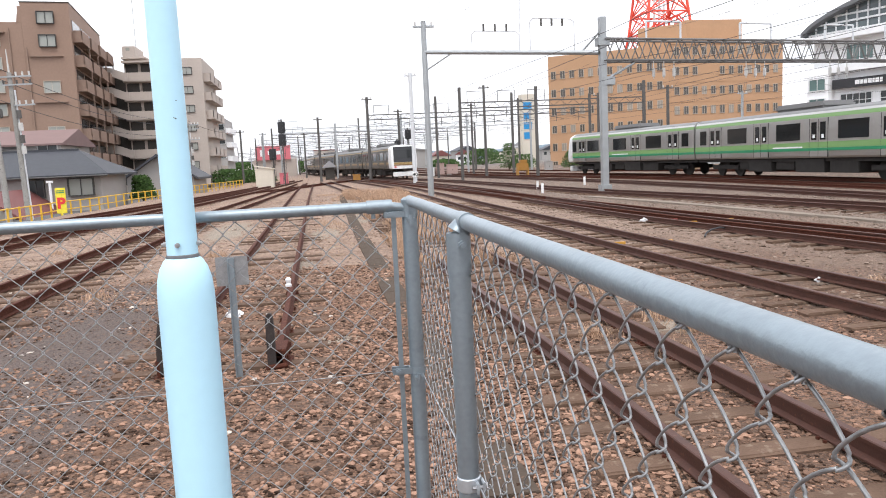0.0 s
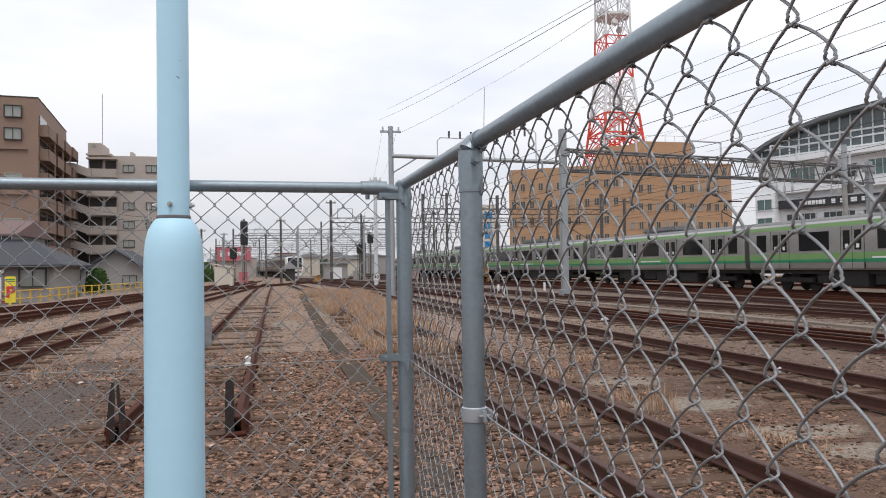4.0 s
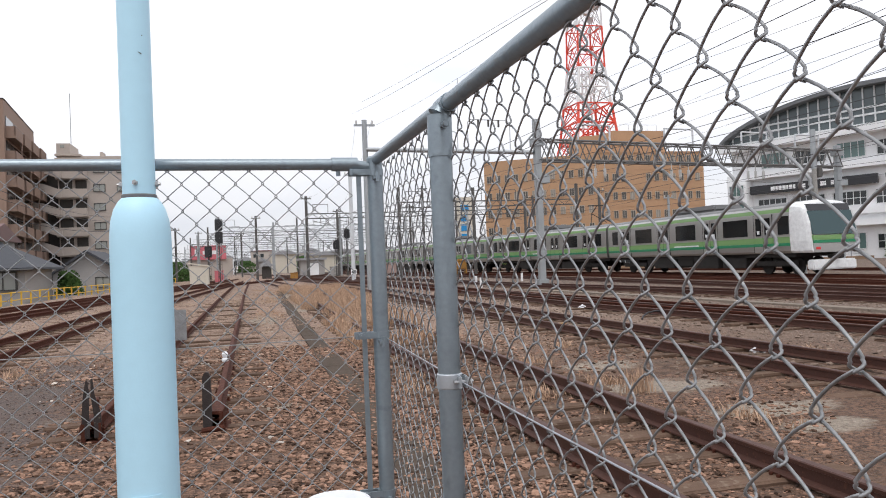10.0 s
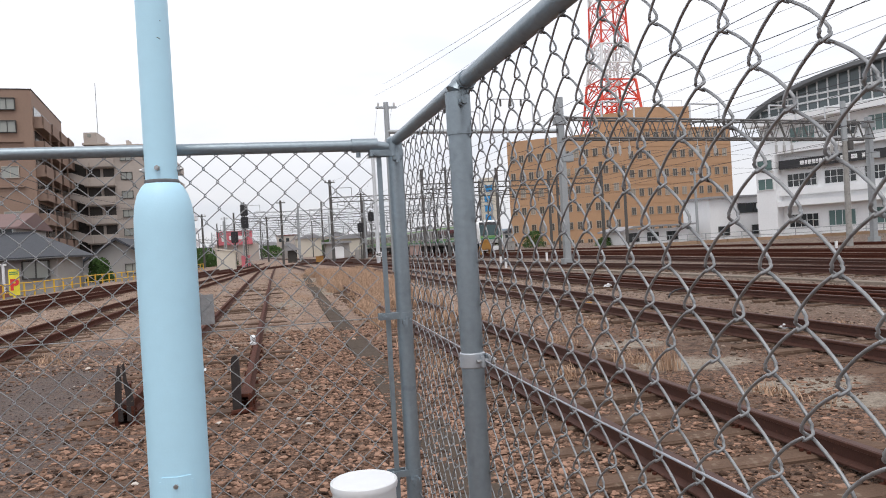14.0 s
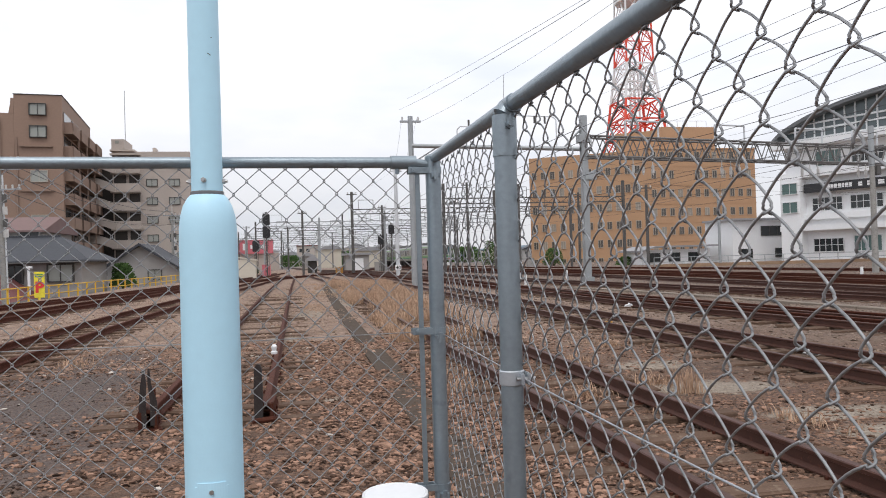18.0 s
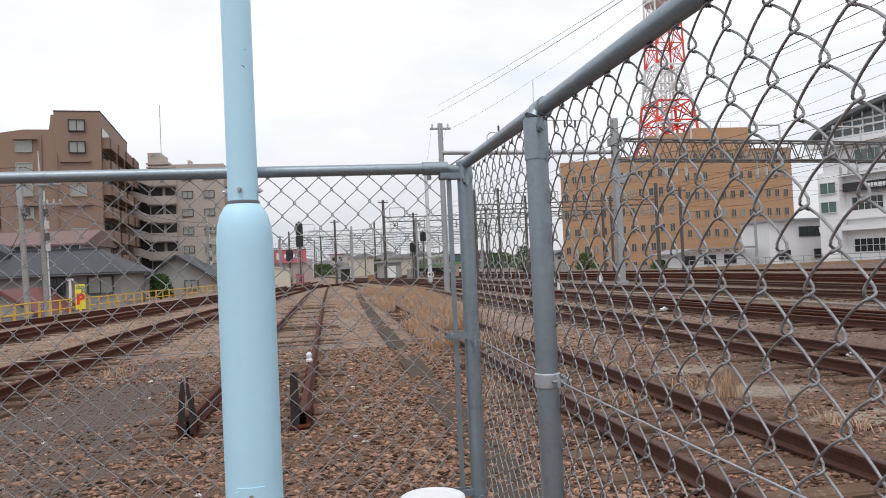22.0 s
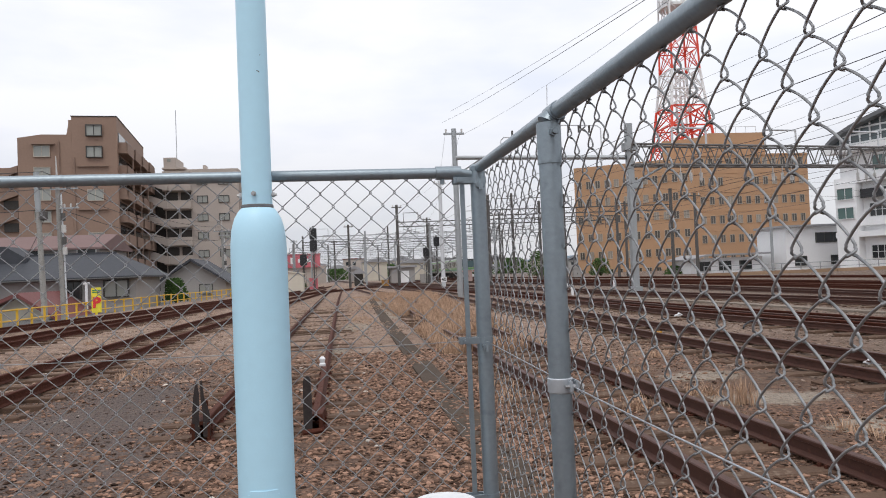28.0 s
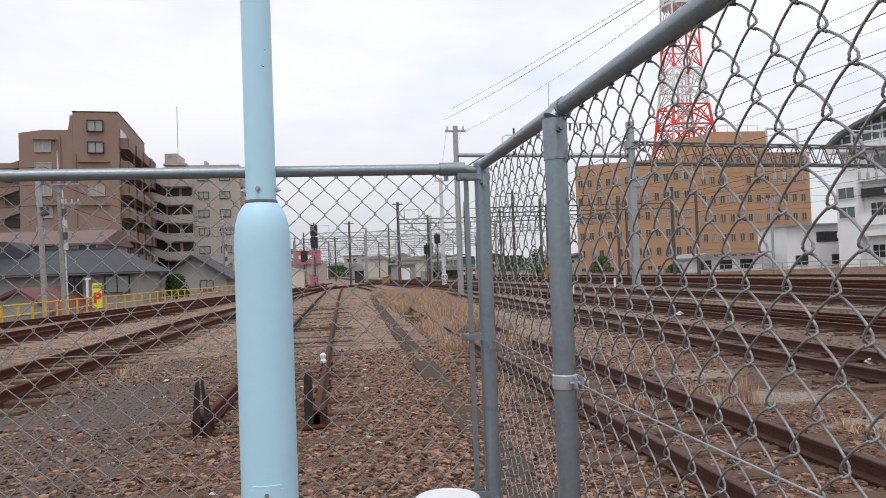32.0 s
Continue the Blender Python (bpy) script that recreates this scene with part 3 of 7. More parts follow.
def build_fence():
    fence = thing("chain_link_fence", "galvanised chain-link fence with pipe posts round a corner", "fence", group="")
    z_rail = 1.80
    # top rails
    bm = bmesh.new()
    rod(bm, side_rail(CORNER.y + 0.01), side_rail(-2.6), 0.0166, 32)
    part("top_rail", bm, GALV, fence, smooth=True)
    bm = bmesh.new()
    rod(bm, (CORNER.x + FX * 0.06, CORNER.y + FY * 0.06, z_rail - 0.012), (CORNER.x + FX * 3.4, CORNER.y + FY * 3.4, z_rail - 0.012), 0.0172, 28)
    part("top_rail", bm, GALV, fence, smooth=True)
    # sleeve where the front rail ends
    bm = bmesh.new()
    rod(bm, (CORNER.x + FX * 0.055, CORNER.y + FY * 0.055, z_rail - 0.012), (CORNER.x + FX * 0.135, CORNER.y + FY * 0.135, z_rail - 0.012), 0.0215, 24)
    rod(bm, (CORNER.x + FX * 0.015, CORNER.y + FY * 0.015, z_rail - 0.020), (CORNER.x + FX * 0.060, CORNER.y + FY * 0.060, z_rail - 0.013), 0.015, 16)
    rod(bm, (CORNER.x + FX * 0.115, CORNER.y + FY * 0.115, z_rail - 0.03), (CORNER.x + FX * 0.115, CORNER.y + FY * 0.115, z_rail - 0.048), 0.007, 8)
    part("rail_sleeve", bm, GALV, fence, smooth=True)
    # posts
    for x, y, top, r in ((CORNER.x, CORNER.y, 1.80, 0.0243), (0.484, 1.045, 1.77, 0.0232), (0.500, -0.95, 1.77, 0.0232), (CORNER.x + FX * 2.0, CORNER.y + FY * 2.0, 1.77, 0.0243)):
        bm = bmesh.new()
        rod(bm, (x, y, -0.25), (x, y, top), r, 28)
        if y == CORNER.y:
            lathe(bm, [(0.0255, 1.795), (0.0255, 1.806), (0.018, 1.813), (0.004, 1.816)], 24, x, y)
        part("fence_post", bm, GALV, fence, smooth=True)
    # saddle clamps that hold the rail on its posts
    for x, y in ((0.484, 1.045), (0.500, -0.95)):
        bm = bmesh.new()
        rod(bm, (x, y, 1.690), (x, y, 1.775), 0.0254, 28)
        rod(bm, (x, y, 1.775), side_rail(y), 0.0250, 28, 0.0180)
        rod(bm, side_rail(y - 0.030), side_rail(y + 0.034), 0.0194, 28)
        clamp = part("rail_clamp", bm, GALV, fence, smooth=True)
        bm = bmesh.new()
        rod(bm, (x + 0.002, y - 0.020, 1.752), (x + 0.002, y - 0.044, 1.752), 0.0055, 10)
        rod(bm, (x + 0.002, y - 0.025, 1.752), (x + 0.002, y - 0.035, 1.752), 0.0095, 6)
        part("clamp_bolt", bm, GALV, clamp)
    # flat tension bar beside the corner post and its brackets
    bx, by = CORNER.x + FX * 0.052, CORNER.y + FY * 0.052
    bm = bmesh.new()
    box(bm, bx - 0.0075, bx + 0.0075, by - 0.004, by + 0.004, 0.10, 1.775, 0.001)
    part("tension_bar", bm, GALV, fence)
    for z in (1.762, 1.255, 0.765, 0.28):
        bm = bmesh.new()
        rod(bm, (CORNER.x, CORNER.y, z - 0.010), (CORNER.x, CORNER.y, z + 0.010), 0.0268, 24)
        box(bm, bx - 0.030, CORNER.x - 0.012, by - 0.019, by - 0.013, z - 0.010, z + 0.010, 0.001)
        box(bm, bx - 0.030, CORNER.x - 0.012, by + 0.012, by + 0.018, z - 0.010, z + 0.010, 0.001)
        box(bm, CORNER.x - 0.014, CORNER.x + 0.014, CORNER.y - 0.052, CORNER.y - 0.022, z - 0.026, z - 0.012, 0.002)
        bracket = part("corner_bracket", bm, GALV, fence)
        bm = bmesh.new()
        rod(bm, (bx - 0.012, by - 0.032, z), (bx - 0.012, by + 0.026, z), 0.0045, 8)
        rod(bm, (bx - 0.012, by - 0.028, z), (bx - 0.012, by - 0.019, z), 0.0095, 6)
        part("bracket_bolt", bm, GALV, bracket)
        bm = bmesh.new()
        rod(bm, (CORNER.x, CORNER.y - 0.05, z - 0.034), (CORNER.x, CORNER.y - 0.05, z - 0.002), 0.007, 6)
        part("bracket_bolt", bm, GALV, bracket)
    # band clamp on the post near the camera
    bm = bmesh.new()
    lathe(bm, [(0.0240, 1.218), (0.0262, 1.220), (0.0266, 1.234), (0.0262, 1.247), (0.0240, 1.249)], 28, 0.484, 1.045)
    box(bm, 0.493, 0.499, 1.002, 1.036, 1.221, 1.246, 0.002)
    box(bm, 0.507, 0.513, 1.006, 1.040, 1.221, 1.246, 0.002)
    band = part("post_band", bm, paint("bright_zinc_band", (0.50, 0.53, 0.56), 0.4, 0.6, 0.1, 20), fence, smooth=True)
    bm = bmesh.new()
    rod(bm, (0.484, 1.012, 1.234), (0.524, 1.014, 1.234), 0.0040, 8)
    rod(bm, (0.513, 1.0135, 1.234), (0.520, 1.0138, 1.234), 0.0085, 6)
    part("band_bolt", bm, BOLT, band)
    # horizontal line wires
    def side(u, w, z):
        d = u - 0.815
        return (0.5073 - 0.0022 * d - 0.0031 * d * d + w, CORNER.y - 0.02 - u, z - 0.0018 * d)

    def front(u, w, z):
        return (CORNER.x + FX * (u + 0.045) - FY * w, CORNER.y + FY * (u + 0.045) + FX * w, z)

    for z in (1.243, 0.70, 0.16):
        for f, length, r, rise, metal in ((side, 4.3, 0.0015, 0.0, LINE_WIRE), (front, 3.3, 0.0014, 0.016, GALV_WIRE)):
            line = [f(u, -0.006, z + rise * (0.6 + u / 1.4) - 0.010 * math.sin(math.pi * min(u / 2.0, 1.0))) for u in np.linspace(0, length, 24)]
            v, fc = tubes([line], r, 8)
            raw("line_wire", v, fc, metal, fence, smooth=True)
    for f, length, pitch, drop, start, top in ((side, 4.0, 0.08112, 0.04246, 0.0291, 1.7777), (front, 3.3, 0.0766, 0.0395, 0.0315, 1.770)):
        bow, over, deep = (0.82, 0.0046, 0.0040) if f is side else (0.16, 0.0030, 0.0024)
        v, fc = tubes(chain_link(length, 0.03, top, f, pitch, drop, start, bow, over, deep), 0.00152, 6)
        raw("wire_mesh", v, fc, GALV_WIRE, fence, smooth=True, kind="stuff", label="woven chain-link wire mesh")
    # loops that hang the mesh on the top rails
    loops = []
    for k in range(0, 46):
        x, y, z = side(0.0291 + k * 0.08112, 0, 1.7777)
        loops.append([(x, y - 0.004, z - 0.004), (x + 0.002, y - 0.003, z + 0.004), (x + 0.004, y, z + 0.011), (x + 0.002, y + 0.003, z + 0.004), (x, y + 0.004, z - 0.004)])
    for k in range(0, 42):
        x, y, z = front(0.0315 + k * 0.0766, 0, 1.770)
        loops.append([(x + 0.006 * math.cos(a), y - 0.003, z + 0.0045 + 0.0085 * math.sin(a)) for a in np.linspace(radians(-60), radians(240), 12)])
    v, fc = tubes(loops, 0.00165, 6)
    raw("mesh_hook", v, fc, GALV_WIRE, fence, smooth=True, kind="stuff")


build_fence()


# ---- light blue pole, bollard ----
def build_pole():
    px, py = -0.190, 1.762
    pole = thing("steel_pole", "light blue painted steel pole with a wider base section and hatch", "pole", px, py, -0.016)
    bm = bmesh.new()
    lathe(bm, [(0.0802, 0.0), (0.0802, 1.555), (0.0792, 1.60), (0.0754, 1.637), (0.067, 1.668), (0.0545, 1.690), (0.0465, 1.698)], 64)
    part("base_section", bm, BLUE, pole, smooth=True)
    bm = bmesh.new()
    lathe(bm, [(0.0432, 1.695), (0.0426, 2.6), (0.0410, 4.4)], 48)
    shaft = part("shaft", bm, BLUE, pole, smooth=True)
    bm = bmesh.new()
    lathe(bm, [(0.0452, 1.697), (0.0462, 1.699), (0.0462, 1.7055), (0.0446, 1.708)], 48)
    part("collar", bm, paint("grey_seal", (0.16, 0.165, 0.17), 0.7), pole, "grey rubber seal ring", smooth=True)
    for a in (-95, -5, 85, 175):
        c, s = math.cos(radians(a)), math.sin(radians(a))
        bm = bmesh.new()
        rod(bm, (c * 0.036, s * 0.036, 1.737), (c * 0.051, s * 0.051, 1.737), 0.0075, 6)
        rod(bm, (c * 0.049, s * 0.049, 1.737), (c * 0.057, s * 0.057, 1.737), 0.0042, 8)
        part("bolt", bm, BOLT, pole, "bare steel bolt")
    bm = bmesh.new()
    for k in range(13):
        a0, a1 = radians(-90 - 33 + k * 66 / 13), radians(-90 - 33 + (k + 1) * 66 / 13)
        lo, hi, r = 0.50, 0.905 - (0.012 if k in (0, 12) else 0), 0.0826
        q = [bm.verts.new((r * math.cos(a), r * math.sin(a), z)) for a, z in ((a0, lo), (a1, lo), (a1, hi), (a0, hi))]
        i = [bm.verts.new((0.0765 * math.cos(a), 0.0765 * math.sin(a), z)) for a, z in ((a0, lo), (a1, lo), (a1, hi), (a0, hi))]
        bm.faces.new(q)
        bm.faces.new((q[3], q[2], i[2], i[3]))
        bm.faces.new((q[0], i[0], i[1], q[1]))
        if k == 0:
            bm.faces.new((q[0], q[3], i[3], i[0]))
        if k == 12:
            bm.faces.new((q[1], i[1], i[2], q[2]))
    bmesh.ops.remove_doubles(bm, verts=bm.verts[:], dist=0.0004)
    hatch = part("hatch", bm, BLUE, pole)
    bm = bmesh.new()
    rod(bm, (0, -0.0805, 0.880), (0, -0.087, 0.880), 0.0065, 10)
    part("screw", bm, BOLT, hatch)
    for a, w, z in ((-66, 0.007, 2.0915), (-61, 0.004, 2.0890), (-55, 0.003, 2.139)):
        c, q = math.cos(radians(a)), math.sin(radians(a))
        bm = bmesh.new()
        box(bm, -w / 2, w / 2, -0.0006, 0.0012, -0.0008, 0.0008)
        mark = part("scratch", bm, UNDER, shaft)
        mark.matrix_basis = pose(0.0431 * c, 0.0431 * q, z, 0, 24 if w > 0.005 else 0, a + 90)


build_pole()


def build_bollard():
    b = thing("plastic_post", "white plastic round-topped post standing by the fence", "post", 0.305, 1.62, 0)
    bm = bmesh.new()
    lathe(bm, [(0.085, 0.0), (0.087, 0.81), (0.091, 0.818), (0.0925, 0.828), (0.0915, 0.836), (0.087, 0.839), (0.083, 0.836), (0.06, 0.837), (0.02, 0.838)], 48)
    part("post_body", bm, WHITE_PLASTIC, b, smooth=True)


build_bollard()


# ---- rail ends of the siding ----
def stop_socket(stop):
    """The clamp round the rail's end, open towards the fence."""
    bm = bmesh.new()
    box(bm, -0.085, -0.05, -0.16, 0.26, -0.04, 0.165, 0.006)
    box(bm, 0.05, 0.085, -0.16, 0.26, -0.04, 0.165, 0.006)
    box(bm, -0.085, 0.085, -0.15, 0.24, 0.14, 0.172, 0.006)
    box(bm, -0.12, 0.12, -0.18, 0.28, -0.05, 0.0, 0.006)
    part("channel_block", bm, RUST, stop)
    for y in (-0.06, 0.12):
        bm = bmesh.new()
        rod(bm, (-0.105, y, 0.08), (0.105, y, 0.08), 0.013, 8)
        rod(bm, (-0.10, y, 0.08), (-0.085, y, 0.08), 0.026, 6)
        rod(bm, (0.085, y, 0.08), (0.10, y, 0.08), 0.026, 6)
        part("through_bolt", bm, RUST, stop)


def build_stops():
    stop = thing("rail_stop", "rusty rail stop with two pointed upright plates side by side", "rail stop", -1.337, 6.90, 0, 10, "rail stops")
    stop_socket(stop)
    for x0, x1, lean, top in ((-0.078, -0.012, 0.016, 0.545), (0.018, 0.085, -0.038, 0.555)):
        bm = bmesh.new()
        prism(bm, [(x0, 0.03), (x1, 0.03), (x1 - 0.004, 0.24), (x1 + lean - 0.012, 0.40), ((x0 + x1) / 2 + lean + 0.006, top), ((x0 + x1) / 2 + lean - 0.010, top - 0.01), (x0 + lean * 0.6 + 0.006, 0.40), (x0 + 0.002, 0.24)], "y", -0.155, -0.128)
        plate = part("upright_plate", bm, STOP_DARK, stop, "dark pointed plate with pale stains")
        bm = bmesh.new()
        box(bm, (x0 + x1) / 2 - 0.018, (x0 + x1) / 2 + 0.018, -0.13, 0.03, 0.16, 0.36, 0.006)
        part("rib", bm, RUST, plate)
    stop = thing("rail_stop", "rusty rail stop with one tall round-headed plank", "rail stop", -0.27, 6.90, 0, -3, "rail stops")
    stop_socket(stop)
    bm = bmesh.new()
    prism(bm, [(-0.088, 0.02), (-0.012, 0.02), (-0.010, 0.30), (-0.014, 0.50), (-0.030, 0.535), (-0.052, 0.54), (-0.074, 0.525), (-0.084, 0.49), (-0.090, 0.28)], "y", -0.19, -0.125)
    part("upright_plank", bm, STOP_DARK, stop, "dark weathered upright plank")
    bm = bmesh.new()
    rod(bm, (-0.10, -0.21, 0.015), (0.10, -0.20, 0.03), 0.026, 8)
    part("foot_bar", bm, RUST, stop)


build_stops()


def build_back_sign():
    s = thing("track_sign", "grey steel sign plate on a channel post, seen from behind", "sign", -0.62, 6.55, 0)
    bm = bmesh.new()
    box(bm, -0.03, 0.03, -0.015, 0.015, -0.05, 1.12, 0.003)
    box(bm, -0.03, -0.022, -0.04, 0.0, -0.05, 1.12)
    part("sign_post", bm, GALV, s)
    bm = bmesh.new()
    box(bm, -0.14, 0.15, 0.017, 0.023, 0.86, 1.13, 0.002)
    part("sign_plate", bm, GALV_WIRE, s)


build_back_sign()


# ---- buildings ----
def window_mesh(w, h, frame_mat, pane_mat, bars=1, depth=0.12, sill=True, cross=0):
    """A window facing -y, centred on its foot: (name, mesh) pairs."""
    bm = bmesh.new()
    t = 0.07
    box(bm, -w / 2, w / 2, -depth, 0.02, 0, t)
    box(bm, -w / 2, w / 2, -depth, 0.02, h - t, h)
    box(bm, -w / 2, -w / 2 + t, -depth, 0.02, t, h - t)
    box(bm, w / 2 - t, w / 2, -depth, 0.02, t, h - t)
    for k in range(bars):
        x = -w / 2 + (k + 1) * w / (bars + 1)
        box(bm, x - 0.03, x + 0.03, -depth * 0.7, 0.02, t, h - t)
    for k in range(cross):
        z = (k + 1) * h / (cross + 1)
        box(bm, -w / 2 + t, w / 2 - t, -depth * 0.65, 0.02, z - 0.03, z + 0.03)
    frame_me = mesh_of("window_frame", bm, frame_mat)
    bm = bmesh.new()
    box(bm, -w / 2 + t, w / 2 - t, -depth * 0.4, 0.01, t, h - t)
    pane_me = mesh_of("pane", bm, pane_mat)
    return frame_me, pane_me


def put_window(parent, meshes, x, y, z, rz=0.0):
    win = piece("window", meshes[0], parent, x, y, z, rz)
    piece("pane", meshes[1], win)
    return win


def walls(name, parent, mat, x0, x1, y0, y1, z0, z1, label=""):
    bm = bmesh.new()
    box(bm, x0, x1, y0, y1, z0, z1)
    return part(name, bm, mat, parent, label)


def build_brown_flats():
    h = thing("apartment_building", "tall brown tiled apartment block with stacked side balconies", "apartment building", -25.5, 90, 0, 6.5)
    lv = 2.72
    walls("wall", h, BROWN_TILE, -4.85, 0, 0, 21.5, -0.4, 21.1)
    walls("wall", h, BROWN_TILE, -10.5, -4.86, 0, 19, 0, 18.6)
    walls("wall", h, BROWN_TILE, -16, -10.51, 1.5, 18, 0, 15.4)
    bm = bmesh.new()
    prism(bm, [(-10.5, 18.6), (-4.86, 18.6), (-4.86, 19.0), (-8.0, 19.0)], "y", 0, 19)
    prism(bm, [(-5.4, 18.9), (-4.86, 18.9), (-4.86, 20.7), (-5.15, 20.7), (-5.2, 20.0)], "y", 0, 6)
    part("parapet", bm, BROWN_TILE, h)
    bm = bmesh.new()
    box(bm, -4.9, 0.05, -0.06, 21.5, 21.1, 21.2)
    part("roof", bm, GREY_DARK, h)
    light, dark = window_mesh(1.75, 1.35, OFFICE_FRAME, PANE_LIGHT, 1), window_mesh(1.75, 1.35, FRAME_DARK, PANE_LIGHT, 1, 0.3)
    for k in range(7):
        z = 19.35 - k * 2.5
        if z < 1:
            break
        if k in (2, 4):
            bm = bmesh.new()
            box(bm, -4.3, -1.0, -0.3, 0, z + 0.9, z + 1.02)
            part("window_hood", bm, BROWN_LIGHT, h)
        else:
            put_window(h, dark if k < 2 else light, -2.45, -0.02, z - 0.55)
        put_window(h, light, -8.0, -0.02, z - 2.95 if z > 4 else z - 0.6)
        if k % 3 == 0:
            bm = bmesh.new()
            box(bm, -9.0, -6.6, -0.5, 0, z - 1.55, z - 1.42)
            part("window_hood", bm, BROWN_LIGHT, h)
    # little slot windows and stair openings at the far end: dark boxes painted as shade
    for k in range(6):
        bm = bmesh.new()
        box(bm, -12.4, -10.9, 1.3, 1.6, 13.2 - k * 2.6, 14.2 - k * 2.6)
        part("stair_opening_shade", bm, GREY_DARK, h)
        bm = bmesh.new()
        prism(bm, [(-16, 13.6 - k * 2.6), (-10.8, 15.6 - k * 2.6), (-10.8, 14.8 - k * 2.6), (-16, 12.8 - k * 2.6)], "y", 0.9, 1.5)
        part("stair_flight", bm, BROWN_LIGHT, h)
    # drain pipe
    bm = bmesh.new()
    rod(bm, (-4.6, -0.12, 1), (-4.6, -0.12, 16.3), 0.07, 8)
    rod(bm, (-6.2, -0.12, 1), (-6.2, -0.12, 18.3), 0.07, 8)
    part("drain_pipe", bm, BROWN_LIGHT, h)
    # balconies along the side that runs away from the yard
    for k in range(7):
        z = 17.2 - k * lv
        for q, (a, b, d) in enumerate(((0.8, 5.6, 1.0), (6.0, 10.8, 1.15), (11.2, 16.0, 1.3), (16.4, 21.4, 1.5))):
            bm = bmesh.new()
            box(bm, 0.0, d, a, b, z - 0.25, z)
            box(bm, d - 0.15, d, a, b, z, z + 1.05)
            box(bm, 0.0, d, a, a + 0.15, z, z + 1.05)
            part("balcony", bm, BROWN_LIGHT, h)
            bm = bmesh.new()
            box(bm, -0.02, 0.06, a + 0.15, b - 0.15, z + 0.05, z + 2.2)
            part("balcony_window", bm, PANE, h)
            bm = bmesh.new()
            box(bm, d - 0.2, d - 0.05, b - 0.2, b, z - 0.2, z + (lv if k else 1.0))
            part("balcony_fin", bm, BROWN_LIGHT, h)


build_brown_flats()


def build_grey_flats():
    h = thing("apartment_building", "grey-beige apartment block with zigzag stair balconies and a roof mast", "apartment building", -24.8, 110, 0)
    walls("wall", h, GREY_TILE, 0, 10.3, 0, 14, 0, 17.7)
    walls("wall", h, GREY_TILE, 0, 1.7, -0.3, 5, 17.7, 19.4)
    bm = bmesh.new()
    box(bm, -0.2, 3.0, -0.5, 4, 17.7, 17.95)
    box(bm, 5.2, 5.6, 1, 3, 17.7, 18.4)
    part("roof_edge", bm, GREY_TILE, h)
    bm = bmesh.new()
    rod(bm, (1.6, 1, 19), (1.6, 1, 26.5), 0.05, 6)
    part("antenna", bm, MAST, h)
    bm = bmesh.new()
    box(bm, 0.5, 1.0, -0.35, -0.2, 18.8, 19.2)
    part("window", bm, PANE_LIGHT, h)
    win = window_mesh(1.5, 1.05, FRAME_DARK, PANE_LIGHT, 1)
    lv = 2.62
    for k in range(7):
        z = 15.6 - k * lv
        put_window(h, win, 5.2, -0.02, z - 0.2)
        put_window(h, win, 8.2, -0.02, z - 0.2)
        # open corridor beside the stair tower, its shade put in as dark boxes
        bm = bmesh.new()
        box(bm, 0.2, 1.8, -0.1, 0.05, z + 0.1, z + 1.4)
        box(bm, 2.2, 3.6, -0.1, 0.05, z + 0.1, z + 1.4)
        part("corridor_opening_shade", bm, GREY_DARK, h)
        bm = bmesh.new()
        box(bm, -0.1, 3.8, -1.0, -0.1, z + 1.5, z + 1.75)
        box(bm, -0.1, 3.8, -1.1, -0.95, z - 1.0, z + 0.15)
        part("corridor_parapet", bm, GREY_TILE, h)
        # slanting stair flights seen against the brown block
        bm = bmesh.new()
        prism(bm, [(-4.2, z + 1.05), (-1.6, z + 0.85), (0.2, z + 0.15), (0.65, z + 0.1), (0.65, z - 1.05), (0.2, z - 1.0), (-1.6, z - 0.3), (-4.2, z - 0.1)], "y", -1.35, -1.18)
        part("stair_parapet", bm, GREY_TILE, h)
        for d in range(3):
            bm = bmesh.new()
            zz = z - 0.9
            y0 = 1.0 + d * 4.4
            box(bm, 10.3, 11.3, y0, y0 + 3.9, zz - 0.2, zz)
            box(bm, 11.2, 11.3, y0, y0 + 3.9, zz, zz + 1.0)
            box(bm, 10.3, 11.3, y0, y0 + 0.12, zz, zz + 1.0)
            part("balcony", bm, GREY_TILE, h)
    # solid dark block, coloured as the shade in the stair voids
    walls("stair_core_shade", h, GREY_DARK, -4.2, 0, 0.9, 8, 0, 15.8)
    b = thing("apartment_building", "pale grey apartment block with small balconies, farther off", "apartment building", -19.4, 150, 0)
    walls("wall", b, GREY_WALL, 0, 3.0, 0, 14, 0, 11.8)
    win = window_mesh(1.1, 1.2, FRAME_WHITE, PANE, 0)
    for k in range(4):
        put_window(b, win, 0.9, -0.02, 9.6 - 2.7 * k)
        put_window(b, win, 2.3, -0.02, 9.6 - 2.7 * k)
        bm = bmesh.new()
        box(bm, 3.0, 3.9, 0.5, 12, 9.0 - 2.7 * k, 10.0 - 2.7 * k)
        part("balcony", bm, WHITE_WALL, b)


build_grey_flats()


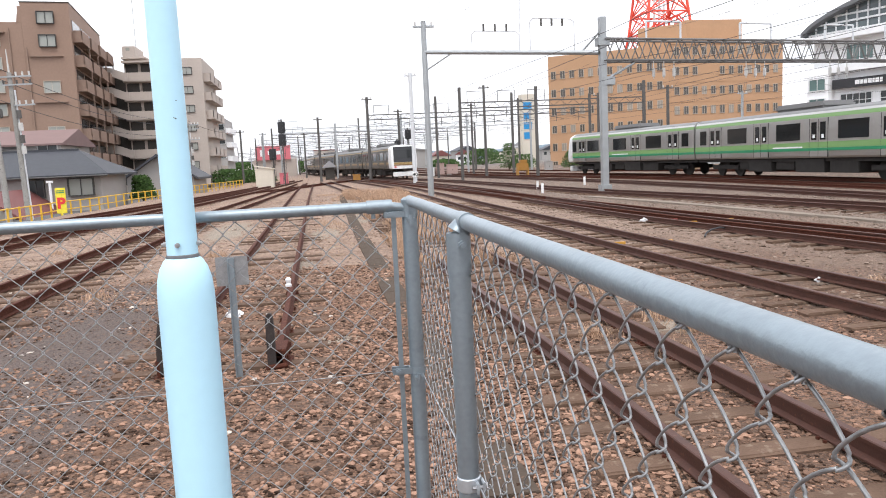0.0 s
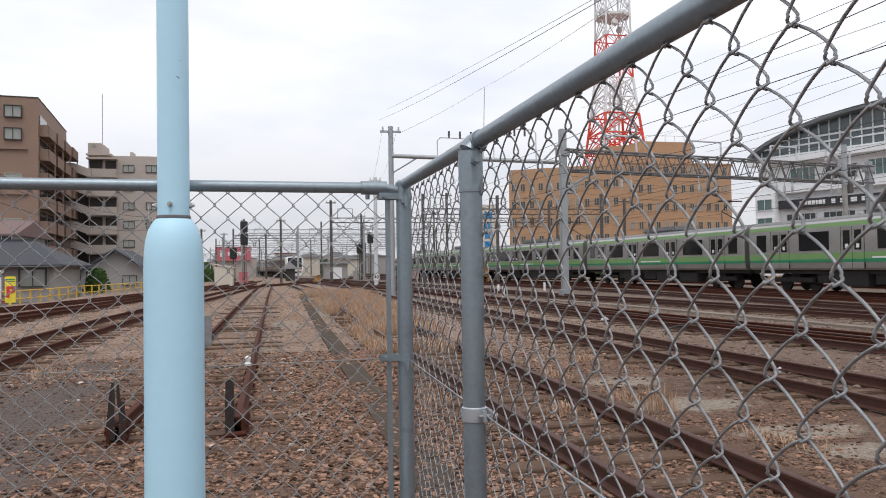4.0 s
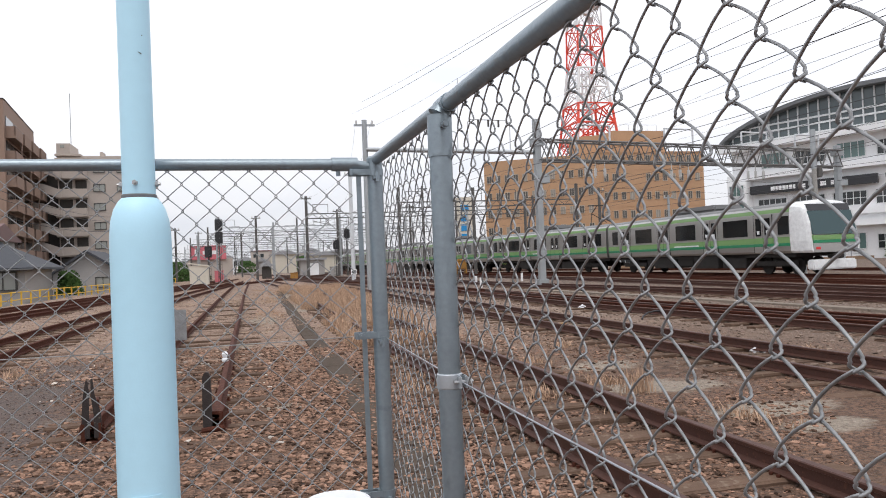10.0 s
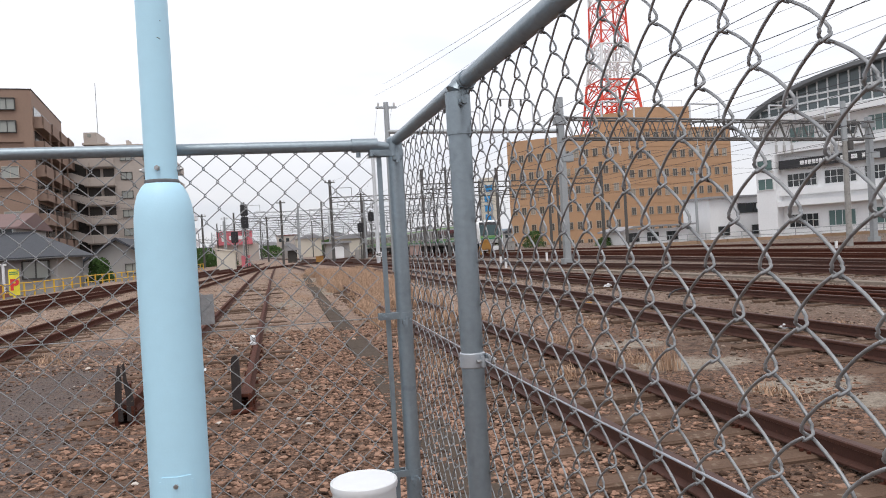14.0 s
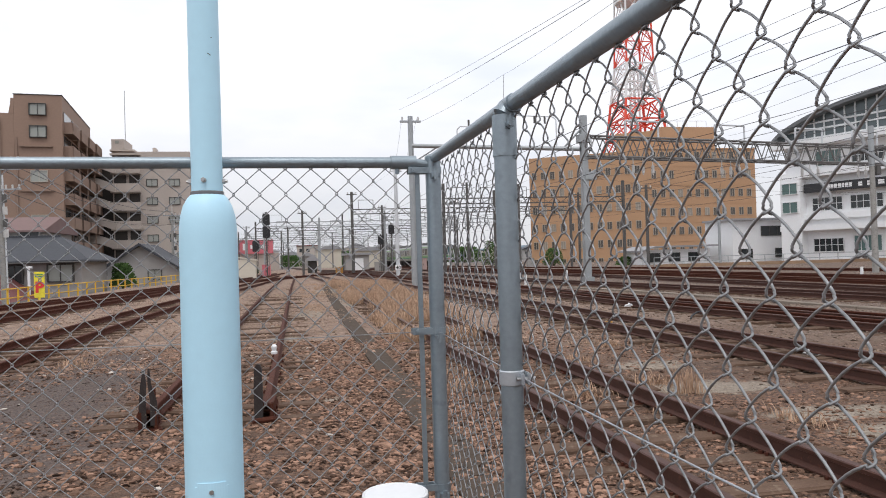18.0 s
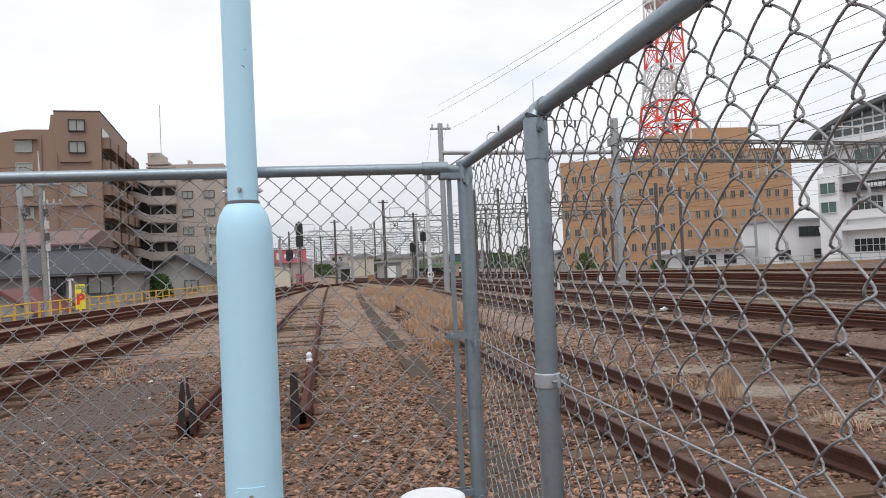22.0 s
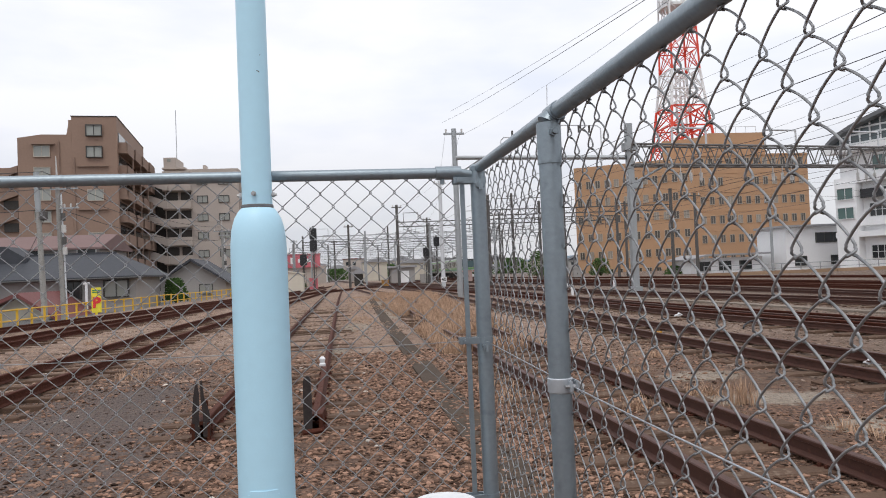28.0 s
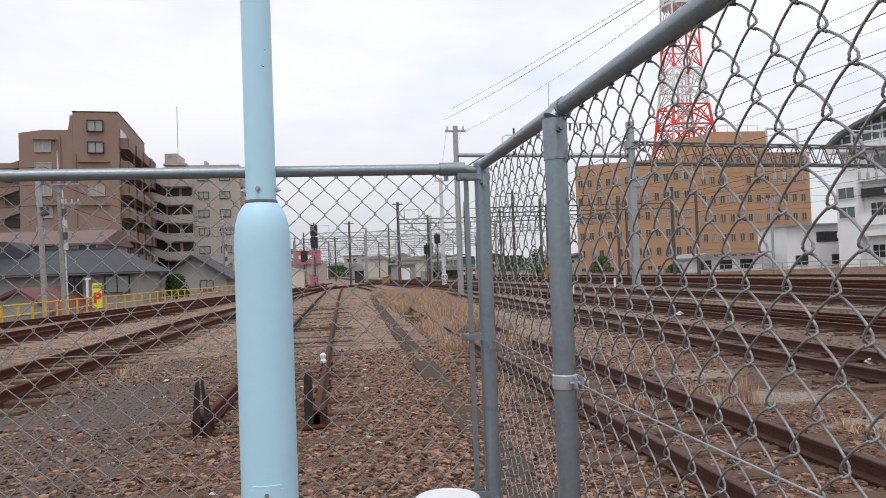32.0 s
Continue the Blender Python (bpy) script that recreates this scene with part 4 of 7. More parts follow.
def hip_roof(bm, x0, x1, y0, y1, z0, z1, hip):
    a = [bm.verts.new(p) for p in ((x0, y0, z0), (x1, y0, z0), (x1, y1, z0), (x0, y1, z0))]
    ym = (y0 + y1) / 2
    r = [bm.verts.new((x0 + hip, ym, z1)), bm.verts.new((x1 - hip, ym, z1))]
    for f in ((a[0], a[1], r[1], r[0]), (a[1], a[2], r[1]), (a[2], a[3], r[0], r[1]), (a[3], a[0], r[0]), (a[3], a[2], a[1], a[0])):
        bm.faces.new(f)
    box(bm, x0, x1, y0, y1, z0 - 0.12, z0 - 0.002)
    box(bm, x0 + hip, x1 - hip, ym - 0.12, ym + 0.12, z1 - 0.08, z1 + 0.1)


def build_houses():
    h = thing("house", "grey rendered house with a dark grey tiled hip roof", "house", -23.6, 55, -0.4)
    walls("wall", h, GREY_WALL, -6.0, 9.0, 0, 7, -0.5, 2.5)
    bm = bmesh.new()
    hip_roof(bm, -7.0, 9.7, -0.8, 8, 2.5, 4.3, 3.0)
    part("roof", bm, ROOF_TILE, h)
    bm = bmesh.new()
    prism(bm, [(-6.2, 3.5), (-4.6, 5.0), (-0.6, 5.0), (0.8, 4.1), (0.8, 3.5)], "y", 2.2, 5.2)
    part("roof", bm, ROOF_TILE, h)
    bm = bmesh.new()
    rod(bm, (-7, -0.9, 2.36), (9.7, -0.9, 2.36), 0.06, 8)
    part("gutter", bm, FRAME_DARK, h)
    dark = window_mesh(1.7, 1.25, FRAME_DARK, PANE_LIGHT, 1, 0.25)
    small = window_mesh(1.1, 1.3, FRAME_DARK, PANE, 1, 0.2)
    put_window(h, small, 4.78, -0.02, 0.95)
    put_window(h, dark, 7.7, -0.02, 1.0)
    put_window(h, dark, -3.2, -0.02, 0.6)
    bm = bmesh.new()
    rod(bm, (6.1, -1.4, -0.1), (6.1, -1.4, 2.1), 0.09, 8)
    box(bm, 5.9, 6.3, -1.5, -1.3, 2.0, 2.15)
    part("porch_post", bm, WHITE_WALL, h)
    h = thing("house", "two-storey grey house with a pinkish roof", "house", -29, 66, 0)
    walls("wall", h, GREY_WALL, -4, 8.6, 0, 8, -0.5, 4.8)
    bm = bmesh.new()
    prism(bm, [(-0.7, 4.75), (4.0, 6.1), (8.6, 4.75), (8.6, 4.6), (-0.7, 4.6)], "x", -4.5, 9.0)
    part("roof", bm, PINK_WALL, h)
    win = window_mesh(1.6, 1.3, FRAME_WHITE, PANE, 1)
    for x in (-1.0, 3.0, 7.6):
        put_window(h, win, x, -0.02, 3.45)
    bm = bmesh.new()
    box(bm, 6.2, 9.4, -1.2, -0.02, 2.7, 3.4)
    part("balcony", bm, WHITE_WALL, h)
    h = thing("house", "low house with a dark red tiled roof and cream gable", "house", -19.4, 48, -1.1)
    walls("wall", h, CREAM_WALL, -2.9, 1.6, 0, 7, -1.2, 0.85)
    bm = bmesh.new()
    prism(bm, [(-3.5, 0.9), (0.0, 2.35), (3.5, -0.15), (3.5, -0.33), (0.0, 2.12), (-3.5, 0.70)], "y", -0.9, 8)
    part("roof", bm, ROOF_RED, h)
    bm = bmesh.new()
    prism(bm, [(-2.9, 0.85), (0.0, 2.1), (1.7, 0.9), (1.6, 0.85)], "y", 0.0, 0.2)
    part("gable", bm, CREAM_WALL, h)
    h = thing("house", "small pale grey gabled house by the yellow fence", "house", -14.6, 75, 0)
    walls("wall", h, GREY_WALL, -3.0, 3.2, 0, 8, -1, 1.6)
    bm = bmesh.new()
    prism(bm, [(-3.6, 1.35), (0.0, 3.75), (3.7, 1.35), (3.7, 1.15), (0.0, 3.5), (-3.6, 1.15)], "y", -0.7, 9)
    part("roof", bm, ROOF_TILE, h)
    bm = bmesh.new()
    prism(bm, [(-3.0, 1.6), (0.0, 3.5), (3.2, 1.6)], "y", 0.0, 0.3)
    part("gable", bm, GREY_WALL, h)
    win = window_mesh(1.3, 1.0, FRAME_DARK, PANE_LIGHT, 1)
    for x in (-1.9, 1.3):
        put_window(h, win, x, -0.02, 0.2)
    h = thing("shed", "cream box shed beside the signal", "shed", -5.6, 75, 0)
    walls("wall", h, CREAM_WALL, 0, 1.7, 0, 2.4, -0.1, 1.9)
    bm = bmesh.new()
    prism(bm, [(-0.1, 2.2), (1.8, 1.85), (1.8, 1.75), (-0.1, 2.1)], "y", -0.1, 2.5)
    part("roof", bm, CREAM_WALL, h)
    # low hut and sheds amid the far tracks
    h = thing("hut", "low grey trackside hut with a flat roof", "hut", 7.2, 114, 0)
    walls("wall", h, GREY_WALL, 0.3, 3.9, 0, 3, -0.1, 2.3)
    bm = bmesh.new()
    box(bm, -0.2, 4.2, -0.4, 3.3, 2.3, 2.6)
    part("roof", bm, ROOF_METAL, h)
    walls("door", h, WHITE_WALL, 1.4, 3.0, -0.05, 0.02, 0, 1.8)
    for x, y, w, d, z, m, lab in ((4.6, 170, 5.6, 9, 4.2, CREAM_WALL, "pale long shed in the distance"), (1.4, 176, 2.8, 8, 2.8, GREY_WALL, "low grey shed in the distance"), (11.5, 150, 6, 8, 3.4, CREAM_WALL, "pale shed in the distance"), (-13, 190, 9, 8, 4.4, WHITE_WALL, "white far shed by the tracks"), (20, 210, 12, 9, 5, GREY_WALL, "grey far shed by the tracks"), (1.57, 100, 1.2, 1.6, 1.6, GREY_DARK, "dark trackside cabinet hut")):
        b = thing("shed", lab, "shed", x, y, 0, group="far sheds")
        walls("wall", b, m, 0, w, 0, d, -0.2, z)
        bm = bmesh.new()
        prism(bm, [(-0.4, z), (w / 2, z + 0.9), (w + 0.4, z)], "y", -0.4, d + 0.4)
        part("roof", bm, ROOF_METAL, b)
    s = thing("billboard", "red rooftop billboard in the distance with plain white marks", "billboard", -12.2, 165, 0)
    walls("board", s, RED_SIGN, 0, 7.4, 0, 0.5, 3.6, 6.6)
    walls("building", s, GREY_TILE, -0.5, 8.5, 0.6, 8, -0.2, 3.7)
    walls("sign_mark", s, WHITE_SIGN, 1.0, 2.0, -0.06, -0.01, 4.4, 5.8)
    walls("sign_mark", s, WHITE_SIGN, 2.6, 5.8, -0.06, -0.01, 4.7, 5.5)


build_houses()


def build_far_town():
    """Small houses and low blocks beyond the far end of the yard."""
    rnd = random.Random(21)
    for k in range(26):
        x, y = -44 + k * 6.4 + rnd.uniform(-2, 2), rnd.uniform(235, 330)
        w, d, z = rnd.uniform(5, 11), rnd.uniform(6, 10), rnd.uniform(3.0, 6.5)
        wall, word = rnd.choice(((WHITE_WALL, "white"), (CREAM_WALL, "cream"), (GREY_WALL, "grey"), (GREY_TILE, "beige")))
        flat = rnd.random() < 0.35
        h = thing("house", f"distant small {word} house with a {'flat' if flat else 'gabled'} roof", "house", x, y, 0, rnd.uniform(-15, 15), group="distant houses")
        walls("wall", h, wall, 0, w, 0, d, -0.6, z)
        bm = bmesh.new()
        if flat:
            box(bm, -0.2, w + 0.2, -0.2, d + 0.2, z, z + 0.3)
        else:
            prism(bm, [(-0.5, z), (w / 2, z + 2.0), (w + 0.5, z)], "y", -0.5, d + 0.5)
        part("roof", bm, rnd.choice((ROOF_TILE, ROOF_METAL, ROOF_RED)), h)
        for q in range(int(w / 2.2)):
            bm = bmesh.new()
            box(bm, 0.8 + q * 2.2, 1.8 + q * 2.2, -0.06, 0.0, z - 1.9, z - 0.8)
            part("window", bm, PANE, h)


build_far_town()


def build_office():
    h = thing("office_building", "large ochre tiled office block with rows of small dark windows", "office building", 63, 125, 0)
    rz = -33
    walls("wall", h, OCHRE_TILE, 0, 22.3, 0, 24, -4, 20.2)
    wing = part("wing", (lambda bm: (box(bm, -21.8, 0.2, 0, 16, -4, 20.15), bm)[1])(bmesh.new()), OCHRE_TILE, h)
    wing.matrix_basis = pose(0, 0, 0, 0, 0, rz)
    walls("penthouse", h, OCHRE_TILE, 5.0, 16.0, 3, 12, 20.2, 24.9)
    bm = bmesh.new()
    box(bm, -8.5, 0.2, 0, 8, 20.15, 24.3)
    side_house = part("penthouse", bm, OCHRE_TILE, h)
    side_house.matrix_basis = pose(5.0, 3.0, 0, 0, 0, rz)
    bm = bmesh.new()
    box(bm, -0.15, 22.45, -0.15, 24.1, 20.2, 20.45)
    part("parapet", bm, OCHRE_TILE, h)
    bm = bmesh.new()
    for k in range(5):
        rod(bm, (6.5 + k * 2.0, 3.3, 24.9), (6.5 + k * 2.0, 3.3, 26.1), 0.05, 5)
    rod(bm, (6.5, 3.3, 26.1), (14.5, 3.3, 26.1), 0.05, 5)
    part("roof_railing", bm, MAST_WHITE, h)
    win = window_mesh(0.95, 1.45, OFFICE_FRAME, PANE_OFFICE, 1, 0.10)
    blind = window_mesh(0.95, 1.45, OFFICE_FRAME, PANE_BLIND, 1, 0.10)
    rnd = random.Random(17)
    # thin projecting courses between the storeys
    for k in range(6):
        bm = bmesh.new()
        box(bm, -0.04, 22.34, -0.05, 0.0, 17.0 - k * 3.45, 17.12 - k * 3.45)
        part("string_course", bm, OCHRE_TILE, h)
    for k in range(-1, 5):
        z = 14.85 - k * 3.45
        for i in range(12):
            if k == 0 and i in (3, 4):
                continue
            put_window(h, blind if rnd.random() < 0.25 else win, 1.6 + i * 1.75, -0.03, z)
    for k in range(6):
        z = 15.9 - k * 3.35
        for i in range(12):
            put_window(wing, blind if rnd.random() < 0.25 else win, -20.8 + i * 1.76, -0.03, z)


build_office()


def build_tower():
    cx, cy = 73.6, 150
    t = thing("lattice_tower", "red and white lattice radio tower behind the office block", "tower", cx, cy, 0)
    levels = [(14, 7.0), (20, 6.1), (26, 4.8), (30, 4.35), (34.3, 3.9), (38, 3.5), (42.2, 3.1), (46.8, 3.0), (51.4, 2.9), (56.6, 2.8), (62, 2.7), (68, 2.6), (74, 2.5), (80, 2.4)]
    for i, ((z0, r0), (z1, r1)) in enumerate(zip(levels, levels[1:])):
        red = z0 < 34 or 42 < z0 < 51 or z0 > 61
        c0 = [(r0 * a, r0 * b, z0) for a, b in ((-1, -1), (1, -1), (1, 1), (-1, 1))]
        c1 = [(r1 * a, r1 * b, z1) for a, b in ((-1, -1), (1, -1), (1, 1), (-1, 1))]
        thick = 0.30 if z0 < 42 else 0.22
        mat = RED_TOWER if red else WHITE_TOWER
        for k in range(4):
            j = (k + 1) % 4
            mid = tuple((p + q) / 2 for p, q in zip(c1[k], c1[j]))
            for name, a, b, r in (("tower_leg", c0[k], c1[k], thick), ("cross_bar", c1[k], c1[j], thick * 0.6), ("brace", c0[k], mid, thick * 0.5), ("brace", c0[j], mid, thick * 0.5), ("brace", c0[k], c1[j], thick * 0.35), ("brace", c0[j], c1[k], thick * 0.35)):
                bm = bmesh.new()
                rod(bm, a, b, r, 6)
                part(name, bm, mat, t)
    for z0, z1, r0, r1, mat in ((14, 29, 1.5, 1.18, RED_TOWER), (29, 42, 1.18, 0.9, WHITE_TOWER)):
        bm = bmesh.new()
        for q in range(6):
            a = q * 1.047
            rod(bm, (r0 * math.cos(a), r0 * math.sin(a), z0), (r1 * math.cos(a), r1 * math.sin(a), z1), 0.2, 6)
        for z in range(z0 + 2, z1, 2):
            rod(bm, (-1.2, 0, z), (1.2, 0, z), 0.14, 5)
        part("inner_shaft", bm, mat, t)
    for z, r in ((56, 3.6), (66, 3.4)):
        bm = bmesh.new()
        rod(bm, (0, 0, z), (0, 0, z + 0.5), r, 12)
        part("platform", bm, WHITE_TOWER, t)
    for k in range(10):
        a = k * 0.63
        bm = bmesh.new()
        x, y, z = 3.1 * math.cos(a), 3.1 * math.sin(a), 52 + 2.2 * (k % 6)
        rod(bm, (x, y, z), (x * 1.25, y * 1.25, z), 0.8, 10, 0.5)
        part("dish", bm, WHITE_TOWER, t)


build_tower()


def build_station():
    h = thing("station_building", "white multi-storey building with arched glass hall and black sign", "building", 53.6, 76.2, 0, -68.3)
    # local x runs along the front, parallel to the tracks
    walls("wall", h, WHITE_WALL, 1.6, 70, 1.2, 30, -0.4, 13.2)
    walls("wall", h, WHITE_WALL, 26, 70, 1.19, 30, 13.2, 15.6)
    walls("wall_bay", h, WHITE_WALL, 1.6, 4.0, 0.0, 1.2, -0.4, 9.2)
    for z, d, x0 in ((3.3, 1.1, 1.4), (4.5, 0.7, 4.0), (9.2, 0.9, 1.4), (12.6, 1.4, 0.6)):
        bm = bmesh.new()
        box(bm, x0, 70, 1.2 - d, 1.22, z, z + 0.6)
        part("ledge", bm, WHITE_WALL, h)
    win = window_mesh(2.9, 1.7, FRAME_WHITE, PANE_GREEN, 3, 0.12)
    dark = window_mesh(3.4, 1.5, FRAME_WHITE, PANE, 4, 0.12, cross=1)
    for i in range(13):
        x = 6.4 + i * 4.2
        put_window(h, dark, x, 1.18, 5.4)
        put_window(h, win if i % 3 else dark, x, 1.18, 0.9)
        put_window(h, dark if i % 2 else win, x + 0.3, 1.18, 10.3)
    bay = window_mesh(1.9, 1.3, FRAME_WHITE, PANE_GREEN, 1, 0.12)
    put_window(h, bay, 2.8, -0.02, 7.4)
    put_window(h, bay, 2.8, -0.02, 5.3)
    sign = part("sign_band", (lambda bm: (box(bm, 4.2, 17.8, 0.4, 0.75, 7.46, 8.42), bm)[1])(bmesh.new()), BLACK_SIGN, h, "black fascia sign with plain white marks")
    for a, b in ((6.7, 7.15), (7.25, 7.5), (7.6, 7.95), (8.05, 8.4), (8.5, 8.7), (8.8, 9.15), (9.25, 9.5), (10.2, 10.6), (11.1, 11.7), (12.2, 12.8), (13.3, 13.6), (13.9, 14.4)):
        bm = bmesh.new()
        box(bm, a, b, 0.34, 0.39, 7.72, 8.17)
        part("sign_mark", bm, WHITE_SIGN, sign)
    bm = bmesh.new()
    for x in (6.5, 11.5, 16.5):
        box(bm, x - 0.25, x + 0.25, 0.75, 1.3, 7.6, 8.3)
    part("sign_mount", bm, MAST_DARK, sign)

    def arch(x):
        u = (x - 17.0) / 16.4
        return 13.4 + 3.9 * max(1 - u * u, 0) ** 0.75

    xs = [0.6 + 32.8 * k / 40 for k in range(41)]
    bm = bmesh.new()
    prism(bm, [(0.6, 13.15)] + [(x, arch(x) + 0.02) for x in xs] + [(33.4, 13.15)], "y", 1.4, 28)
    hall = part("hall_body", bm, PANE_HALL, h, "glazed arched hall")
    bm = bmesh.new()
    outline = [(x, arch(x) + 0.42) for x in xs] + [(x, arch(x)) for x in reversed(xs)]
    prism(bm, outline, "y", 0.2, 29)
    part("hall_roof", bm, HALL_ROOF, h, "dark grey arched metal roof")
    for k in range(1, 29):
        x = 0.6 + k * 1.13
        bm = bmesh.new()
        box(bm, x - 0.06, x + 0.06, 1.25, 1.45, 13.2, arch(x))
        part("mullion", bm, FRAME_WHITE, hall)
    for z, a, b in ((13.55, 0.9, 33.0), (14.5, 1.7, 32.2), (15.2, 2.7, 31.3)):
        bm = bmesh.new()
        box(bm, a, b, 1.22, 1.42, z - 0.09, z + 0.09)
        part("transom", bm, FRAME_WHITE, hall)
    bm = bmesh.new()
    box(bm, 19.5, 22.5, 1.1, 1.18, 10.6, 12.2)
    part("poster", bm, paint("pink_poster", (0.45, 0.12, 0.30), 0.5), h)
    # low white houses before it
    b = thing("station_annex", "low white two-storey block with dark windows beside the tracks", "building", 51.4, 80, 0)
    walls("wall", b, WHITE_WALL, 0, 8.6, 0, 6, -0.6, 4.9)
    bm = bmesh.new()
    box(bm, -0.4, 9.0, -0.6, 6, 4.9, 5.15)
    part("roof", bm, ROOF_METAL, b)
    dk = window_mesh(4.4, 1.2, FRAME_DARK, PANE, 3)
    sm = window_mesh(1.5, 1.1, FRAME_DARK, PANE, 1)
    put_window(b, dk, 6.0, -0.02, 3.0)
    put_window(b, sm, 1.8, -0.02, 0.4)
    put_window(b, sm, 6.4, -0.02, 0.4)
    b = thing("shed", "long low white shed with a grey roof beside the tracks", "shed", 40.6, 82, 0)
    walls("wall", b, WHITE_WALL, 0, 9.0, 0, 5, -0.6, 1.7)
    bm = bmesh.new()
    prism(bm, [(-0.5, 1.65), (1.4, 2.15), (9.6, 2.15), (9.6, 1.95), (1.4, 1.95), (-0.5, 1.45)], "y", -1.0, 5.5)
    part("roof", bm, ROOF_METAL, b)
    for x in (1.6, 4.2, 6.8):
        put_window(b, sm, x, -0.02, 0.2)
    # low tan platform edge below the railing
    e = thing("platform_edge", "low weathered tan platform edge along the far side of the yard", "platform", 34, 65.2, 0, math.degrees(math.atan2(-0.28, 1.8)), kind="structure")
    tan = paint("weathered_tan_edge", (0.30, 0.205, 0.135), 0.9, 0, 0.3, 1.5, 0.3, 30, per_object=0.5)
    bm = bmesh.new()
    box(bm, 0.0, 2.96, 0, 0.7, -0.5, 0.22, 0.02)
    me = mesh_of("edge_block", bm, tan)
    for k in range(20):
        piece("edge_block", me, e, k * 3.0, 0, 0)
    # rail fence before the buildings
    f = thing("railing", "pale pipe railing along the far side of the yard", "fence", 34, 66, 0)
    for k in range(30):
        bm = bmesh.new()
        rod(bm, (k * 1.8, k * -0.28, -0.3), (k * 1.8, k * -0.28, 0.9), 0.04, 6)
        part("rail_post", bm, MAST, f)
    for z in (0.45, 0.88):
        bm = bmesh.new()
        rod(bm, (0, 0, z), (29 * 1.8, 29 * -0.28, z), 0.03, 6)
        part("rail_bar", bm, MAST, f)
    k = thing("tower_sign", "tall pale sign pylon with blue marks beyond the tracks", "sign", 34.5, 120, 0)
    walls("pylon", k, CREAM_WALL, 0, 2.6, 0, 2, -1, 12.0)
    for i, z in enumerate((9.6, 7.9, 6.3, 4.7)):
        walls("sign_mark", k, BLUE_SIGN, 0.3, 1.7 - 0.2 * (i % 2), -0.08, -0.02, z, z + 1.1)


build_station()


def build_hills():
    h = tagged(new("hill_ridge"), "low hazy wooded hills on the horizon", "hill", "", "structure")
    bm = bmesh.new()
    n, last = 90, None
    for k in range(n):
        x = -2400 + 5000 * k / (n - 1)
        z = 17 + 13 * noise.noise((x * 0.004, 1, 0)) + 10 * noise.noise((x * 0.0011, 7, 0)) + 6 * math.exp(-((x - 650) / 420) ** 2)
        col = [bm.verts.new((x, 1500, -3)), bm.verts.new((x, 1540, z)), bm.verts.new((x, 1700, z * 1.05)), bm.verts.new((x, 1800, -3))]
        if last:
            for i in range(3):
                bm.faces.new((last[i], col[i], col[i + 1], last[i + 1]))
        last = col
    part("ridge", bm, HILL, h, smooth=True)


build_hills()


# ---- trains ----
def car_section():
    """Half outline of a carriage body, (x, z), from the sill up."""
    return [(1.36, 1.05), (1.44, 1.15), (1.475, 1.6), (1.475, 2.5), (1.455, 3.0), (1.42, 3.21), (1.30, 3.34), (1.0, 3.46), (0.0, 3.54)]


def shell(bm, y0, y1, half):
    outline = half + [(-x, z) for x, z in reversed(half[:-1])]
    prism(bm, outline, "y", y0, y1)


def panel(bm, s, y0, y1, z0, z1, out, rounded=0.0):
    """A thin panel on the body's side s."""
    x0, x1 = sorted((s * (1.475 - 0.03), s * (1.475 + out)))
    box(bm, x0, x1, y0, y1, z0, z1, rounded)


def band(bm, s, y0, y1, z0, z1, out):
    """A stripe that follows the body's upright curve on side s."""
    half = [p for p in car_section() if p[1] < 3.3]
    xa, xb = (float(np.interp(z, [p[1] for p in half], [p[0] for p in half])) for z in (z0, z1))
    prism(bm, [(s * (xa - 0.03), z0), (s * (xa + out), z0), (s * (xb + out), z1), (s * (xb - 0.03), z1)], "y", y0, y1)


